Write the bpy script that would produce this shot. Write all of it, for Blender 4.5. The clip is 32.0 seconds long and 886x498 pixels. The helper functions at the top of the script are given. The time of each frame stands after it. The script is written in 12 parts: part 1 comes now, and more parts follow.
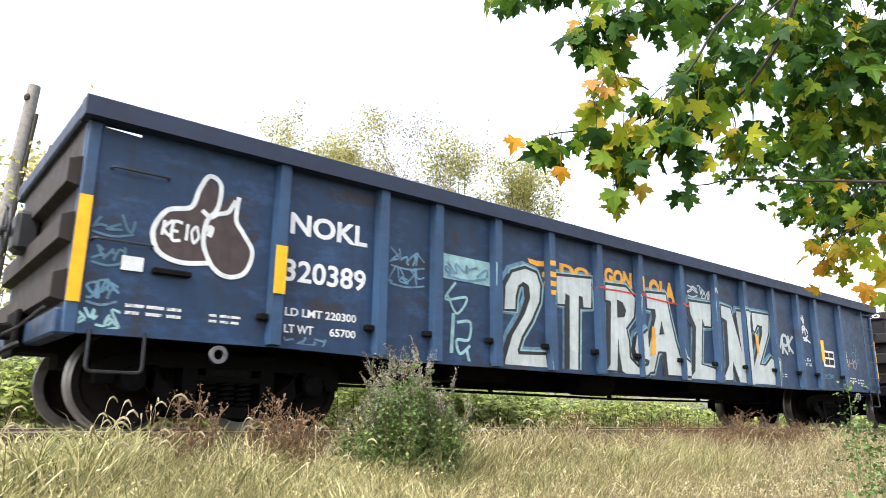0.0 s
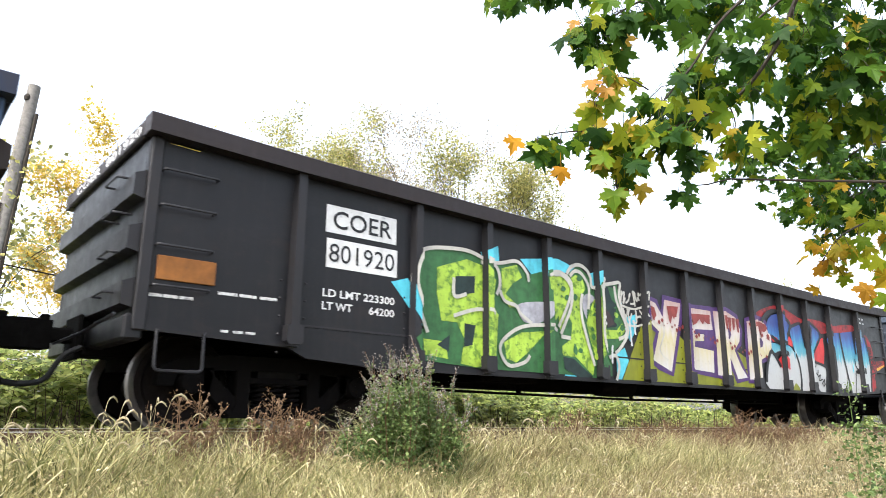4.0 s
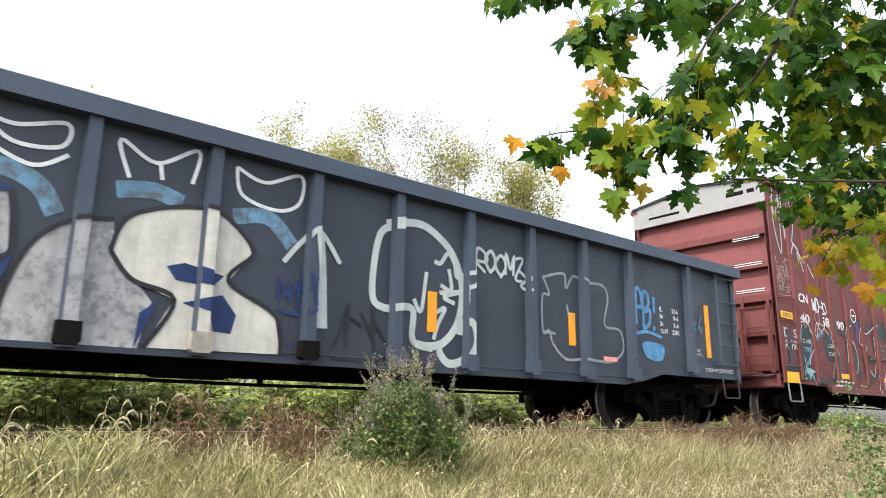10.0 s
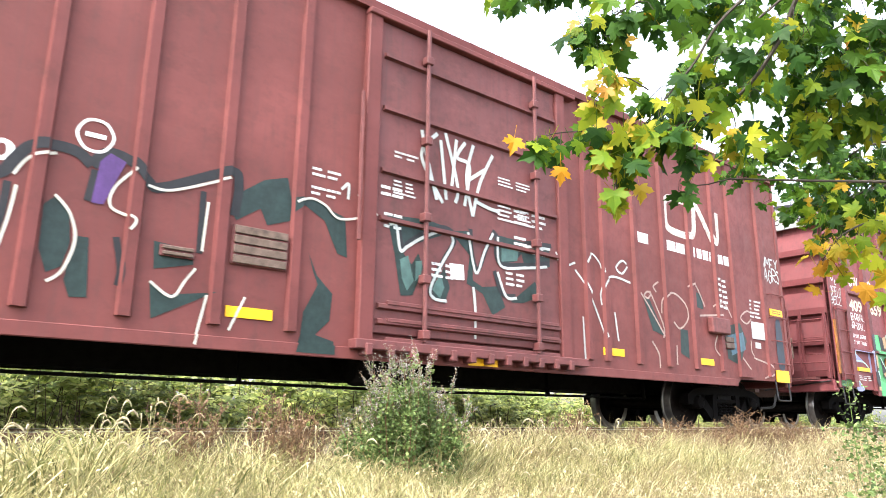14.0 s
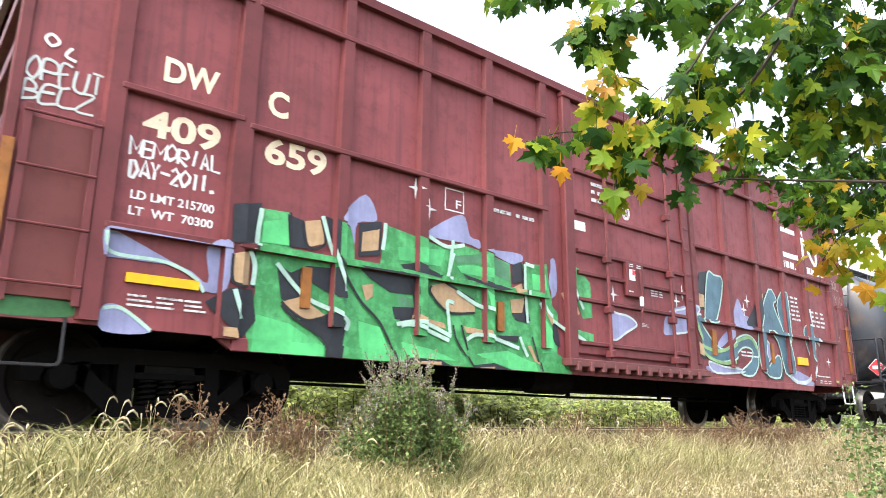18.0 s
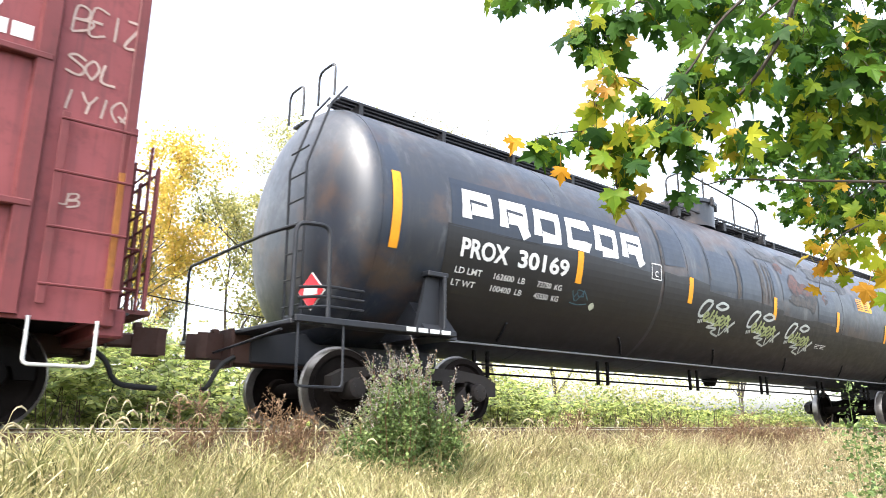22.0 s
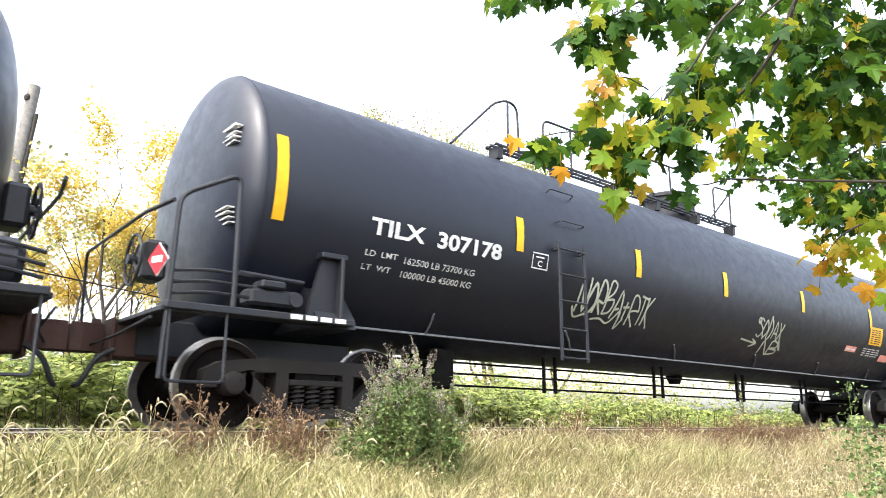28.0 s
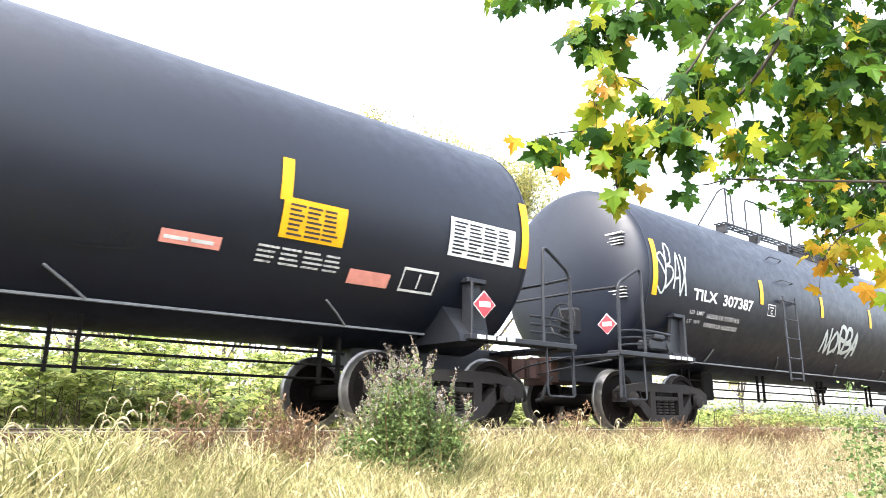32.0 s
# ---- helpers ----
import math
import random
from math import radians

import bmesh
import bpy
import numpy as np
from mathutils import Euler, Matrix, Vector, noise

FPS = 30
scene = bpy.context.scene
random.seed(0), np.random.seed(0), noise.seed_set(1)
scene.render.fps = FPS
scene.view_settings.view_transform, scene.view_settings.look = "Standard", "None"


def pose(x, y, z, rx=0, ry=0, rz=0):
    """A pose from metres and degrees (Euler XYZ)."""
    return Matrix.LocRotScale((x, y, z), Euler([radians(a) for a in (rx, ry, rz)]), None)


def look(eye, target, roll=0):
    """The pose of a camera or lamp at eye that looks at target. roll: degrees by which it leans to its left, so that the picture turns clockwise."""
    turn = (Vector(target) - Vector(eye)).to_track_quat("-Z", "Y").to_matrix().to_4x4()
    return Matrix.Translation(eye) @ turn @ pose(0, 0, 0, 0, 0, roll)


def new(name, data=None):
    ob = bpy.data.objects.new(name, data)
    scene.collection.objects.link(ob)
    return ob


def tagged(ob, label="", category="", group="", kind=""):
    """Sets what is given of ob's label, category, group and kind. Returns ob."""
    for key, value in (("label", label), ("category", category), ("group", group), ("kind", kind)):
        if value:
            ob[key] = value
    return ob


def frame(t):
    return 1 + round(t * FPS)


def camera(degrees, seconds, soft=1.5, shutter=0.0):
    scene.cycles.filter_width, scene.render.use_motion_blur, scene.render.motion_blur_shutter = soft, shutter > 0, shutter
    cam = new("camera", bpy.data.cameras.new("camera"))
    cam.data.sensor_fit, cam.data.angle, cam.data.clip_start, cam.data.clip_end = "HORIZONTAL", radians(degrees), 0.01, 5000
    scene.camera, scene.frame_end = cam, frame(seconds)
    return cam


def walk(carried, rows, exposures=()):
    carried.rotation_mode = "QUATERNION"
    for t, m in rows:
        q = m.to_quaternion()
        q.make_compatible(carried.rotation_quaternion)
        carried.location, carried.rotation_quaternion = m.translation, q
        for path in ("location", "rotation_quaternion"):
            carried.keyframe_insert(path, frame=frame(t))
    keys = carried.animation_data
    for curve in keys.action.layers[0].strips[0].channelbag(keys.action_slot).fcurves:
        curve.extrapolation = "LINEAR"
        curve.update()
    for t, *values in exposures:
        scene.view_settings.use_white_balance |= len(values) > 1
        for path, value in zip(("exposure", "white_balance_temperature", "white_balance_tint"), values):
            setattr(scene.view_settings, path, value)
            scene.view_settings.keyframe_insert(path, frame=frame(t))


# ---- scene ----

# ---------- camera: stands still on the grass beside the track ----------
EYE = (0.0, 0.0, 0.151)          # rail head is z = 0
cam = camera(65.04, 32.0, soft=0.4, shutter=0.15)
HEAD, PITCH, ROLL = radians(39.19), radians(13.61), 0.62
TARGET = (EYE[0] + math.sin(HEAD) * math.cos(PITCH), EYE[1] + math.cos(HEAD) * math.cos(PITCH), EYE[2] + math.sin(PITCH))
walk(cam, [(0.0, look(EYE, TARGET, ROLL)), (32.0, look(EYE, TARGET, ROLL))],
     exposures=[(0.0, 2.26), (1.0, 2.03), (2.0, 2.2), (3.5, 2.28), (6.0, 2.25), (7.0, 2.3), (9.0, 2.06), (10.0, 2.07), (11.0, 2.47), (12.0, 2.44), (13.0, 2.58), (14.0, 3.05), (17.0, 2.75), (18.0, 2.57), (19.0, 2.8), (20.0, 2.75), (22.0, 2.8), (23.0, 2.76), (24.0, 2.92), (25.0, 3.07), (27.0, 2.82), (28.0, 2.72), (29.0, 2.92), (30.0, 3.25), (31.0, 3.27), (32.0, 3.15)])

# ---------- daylight: bright thin overcast, veiled sun high to the left ----------
SUN_EL, SUN_AZ = radians(54), radians(256)   # azimuth from +y towards +x
world = bpy.data.worlds.new("sky")
scene.world = world
world.use_nodes = True
wn, wl = world.node_tree.nodes, world.node_tree.links
wn.clear()
sky = wn.new("ShaderNodeTexSky")
sky.sky_type, sky.sun_disc = "NISHITA", False
sky.sun_elevation, sky.sun_rotation = SUN_EL, SUN_AZ
sky.air_density, sky.dust_density, sky.ozone_density = 1.0, 4.0, 1.0
veil = wn.new("ShaderNodeHueSaturation")     # cloud veil takes the blue out
veil.inputs["Saturation"].default_value = 0.5
wb = wn.new("ShaderNodeBackground")
wb.inputs["Strength"].default_value = 0.15
wo = wn.new("ShaderNodeOutputWorld")
wl.new(sky.outputs["Color"], veil.inputs["Color"])
wl.new(veil.outputs["Color"], wb.inputs["Color"])
wl.new(wb.outputs["Background"], wo.inputs["Surface"])

sun = new("sun", bpy.data.lights.new("sun", "SUN"))
sun.data.energy, sun.data.angle, sun.data.color = 0.6, radians(12), (1.0, 0.95, 0.88)
SUN_DIR = Vector((math.sin(SUN_AZ) * math.cos(SUN_EL), math.cos(SUN_AZ) * math.cos(SUN_EL), math.sin(SUN_EL)))
sun.matrix_basis = look(SUN_DIR * 60, (0, 0, 0))

# ---------- materials ----------
def nodes_of(mat):
    mat.use_nodes = True
    t = mat.node_tree
    t.nodes.clear()
    out = t.nodes.new("ShaderNodeOutputMaterial")
    b = t.nodes.new("ShaderNodeBsdfPrincipled")
    t.links.new(b.outputs[0], out.inputs[0])
    return t, b, out


def ramp(t, fac, stops):
    r = t.nodes.new("ShaderNodeValToRGB")
    e = r.color_ramp.elements
    while len(e) < len(stops):
        e.new(0.5)
    for el, (p, c) in zip(e, stops):
        el.position, el.color = p, (*c, 1) if len(c) == 3 else c
    t.links.new(fac, r.inputs[0])
    return r.outputs[0]


def coords(t, scale=(1, 1, 1), kind="Object"):
    c = t.nodes.new("ShaderNodeTexCoord")
    m = t.nodes.new("ShaderNodeMapping")
    m.inputs["Scale"].default_value = scale
    t.links.new(c.outputs[kind], m.inputs[0])
    return m.outputs[0]


def noise_of(t, vec, scale, detail=4, rough=0.55):
    n = t.nodes.new("ShaderNodeTexNoise")
    n.inputs["Scale"].default_value, n.inputs["Detail"].default_value, n.inputs["Roughness"].default_value = scale, detail, rough
    t.links.new(vec, n.inputs["Vector"])
    return n.outputs[0]


def mix(t, fac, a, b, mode="MIX"):
    m = t.nodes.new("ShaderNodeMix")
    m.data_type, m.blend_type = "RGBA", mode
    if isinstance(fac, (int, float)):
        m.inputs[0].default_value = fac
    else:
        t.links.new(fac, m.inputs[0])
    for s, v in ((6, a), (7, b)):
        if isinstance(v, tuple):
            m.inputs[s].default_value = (*v[:3], 1)
        else:
            t.links.new(v, m.inputs[s])
    return m.outputs[2]


def bump(t, b, height, strength=0.2, dist=0.01):
    n = t.nodes.new("ShaderNodeBump")
    n.inputs["Strength"].default_value, n.inputs["Distance"].default_value = strength, dist
    t.links.new(height, n.inputs["Height"])
    t.links.new(n.outputs[0], b.inputs["Normal"])


def shade(c, k):
    return tuple(min(1, v * k) for v in c[:3])


def paint_mat(name, c, rough=0.55, dirt=(0.06, 0.05, 0.042), dirty=0.35, rust=0.15, metal=0.0, streak=0.5, spec=0.3, dent=0.25, scuff=0.0):
    """Weathered freight-car paint: blotches, vertical streaks, grime and specks of rust."""
    m = bpy.data.materials.new(name)
    t, b, out = nodes_of(m)
    big = noise_of(t, coords(t, (0.5, 0.5, 0.9)), 1.3, 5)
    col = ramp(t, big, [(0.3, shade(c, 0.78)), (0.55, c), (0.75, shade(c, 1.25))])
    st = noise_of(t, coords(t, (7, 7, 0.35)), 2.2, 4)
    f1 = ramp(t, st, [(0.5, (0, 0, 0)), (0.72, (streak * dirty,) * 3)])
    col = mix(t, f1, col, dirt)
    gr = noise_of(t, coords(t), 5.5, 6, 0.7)
    f2 = ramp(t, gr, [(0.5, (0, 0, 0)), (0.78, (dirty,) * 3)])
    col = mix(t, f2, col, dirt)
    if scuff:
        sc = noise_of(t, coords(t, (0.7, 1, 1.5)), 2.6, 8, 0.75)
        col = mix(t, ramp(t, sc, [(0.52, (0, 0, 0)), (0.66, (scuff * 0.8,) * 3)]), col, tuple(v * 1.7 + 0.006 for v in c))
        sc2 = noise_of(t, coords(t, (0.9, 1, 1.4)), 1.7, 8, 0.78)
        col = mix(t, ramp(t, sc2, [(0.56, (0, 0, 0)), (0.64, (scuff,) * 3)]), col, (0.022, 0.014, 0.011))
    sp = noise_of(t, coords(t, (1, 1, 1)), 22, 5, 0.7)
    f3 = ramp(t, sp, [(0.66, (0, 0, 0)), (0.74, (rust,) * 3)])
    col = mix(t, f3, col, (0.11, 0.04, 0.02))
    t.links.new(col, b.inputs["Base Color"])
    rr = ramp(t, gr, [(0.3, (rough * 0.85,) * 3), (0.7, (min(1, rough * 1.25),) * 3)])
    t.links.new(rr, b.inputs["Roughness"])
    b.inputs["Metallic"].default_value = metal
    b.inputs["Specular IOR Level"].default_value = spec
    bump(t, b, big, dent, 0.02)
    return m


def flat_mat(name, c, rough=0.6, vary=0.2, scale=9, worn=None, wear=0.5, metal=0.0, edge=(0.6, 0.68), spec=0.3):
    """Plain coat with a little blotching; worn: the colour that shows through where it has gone."""
    m = bpy.data.materials.new(name)
    t, b, out = nodes_of(m)
    n = noise_of(t, coords(t), scale, 5, 0.65)
    col = ramp(t, n, [(0.3, shade(c, 1 - vary)), (0.7, shade(c, 1 + vary))])
    if worn:
        n2 = noise_of(t, coords(t, (1, 1, 1)), scale * 2.3, 6, 0.7)
        f = ramp(t, n2, [(edge[0], (0, 0, 0)), (edge[1], (wear,) * 3)])
        col = mix(t, f, col, worn)
    if name.startswith(("spray", "chalky")):
        st = noise_of(t, coords(t, (6, 6, 0.5)), 2.0, 5, 0.65)
        col = mix(t, ramp(t, st, [(0.5, (0, 0, 0)), (0.72, (0.38, 0.38, 0.38))]), col, shade(c, 0.4))
        th = noise_of(t, coords(t), 2.6, 6, 0.7)
        col = mix(t, ramp(t, th, [(0.52, (0, 0, 0)), (0.75, (0.4, 0.4, 0.4))]), col, shade(c, 0.55))
    t.links.new(col, b.inputs["Base Color"])
    b.inputs["Roughness"].default_value, b.inputs["Metallic"].default_value = rough, metal
    b.inputs["Specular IOR Level"].default_value = spec
    bump(t, b, n, 0.15, 0.004)
    return m


def fade_mat(name, stops, z0, z1, wob=0.25, rough=0.55):
    """Spray paint that fades between colours up its height."""
    m = bpy.data.materials.new(name)
    t, b, out = nodes_of(m)
    v = coords(t)
    s = t.nodes.new("ShaderNodeSeparateXYZ")
    t.links.new(v, s.inputs[0])
    r = t.nodes.new("ShaderNodeMapRange")
    r.inputs[1].default_value, r.inputs[2].default_value = z0, z1
    t.links.new(s.outputs[2], r.inputs[0])
    n = noise_of(t, coords(t, (7, 1, 0.4)), 2.0, 5)
    a = t.nodes.new("ShaderNodeMath")
    a.operation = "MULTIPLY_ADD"
    t.links.new(n, a.inputs[0])
    a.inputs[1].default_value = wob
    t.links.new(r.outputs[0], a.inputs[2])
    a2 = t.nodes.new("ShaderNodeMath")
    a2.operation = "SUBTRACT"
    t.links.new(a.outputs[0], a2.inputs[0])
    a2.inputs[1].default_value = wob * 0.5
    col = ramp(t, a2.outputs[0], stops)
    g = noise_of(t, coords(t), 14, 5, 0.7)
    col = mix(t, ramp(t, g, [(0.55, (0, 0, 0)), (0.75, (0.25, 0.25, 0.25))]), col, (0.08, 0.07, 0.06))
    t.links.new(col, b.inputs["Base Color"])
    b.inputs["Roughness"].default_value = rough
    return m


def leaf_mat(name, stops, island=False, trans=0.45, rough=0.5, spec=0.3, patches=None):
    """Thin leaf: reflects and lets light through; colour varies leaf by leaf."""
    m = bpy.data.materials.new(name)
    t, b, out = nodes_of(m)
    if island:
        g = t.nodes.new("ShaderNodeNewGeometry")
        f = g.outputs["Random Per Island"]
    else:
        g = t.nodes.new("ShaderNodeObjectInfo")
        f = g.outputs["Random"]
    col = ramp(t, f, stops)
    n = noise_of(t, coords(t), 30, 3)
    col = mix(t, ramp(t, n, [(0.4, (0, 0, 0)), (0.8, (0.35, 0.35, 0.35))]), col, shade(stops[-1][1], 1.1))
    if patches:                                  # stands of drier and greener growth
        w = noise_of(t, coords(t), 1.4, 4, 0.6)
        col = mix(t, ramp(t, w, [(0.5, (0, 0, 0)), (0.68, (0.6, 0.6, 0.6))]), col, patches[0])
        w2 = noise_of(t, coords(t, (1.0, 1.3, 1.0)), 2.3, 4, 0.6)
        col = mix(t, ramp(t, w2, [(0.52, (0, 0, 0)), (0.68, (0.6, 0.6, 0.6))]), col, patches[1])
    b.inputs["Roughness"].default_value = rough
    b.inputs["Specular IOR Level"].default_value = spec
    t.links.new(col, b.inputs["Base Color"])
    tr = t.nodes.new("ShaderNodeBsdfTranslucent")
    t.links.new(col, tr.inputs[0])
    mx = t.nodes.new("ShaderNodeMixShader")
    mx.inputs[0].default_value = trans
    t.links.new(b.outputs[0], mx.inputs[1])
    t.links.new(tr.outputs[0], mx.inputs[2])
    t.links.new(mx.outputs[0], out.inputs[0])
    return m


M = {}
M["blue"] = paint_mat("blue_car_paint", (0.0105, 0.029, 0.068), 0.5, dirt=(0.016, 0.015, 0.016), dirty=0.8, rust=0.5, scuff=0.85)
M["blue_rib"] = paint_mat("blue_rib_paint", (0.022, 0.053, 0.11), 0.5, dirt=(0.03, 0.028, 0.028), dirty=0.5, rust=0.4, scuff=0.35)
M["navy_rail"] = paint_mat("dark_navy_rail", (0.013, 0.02, 0.042), 0.6, dirt=(0.03, 0.025, 0.024), dirty=0.5, rust=0.3)
M["brown_end"] = paint_mat("rust_brown_end", (0.02, 0.014, 0.012), 0.75, dirt=(0.04, 0.03, 0.026), dirty=0.5, rust=0.5)
M["board"] = flat_mat("weathered_board_wood", (0.1, 0.07, 0.055), 0.85, 0.4, scale=12)
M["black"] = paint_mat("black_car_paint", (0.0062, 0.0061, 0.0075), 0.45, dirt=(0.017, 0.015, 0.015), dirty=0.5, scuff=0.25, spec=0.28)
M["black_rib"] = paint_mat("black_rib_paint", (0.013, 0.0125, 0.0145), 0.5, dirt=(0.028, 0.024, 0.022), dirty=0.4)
M["brown_rail"] = paint_mat("brown_black_rail", (0.015, 0.011, 0.012), 0.6, dirt=(0.03, 0.024, 0.022), dirty=0.4)
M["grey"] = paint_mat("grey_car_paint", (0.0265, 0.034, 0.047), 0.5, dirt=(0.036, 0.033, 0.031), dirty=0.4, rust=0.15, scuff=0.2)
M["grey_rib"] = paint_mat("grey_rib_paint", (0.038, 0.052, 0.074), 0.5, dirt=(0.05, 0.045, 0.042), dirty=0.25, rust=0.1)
M["oxide"] = paint_mat("oxide_red_paint", (0.128, 0.039, 0.036), 0.6, dirt=(0.075, 0.036, 0.034), dirty=0.6, rust=0.3, scuff=0.15, spec=0.18)
M["oxide_rib"] = paint_mat("oxide_rib_paint", (0.122, 0.036, 0.034), 0.6, dirt=(0.05, 0.025, 0.023), dirty=0.5, spec=0.18)
M["oxide_b"] = paint_mat("wine_red_paint", (0.1725, 0.04485, 0.0483), 0.55, dirt=(0.05, 0.024, 0.025), dirty=0.55, rust=0.3, streak=0.8, spec=0.2)
M["oxide_b_rib"] = paint_mat("wine_rib_paint", (0.115, 0.029, 0.031), 0.55, dirt=(0.045, 0.022, 0.022), dirty=0.5, spec=0.2)
M["door_red"] = paint_mat("dull_door_red", (0.11, 0.033, 0.032), 0.6, dirt=(0.045, 0.026, 0.024), dirty=0.7, rust=0.5, scuff=0.3)
M["tank"] = paint_mat("black_tank_paint", (0.0052, 0.0076, 0.0152), 0.44, dirt=(0.012, 0.014, 0.021), dirty=0.1, rust=0.03, streak=0.5, spec=0.36, dent=0.05)
M["tank_faded"] = flat_mat("sun_faded_tank_paint", (0.05, 0.052, 0.056), 0.55, 0.35, scale=3, worn=(0.014, 0.015, 0.018), wear=0.95, edge=(0.42, 0.56))
M["tank_tan"] = flat_mat("tan_weathered_tank_paint", (0.052, 0.043, 0.036), 0.55, 0.3, scale=2.5, worn=(0.014, 0.016, 0.02), wear=0.9, edge=(0.44, 0.6))
M["tank_red"] = flat_mat("red_primer_on_tank", (0.075, 0.034, 0.028), 0.6, 0.3, scale=3, worn=(0.02, 0.02, 0.022), wear=0.95, edge=(0.44, 0.58))


def weathered_tank():
    """Old black tank: blue-black coat, brown rust film, chalky bloom and run-down streaks."""
    m = paint_mat("weathered_tank_paint", (0.0105, 0.0145, 0.023), 0.42, dirt=(0.03, 0.03, 0.032), dirty=0.5, rust=0.25, streak=1.0, spec=0.55, dent=0.1)
    t = m.node_tree
    b = [n for n in t.nodes if n.type == "BSDF_PRINCIPLED"][0]
    col = b.inputs["Base Color"].links[0].from_socket
    blue = noise_of(t, coords(t, (1.1, 0.6, 0.6)), 1.0, 4, 0.55)
    col = mix(t, ramp(t, blue, [(0.54, (0, 0, 0)), (0.6, (0.8, 0.8, 0.8))]), col, (0.006, 0.014, 0.03))
    brown = noise_of(t, coords(t, (0.5, 0.7, 0.7)), 1.9, 6, 0.65)
    col = mix(t, ramp(t, brown, [(0.51, (0, 0, 0)), (0.64, (0.85, 0.85, 0.85))]), col, (0.046, 0.028, 0.02))
    bloom = noise_of(t, coords(t, (2.6, 0.7, 0.7)), 1.5, 6, 0.7)
    col = mix(t, ramp(t, bloom, [(0.53, (0, 0, 0)), (0.7, (0.75, 0.75, 0.75))]), col, (0.07, 0.073, 0.076))
    t.links.new(col, b.inputs["Base Color"])
    return m


M["tank_old"] = weathered_tank()
M["tank_low"] = paint_mat("brown_black_tank_coat", (0.0105, 0.0105, 0.0118), 0.42, dirt=(0.02, 0.0195, 0.019), dirty=0.5, rust=0.1, streak=0.6, spec=0.35, dent=0.06)
M["tank_blue"] = paint_mat("blue_black_repaint", (0.006, 0.0125, 0.026), 0.4, dirt=(0.03, 0.032, 0.036), dirty=0.35, rust=0.1, streak=0.8, spec=0.45, dent=0.06)
M["emblem"] = flat_mat("grimy_cream_emblem", (0.42, 0.37, 0.33), 0.6, 0.2, scale=6, worn=(0.13, 0.035, 0.035), wear=0.8, edge=(0.54, 0.66))
M["rail_grey"] = flat_mat("dull_galvanised_rail", (0.16, 0.17, 0.18), 0.55, 0.25)
M["tank_grey"] = paint_mat("charcoal_steel_paint", (0.0115, 0.0132, 0.0175), 0.5, dirt=(0.035, 0.032, 0.03), dirty=0.3)
# shade below the car bodies is put into this near-black
M["under"] = flat_mat("grimy_shade_dark_underframe", (0.007, 0.0065, 0.006), 0.9, 0.4, spec=0.05)
M["truck"] = paint_mat("brown_grimed_cast_steel", (0.015, 0.0128, 0.012), 0.7, dirt=(0.03, 0.025, 0.021), dirty=0.5, rust=0.4, spec=0.2)
# gondola and boxcar trucks: cast steel darkened to carry the shade under the car
M["truck_shaded"] = paint_mat("shade_darkened_cast_steel", (0.004, 0.0037, 0.0036), 0.9, dirt=(0.009, 0.0075, 0.0065), dirty=0.4, rust=0.1, spec=0.03)
M["rusty"] = paint_mat("rusty_coupler_steel", (0.05, 0.025, 0.019), 0.75, dirt=(0.025, 0.018, 0.015), dirty=0.6, rust=0.8)
# tread and plate colours toned down to stand for shade beneath the cars
M["tread"] = flat_mat("dull_wheel_tread", (0.2, 0.19, 0.18), 0.4, 0.25, metal=0.85)
M["wheel"] = flat_mat("grimy_shade_dark_wheel", (0.0075, 0.006, 0.0055), 0.85, 0.35, worn=(0.016, 0.011, 0.008), spec=0.06)
M["rubber"] = flat_mat("black_hose_rubber", (0.012, 0.012, 0.012), 0.6, 0.3)
M["iron"] = flat_mat("dark_grab_iron", (0.014, 0.014, 0.016), 0.5, 0.3)
M["railhead"] = flat_mat("polished_rail_steel", (0.42, 0.4, 0.38), 0.3, 0.15, metal=0.8)
M["railweb"] = flat_mat("rusty_rail_web", (0.09, 0.05, 0.035), 0.85, 0.4)
M["tie"] = flat_mat("creosoted_tie_wood", (0.06, 0.047, 0.037), 0.9, 0.5, scale=6)
M["white"] = flat_mat("chalky_white_paint", (0.58, 0.58, 0.57), 0.6, 0.12, worn=(0.12, 0.12, 0.14), wear=0.5, edge=(0.62, 0.7))
M["white_worn"] = flat_mat("worn_white_stencil", (0.5, 0.5, 0.49), 0.6, 0.2, scale=14, worn=(0.06, 0.06, 0.07), wear=0.8, edge=(0.5, 0.62))
M["cream"] = flat_mat("cream_stencil", (0.6, 0.5, 0.36), 0.6, 0.15, worn=(0.15, 0.07, 0.06), wear=0.4)
M["yellow"] = flat_mat("yellow_reflective_sheet", (0.62, 0.33, 0.006), 0.45, 0.12, worn=(0.5, 0.27, 0.02), wear=0.5)
M["amber"] = flat_mat("aged_amber_reflector", (0.62, 0.26, 0.01), 0.5, 0.15, worn=(0.3, 0.12, 0.02), wear=0.5)
M["amber_dull"] = flat_mat("grimy_amber_reflector", (0.2, 0.075, 0.014), 0.6, 0.25, worn=(0.1, 0.045, 0.025), wear=0.7)
M["sp_ink"] = flat_mat("painted_out_ink_blue", (0.012, 0.019, 0.032), 0.5, 0.3)
M["ring"] = flat_mat("dirty_grey_ring", (0.09, 0.09, 0.095), 0.6, 0.3)
M["card"] = flat_mat("grimy_paper_card", (0.36, 0.37, 0.37), 0.7, 0.15)
M["sheet"] = flat_mat("grey_white_sheet", (0.55, 0.56, 0.55), 0.5, 0.15)
M["end_white"] = flat_mat("grimy_white_end_paint", (0.21, 0.21, 0.205), 0.6, 0.12, scale=2, worn=(0.13, 0.1, 0.09), wear=0.5)
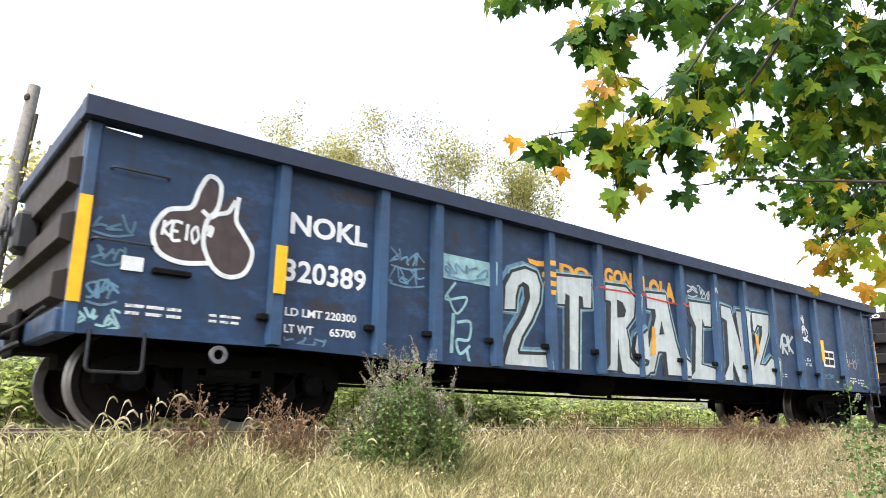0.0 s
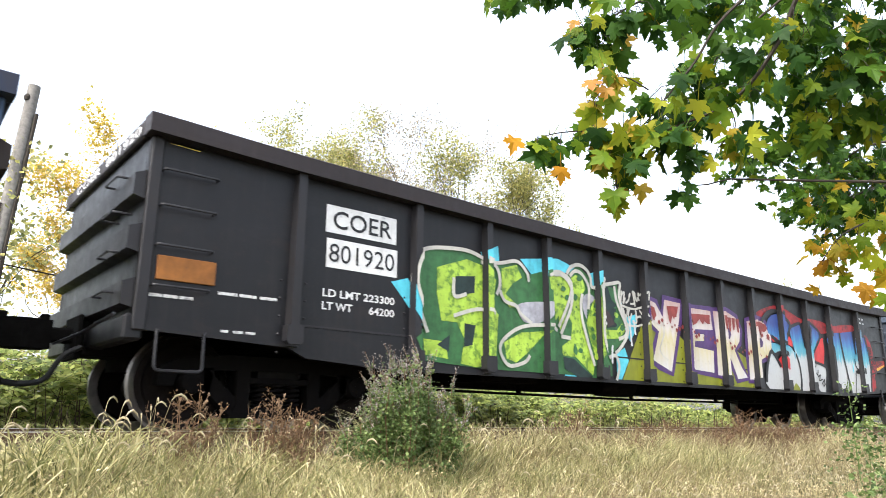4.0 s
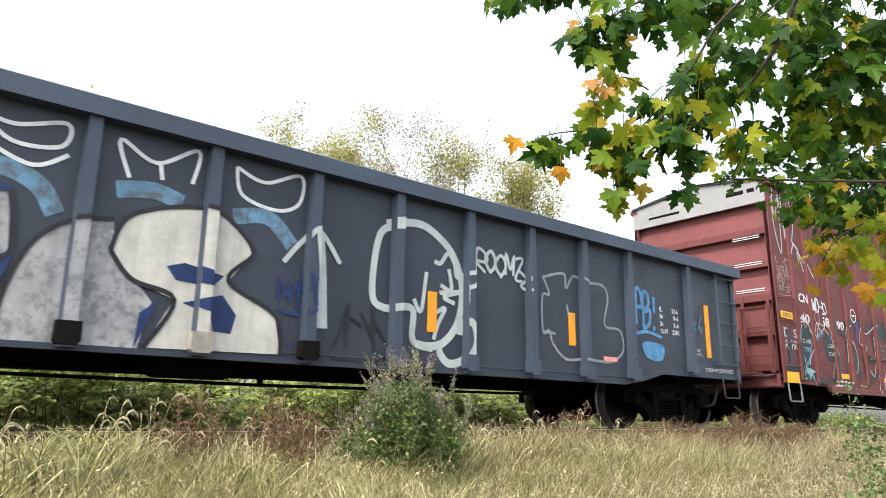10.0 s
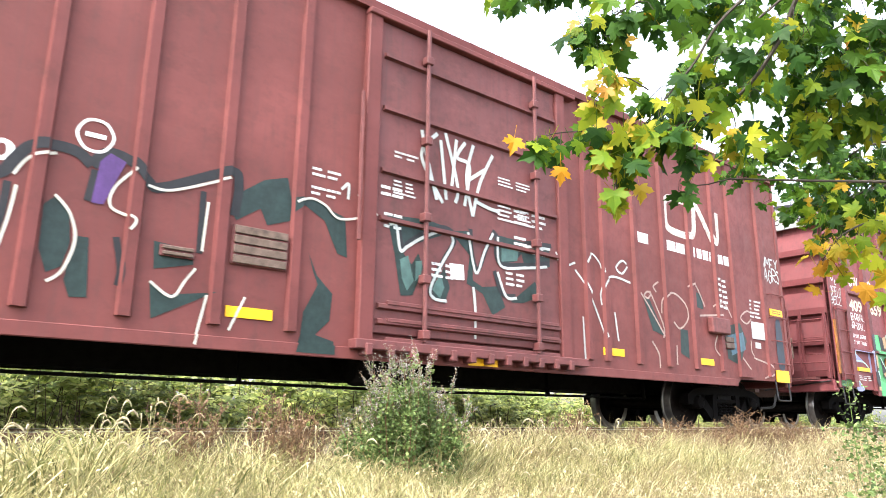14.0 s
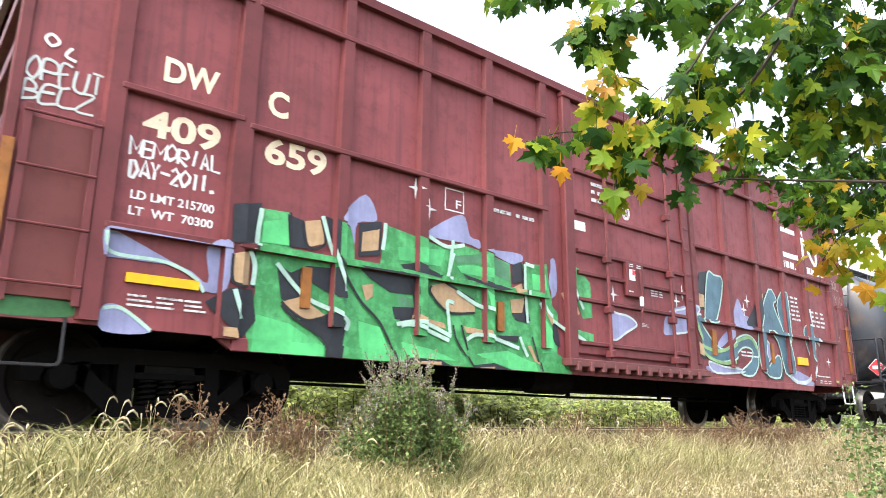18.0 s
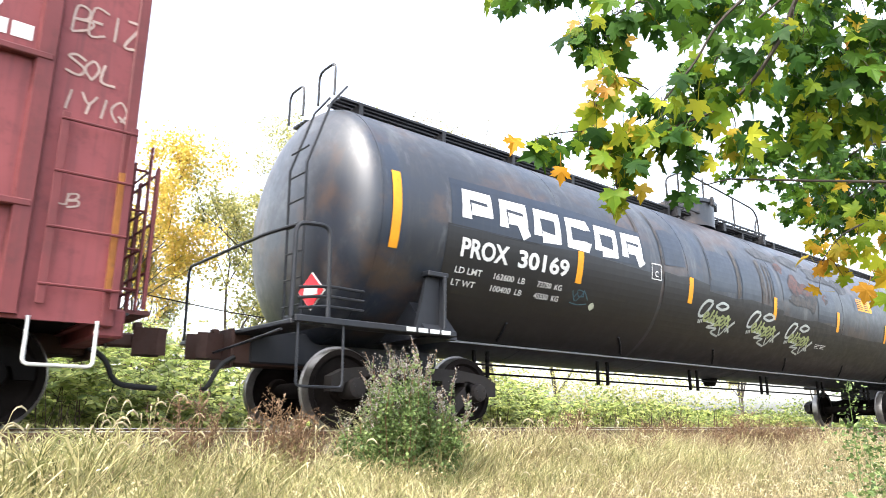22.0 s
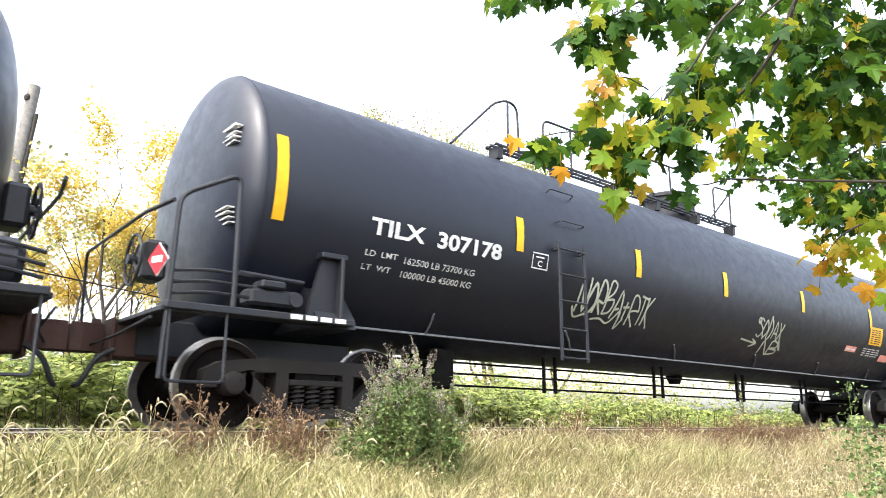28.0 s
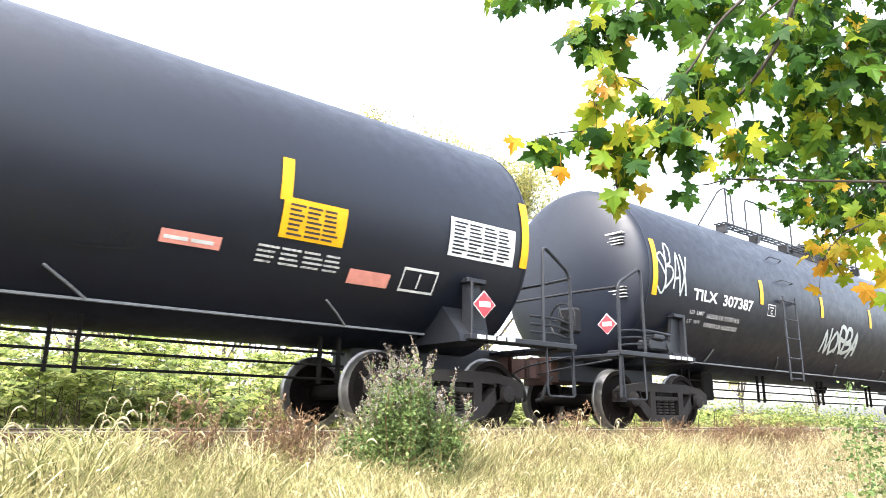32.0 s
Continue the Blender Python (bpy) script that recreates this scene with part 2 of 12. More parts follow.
M["grey_foot"] = flat_mat("chalky_beige_overspray", (0.26, 0.24, 0.2), 0.6, 0.3)
M["placard_red"] = flat_mat("red_placard", (0.5, 0.03, 0.04), 0.5, 0.15)
M["pink"] = flat_mat("faded_red_label", (0.62, 0.25, 0.2), 0.55, 0.15)
# spray cans
M["sp_white"] = flat_mat("spray_white", (0.52, 0.53, 0.52), 0.55, 0.15, worn=(0.2, 0.2, 0.21), wear=0.35)
M["sp_cream"] = flat_mat("spray_cream", (0.42, 0.41, 0.36), 0.55, 0.18, scale=5, worn=(0.3, 0.29, 0.26), wear=0.5)
M["sp_silver"] = flat_mat("spray_silver", (0.36, 0.39, 0.375), 0.45, 0.15, scale=5, worn=(0.2, 0.22, 0.22), wear=0.5)
M["sp_black"] = flat_mat("spray_black", (0.012, 0.012, 0.014), 0.5, 0.3)
M["sp_navy"] = flat_mat("spray_navy", (0.01, 0.024, 0.085), 0.5, 0.25)
M["sp_purple"] = flat_mat("spray_purple", (0.06, 0.025, 0.11), 0.5, 0.25)
M["sp_slate2"] = flat_mat("spray_thin_silver", (0.2, 0.215, 0.225), 0.55, 0.2)
M["sp_blue"] = flat_mat("spray_faded_sky_blue", (0.06, 0.2, 0.36), 0.5, 0.3, worn=(0.04, 0.07, 0.1), wear=0.7, edge=(0.5, 0.62))
M["sp_mist"] = flat_mat("spray_mist_blue", (0.09, 0.19, 0.27), 0.5, 0.35, scale=4, worn=(0.07, 0.075, 0.085), wear=0.9, edge=(0.45, 0.62))
M["sp_cyan"] = flat_mat("spray_turquoise", (0.08, 0.45, 0.55), 0.5, 0.2)
M["sp_teal"] = flat_mat("spray_pale_teal", (0.2, 0.33, 0.34), 0.5, 0.3)
M["sp_brown"] = flat_mat("spray_dark_brown", (0.045, 0.03, 0.028), 0.6, 0.3)
M["sp_red_mist"] = flat_mat("spray_thin_red", (0.25, 0.018, 0.02), 0.55, 0.35, scale=3, worn=(0.035, 0.012, 0.013), wear=0.85, edge=(0.48, 0.66))
M["sp_red"] = flat_mat("spray_red", (0.42, 0.02, 0.02), 0.5, 0.25, scale=4, worn=(0.12, 0.015, 0.015), wear=0.7)
M["sp_maroon"] = flat_mat("spray_maroon", (0.2, 0.035, 0.03), 0.55, 0.25)
M["sp_olive"] = flat_mat("spray_olive_green", (0.17, 0.185, 0.012), 0.5, 0.2, scale=4)
M["sp_lime"] = flat_mat("spray_lime", (0.3, 0.45, 0.05), 0.5, 0.3, scale=3.5, worn=(0.05, 0.13, 0.02), wear=0.8, edge=(0.5, 0.58))
M["sp_darkgreen"] = flat_mat("spray_dark_green", (0.03, 0.11, 0.035), 0.5, 0.3)
M["sp_green"] = flat_mat("spray_bright_green", (0.035, 0.2, 0.06), 0.5, 0.35, scale=2.2, worn=(0.075, 0.34, 0.12), wear=0.85, edge=(0.46, 0.6))
M["sp_green_hi"] = flat_mat("spray_vivid_green", (0.07, 0.38, 0.13), 0.5, 0.3, scale=3)
M["sp_sage"] = flat_mat("spray_sage_green", (0.06, 0.18, 0.09), 0.5, 0.3, scale=3)
M["sp_coal"] = flat_mat("spray_coal", (0.014, 0.016, 0.021), 0.5, 0.3)
M["sp_moss"] = flat_mat("spray_moss_green", (0.17, 0.3, 0.13), 0.5, 0.3, scale=3)
M["sp_tan"] = flat_mat("spray_tan", (0.33, 0.22, 0.12), 0.5, 0.2)
M["sp_lilac"] = flat_mat("spray_lilac", (0.2, 0.21, 0.34), 0.5, 0.25, scale=3)
M["sp_slate"] = flat_mat("spray_slate_blue", (0.05, 0.105, 0.14), 0.5, 0.4, scale=3)
M["sp_scuff"] = flat_mat("faded_marker_grey", (0.27, 0.2, 0.175), 0.6, 0.25)
M["sp_mint"] = flat_mat("spray_mint", (0.32, 0.47, 0.4), 0.5, 0.2)
M["sp_bottle"] = flat_mat("spray_bottle_green", (0.011, 0.024, 0.022), 0.55, 0.4)
M["sp_sea"] = flat_mat("spray_sea_green", (0.05, 0.1, 0.09), 0.55, 0.3)
M["sp_scratched"] = flat_mat("spray_scratched_silver", (0.27, 0.27, 0.265), 0.5, 0.3, scale=4, worn=(0.07, 0.075, 0.09), wear=0.6, edge=(0.5, 0.62))
M["sp_pale"] = flat_mat("spray_pale_mint", (0.4, 0.46, 0.46), 0.6, 0.25, scale=5)
M["sp_tag_lime"] = flat_mat("spray_yellow_green", (0.27, 0.31, 0.14), 0.6, 0.3, scale=5)
M["sp_lime_grey"] = flat_mat("marker_grey_green", (0.36, 0.38, 0.3), 0.6, 0.2)
M["sp_scuff2"] = flat_mat("spray_grey_lilac_mist", (0.3, 0.3, 0.33), 0.6, 0.3)
M["sp_orange"] = flat_mat("spray_gold", (0.55, 0.26, 0.02), 0.5, 0.2, worn=(0.06, 0.08, 0.12), wear=0.6)
M["sp_bluefade"] = fade_mat("spray_blue_to_white", [(0.0, (0.37, 0.37, 0.365)), (0.5, (0.39, 0.41, 0.41)), (0.56, (0.09, 0.3, 0.36)), (0.68, (0.05, 0.25, 0.35)), (0.8, (0.03, 0.12, 0.31)), (0.92, (0.025, 0.05, 0.2))], 0.66, 1.98, 0.5)
M["sp_yerp"] = fade_mat("spray_cream_to_white", [(0.0, (0.5, 0.48, 0.47)), (0.45, (0.46, 0.4, 0.22)), (0.6, (0.5, 0.46, 0.42)), (0.72, (0.46, 0.4, 0.37)), (0.95, (0.37, 0.25, 0.22))], 0.8, 2.0, 0.55)
# plants and ground
M["leaf_green"] = leaf_mat("maple_leaf_green", [(0.0, (0.009, 0.032, 0.006)), (0.55, (0.022, 0.066, 0.008)), (1.0, (0.075, 0.15, 0.012))], trans=0.42, spec=0.12)
M["leaf_lime"] = leaf_mat("maple_leaf_yellow_green", [(0.0, (0.08, 0.15, 0.01)), (0.55, (0.14, 0.2, 0.011)), (1.0, (0.26, 0.25, 0.013))], trans=0.42, spec=0.12)
M["leaf_gold"] = leaf_mat("maple_leaf_gold", [(0.0, (0.28, 0.24, 0.014)), (0.75, (0.34, 0.22, 0.014)), (1.0, (0.34, 0.14, 0.02))])
M["leaf_orange"] = leaf_mat("maple_leaf_orange", [(0.0, (0.5, 0.15, 0.01)), (1.0, (0.5, 0.24, 0.01))])
M["leaf_green_i"] = leaf_mat("maple_foliage_green", [(0.0, (0.009, 0.032, 0.006)), (0.55, (0.022, 0.066, 0.008)), (1.0, (0.075, 0.15, 0.012))], True, trans=0.42, spec=0.12)
M["leaf_lime_i"] = leaf_mat("maple_foliage_yellow_green", [(0.0, (0.08, 0.15, 0.01)), (0.55, (0.14, 0.2, 0.011)), (1.0, (0.26, 0.25, 0.013))], True, trans=0.42, spec=0.12)
M["leaf_gold_i"] = leaf_mat("maple_foliage_gold", [(0.0, (0.28, 0.24, 0.014)), (0.75, (0.34, 0.22, 0.014)), (1.0, (0.34, 0.14, 0.02))], True, trans=0.42, spec=0.12)
M["bark"] = flat_mat("grey_brown_bark", (0.06, 0.05, 0.04), 0.9, 0.4, scale=20)
M["twig"] = flat_mat("dark_twig", (0.03, 0.024, 0.018), 0.85, 0.3, scale=30)
M["far_gold"] = leaf_mat("autumn_gold_leaves", [(0.0, (0.34, 0.3, 0.06)), (0.5, (0.5, 0.38, 0.07)), (1.0, (0.6, 0.42, 0.1))], True, 0.6)
M["far_green"] = leaf_mat("thin_autumn_leaves", [(0.0, (0.14, 0.16, 0.07)), (0.5, (0.29, 0.29, 0.1)), (1.0, (0.45, 0.4, 0.14))], True, 0.6)
M["far_brown"] = leaf_mat("sparse_russet_leaves", [(0.0, (0.11, 0.11, 0.075)), (0.5, (0.22, 0.21, 0.12)), (1.0, (0.38, 0.28, 0.17))], True, 0.55)
M["shrub"] = leaf_mat("bramble_leaves", [(0.0, (0.035, 0.06, 0.014)), (0.5, (0.12, 0.17, 0.035)), (1.0, (0.3, 0.33, 0.085))], True, 0.35)
M["frond"] = leaf_mat("sumac_leaflets", [(0.0, (0.06, 0.1, 0.022)), (0.5, (0.21, 0.275, 0.062)), (1.0, (0.42, 0.45, 0.13))], True, 0.4)
M["dead"] = flat_mat("dead_brown_stems", (0.05, 0.032, 0.022), 0.9, 0.5, scale=20)
M["bush"] = leaf_mat("goldenrod_leaves", [(0.0, (0.028, 0.055, 0.014)), (0.5, (0.085, 0.14, 0.036)), (1.0, (0.2, 0.26, 0.09))], True, 0.4)
M["seed"] = leaf_mat("grey_seed_heads", [(0.0, (0.14, 0.13, 0.11)), (1.0, (0.36, 0.33, 0.31))], True, 0.2)
M["dock"] = leaf_mat("dry_dock_stalks", [(0.0, (0.08, 0.046, 0.024)), (1.0, (0.19, 0.115, 0.06))], True, 0.2)
M["grass"] = leaf_mat("meadow_grass_blades", [(0.0, (0.045, 0.06, 0.016)), (0.35, (0.17, 0.175, 0.06)), (0.7, (0.34, 0.31, 0.13)), (1.0, (0.62, 0.56, 0.33))], True, 0.35, 0.6, patches=((0.2, 0.15, 0.075), (0.14, 0.17, 0.045)))
M["grass_dry"] = leaf_mat("dry_grass_blades", [(0.0, (0.08, 0.062, 0.033)), (0.5, (0.27, 0.22, 0.115)), (1.0, (0.56, 0.49, 0.28))], True, 0.35, 0.6, patches=((0.2, 0.15, 0.075), (0.14, 0.17, 0.045)))
M["foxtail"] = leaf_mat("foxtail_seed_heads", [(0.0, (0.28, 0.24, 0.14)), (1.0, (0.52, 0.46, 0.32))], True, 0.4, 0.7)
M["grass_weedy"] = leaf_mat("weedy_verge_blades", [(0.0, (0.028, 0.036, 0.012)), (0.5, (0.1, 0.095, 0.034)), (1.0, (0.27, 0.23, 0.115))], True, 0.3, 0.6)
M["grass_pale"] = leaf_mat("bleached_grass_blades", [(0.0, (0.24, 0.23, 0.085)), (0.5, (0.46, 0.43, 0.19)), (1.0, (0.66, 0.6, 0.37))], True, 0.35, 0.6)
M["chaff"] = leaf_mat("grass_seed_chaff", [(0.0, (0.1, 0.065, 0.035)), (0.5, (0.3, 0.235, 0.11)), (1.0, (0.58, 0.51, 0.31))], True, 0.3, 0.7)
M["pole_wood"] = flat_mat("weathered_pole_wood", (0.17, 0.16, 0.145), 0.9, 0.35, scale=12)


def ground_mat():
    m = bpy.data.materials.new("dry_thatch_and_soil")
    t, b, out = nodes_of(m)
    n = noise_of(t, coords(t), 1.1, 6, 0.6)
    n2 = noise_of(t, coords(t, (3, 3, 3)), 9, 6, 0.7)
    col = ramp(t, n, [(0.35, (0.045, 0.042, 0.019)), (0.5, (0.07, 0.058, 0.029)), (0.65, (0.095, 0.074, 0.04))])
    col = mix(t, ramp(t, n2, [(0.4, (0, 0, 0)), (0.7, (0.6, 0.6, 0.6))]), col, (0.09, 0.07, 0.045))
    t.links.new(col, b.inputs["Base Color"])
    b.inputs["Roughness"].default_value = 0.95
    bump(t, b, n2, 0.6, 0.03)
    return m


M["ground"] = ground_mat()
M["ballast"] = flat_mat("rust_stained_ballast", (0.085, 0.066, 0.054), 0.95, 0.5, scale=14)

# ---------- mesh helpers ----------
class Solid:
    """Collects vertices and faces of one part."""

    def __init__(self):
        self.v, self.f = [], []

    def add(self, vs, fs):
        k = len(self.v)
        self.v += [tuple(p) for p in vs]
        self.f += [tuple(i + k for i in f) for f in fs]
        return self

    def box(self, x0, x1, y0, y1, z0, z1, c=0.0):
        x0, x1, y0, y1, z0, z1 = min(x0, x1), max(x0, x1), min(y0, y1), max(y0, y1), min(z0, z1), max(z0, z1)
        if c <= 0:
            return self.add([(x, y, z) for z in (z0, z1) for y in (y0, y1) for x in (x0, x1)],
                            [(0, 2, 3, 1), (4, 5, 7, 6), (0, 1, 5, 4), (2, 6, 7, 3), (0, 4, 6, 2), (1, 3, 7, 5)])
        lo, hi = (x0, y0, z0), (x1, y1, z1)
        c = min(c, *(0.45 * (hi[i] - lo[i]) for i in range(3)))
        vs, ix = [], {}
        for sx in (0, 1):
            for sy in (0, 1):
                for sz in (0, 1):
                    s = (sx, sy, sz)
                    for a in range(3):
                        p = [(lo[i] if s[i] == 0 else hi[i]) if i == a else (lo[i] + c if s[i] == 0 else hi[i] - c) for i in range(3)]
                        ix[(s, a)] = len(vs)
                        vs.append(p)
        fs = []
        for a in range(3):
            b, d = (a + 1) % 3, (a + 2) % 3
            for sa in (0, 1):
                q = []
                for sb, sd in ((0, 0), (1, 0), (1, 1), (0, 1)):
                    s = [0, 0, 0]
                    s[a], s[b], s[d] = sa, sb, sd
                    q.append(ix[(tuple(s), a)])
                fs.append(q if sa else q[::-1])
        for a in range(3):          # edges along axis a
            b, d = (a + 1) % 3, (a + 2) % 3
            for sb in (0, 1):
                for sd in (0, 1):
                    s0, s1 = [0, 0, 0], [0, 0, 0]
                    s0[b] = s1[b] = sb
                    s0[d] = s1[d] = sd
                    s1[a] = 1
                    s0, s1 = tuple(s0), tuple(s1)
                    q = [ix[(s0, b)], ix[(s1, b)], ix[(s1, d)], ix[(s0, d)]]
                    fs.append(q if sb != sd else q[::-1])
        for sx in (0, 1):
            for sy in (0, 1):
                for sz in (0, 1):
                    s = (sx, sy, sz)
                    q = [ix[(s, 0)], ix[(s, 1)], ix[(s, 2)]]
                    fs.append(q if (sx + sy + sz) % 2 else q[::-1])
        return self.add(vs, fs)

    def prism(self, poly, lo, hi, axis="y"):
        """A polygon pushed from lo to hi. poly in (x, z) for y, (y, z) for x, (x, y) for z."""
        n = len(poly)
        put = {"y": lambda p, h: (p[0], h, p[1]), "x": lambda p, h: (h, p[0], p[1]), "z": lambda p, h: (p[0], p[1], h)}[axis]
        vs = [put(p, lo) for p in poly] + [put(p, hi) for p in poly]
        fs = [tuple(range(n)), tuple(range(2 * n - 1, n - 1, -1))] + [(i, i + n, (i + 1) % n + n, (i + 1) % n) for i in range(n)]
        return self.add(vs, fs)

    def tube(self, pts, r, n=7, close=True):
        pts = [Vector(p) for p in pts]
        rs = r if isinstance(r, (list, tuple)) else [r] * len(pts)
        vs, fs = [], []
        ref = None
        for i, p in enumerate(pts):
            d = (pts[min(i + 1, len(pts) - 1)] - pts[max(i - 1, 0)]).normalized()
            if ref is None:
                ref = d.orthogonal().normalized()
            ref = (ref - d * ref.dot(d))
            ref = ref.normalized() if ref.length > 1e-5 else d.orthogonal().normalized()
            q = d.cross(ref)
            for k in range(n):
                a = 2 * math.pi * k / n
                vs.append(p + (ref * math.cos(a) + q * math.sin(a)) * rs[i])
        for i in range(len(pts) - 1):
            for k in range(n):
                fs.append((i * n + k, i * n + (k + 1) % n, (i + 1) * n + (k + 1) % n, (i + 1) * n + k))
        if close:
            fs += [tuple(range(n))[::-1], tuple(range((len(pts) - 1) * n, len(pts) * n))]
        return self.add(vs, fs)

    def lathe(self, prof, axis="x", at=(0, 0, 0), n=32):
        """prof: (along, radius) pairs; closed where the radius is 0."""
        vs, fs, rings = [], [], []
        put = {"x": lambda h, a, b: (h, a, b), "y": lambda h, a, b: (a, h, b), "z": lambda h, a, b: (a, b, h)}[axis]
        for h, r in prof:
            if r <= 1e-6:
                rings.append([len(vs)])
                vs.append(put(h, 0, 0))
            else:
                rings.append(list(range(len(vs), len(vs) + n)))
                vs += [put(h, r * math.cos(2 * math.pi * k / n), r * math.sin(2 * math.pi * k / n)) for k in range(n)]
        for a, b in zip(rings, rings[1:]):
            for k in range(n):
                if len(a) == 1 and len(b) > 1:
                    fs.append((a[0], b[k], b[(k + 1) % n]))
                elif len(b) == 1 and len(a) > 1:
                    fs.append((a[k], b[0], a[(k + 1) % n]))
                elif len(a) > 1:
                    fs.append((a[k], b[k], b[(k + 1) % n], a[(k + 1) % n]))
        return self.add([(p[0] + at[0], p[1] + at[1], p[2] + at[2]) for p in vs], fs)

    def coil(self, at, r, h, turns, wire, n=10):
        pts = [(at[0] + r * math.cos(2 * math.pi * i / n), at[1] + r * math.sin(2 * math.pi * i / n), at[2] + h * i / (n * turns)) for i in range(n * turns + 1)]
        return self.tube(pts, wire, 5)


def arc(p0, p1, p2, n=5):
    """A rounded corner from p0 by p1 to p2."""
    a, b, c = Vector(p0), Vector(p1), Vector(p2)
    return [tuple((1 - t) ** 2 * a + 2 * t * (1 - t) * b + t * t * c) for t in [i / n for i in range(n + 1)]]


def rounded(pts, r=0.05, n=4):
    """A polyline with its inner corners rounded."""
    pts = [Vector(p) for p in pts]
    out = [pts[0]]
    for a, b, c in zip(pts, pts[1:], pts[2:]):
        ra, rc = min(r, (a - b).length * 0.45), min(r, (c - b).length * 0.45)
        out += [Vector(p) for p in arc(b + (a - b).normalized() * ra, b, b + (c - b).normalized() * rc, n)]
    return out + [pts[-1]]


def mesh_of(name, s, mat, smooth=None, fix=True):
    me = bpy.data.meshes.new(name)
    me.from_pydata(s.v, [], s.f)
    if fix:
        bm = bmesh.new()
        bm.from_mesh(me)
        bmesh.ops.recalc_face_normals(bm, faces=bm.faces)
        bm.to_mesh(me)
        bm.free()
    if smooth:
        me.polygons.foreach_set("use_smooth", [True] * len(me.polygons))
        me.set_sharp_from_angle(angle=radians(smooth))
    me.materials.append(mat)
    return me


def part(name, s, mat, parent, label="", smooth=None, at=None, fix=True):
    """Links a Solid (or a ready mesh) as one mesh object under a thing or a part."""
    me = s if isinstance(s, bpy.types.Mesh) else mesh_of(name, s, mat, smooth, fix)
    ob = new(name, me)
    ob.parent = parent
    if at is not None:
        ob.matrix_basis = at if isinstance(at, Matrix) else Matrix.Translation(at)
    if label:
        tagged(ob, label)
    return ob


def thing(name, label, category, group="", kind=""):
    return tagged(new(name), label, category, group, kind)


# ---------- paint on the sides of the cars ----------
def text2d(txt, bold=0.0, shear=0.0, space=1.0):
    """Letters of the built-in font, as flat faces fitted into the unit box."""
    cu = bpy.data.curves.new("type", "FONT")
    cu.body, cu.offset, cu.shear, cu.space_character, cu.resolution_u = txt, bold, shear, space, 3
    ob = bpy.data.objects.new("type", cu)
    me = bpy.data.meshes.new_from_object(ob)
    v = [(p.co.x, p.co.y) for p in me.vertices]
    f = [tuple(p.vertices) for p in me.polygons]
    bpy.data.objects.remove(ob)
    bpy.data.curves.remove(cu)
    bpy.data.meshes.remove(me)
    xs, ys = [p[0] for p in v], [p[1] for p in v]
    w, h = max(xs) - min(xs), max(ys) - min(ys)
    return [((x - min(xs)) / w, (y - min(ys)) / h) for x, y in v], f


def into(flat, x0, x1, z0, z1, lean=0.0, rise=0.0):
    v, f = flat
    return [(x0 + (x1 - x0) * a + lean * b, z0 + (z1 - z0) * b + rise * a) for a, b in v], f


def rect(x0, x1, z0, z1):
    return [(x0, z0), (x1, z0), (x1, z1), (x0, z1)], [(0, 1, 2, 3)]


def smooth2d(pts, n=6, closed=False):
    out = []
    m = len(pts)
    for i in range(m if closed else m - 1):
        g = (lambda k: pts[k % m]) if closed else (lambda k: pts[max(0, min(m - 1, k))])
        p0, p1, p2, p3 = g(i - 1), g(i), g(i + 1), g(i + 2)
        for j in range(n):
            t = j / n
            out.append(tuple(0.5 * (2 * p1[k] + (p2[k] - p0[k]) * t + (2 * p0[k] - 5 * p1[k] + 4 * p2[k] - p3[k]) * t * t + (3 * p1[k] - p0[k] - 3 * p2[k] + p3[k]) * t ** 3) for k in (0, 1)))
    if not closed:
        out.append(pts[-1])
    return out


def stroke(pts, w, n=6, closed=False, soft=True):
    """A painted line of width w along a few points."""
    p = smooth2d(pts, n, closed) if soft else list(pts)
    if closed:
        p = p + [p[0]]
    v, f = [], []
    for i, (x, z) in enumerate(p):
        a, b = p[max(0, i - 1)], p[min(len(p) - 1, i + 1)]
        if closed and i in (0, len(p) - 1):
            a, b = p[-2], p[1]
        dx, dz = b[0] - a[0], b[1] - a[1]
        k = math.hypot(dx, dz) or 1
        nx, nz = -dz / k * w / 2, dx / k * w / 2
        v += [(x + nx, z + nz), (x - nx, z - nz)]
    f = [(2 * i, 2 * i + 1, 2 * i + 3, 2 * i + 2) for i in range(len(p) - 1)]
    return v, f


def blob(pts, n=6):
    """A filled rounded shape, fanned from its middle."""
    p = smooth2d(pts, n, True)
    c = (sum(a for a, _ in pts) / len(pts), sum(b for _, b in pts) / len(pts))
    return [c] + p, [(0, i + 1, (i + 1) % len(p) + 1) for i in range(len(p))]


def poly(pts):
    return list(pts), [tuple(range(len(pts)))]


def join2d(*flats):
    v, f = [], []
    for a, b in flats:
        k = len(v)
        v += a
        f += [tuple(i + k for i in q) for q in b]
    return v, f


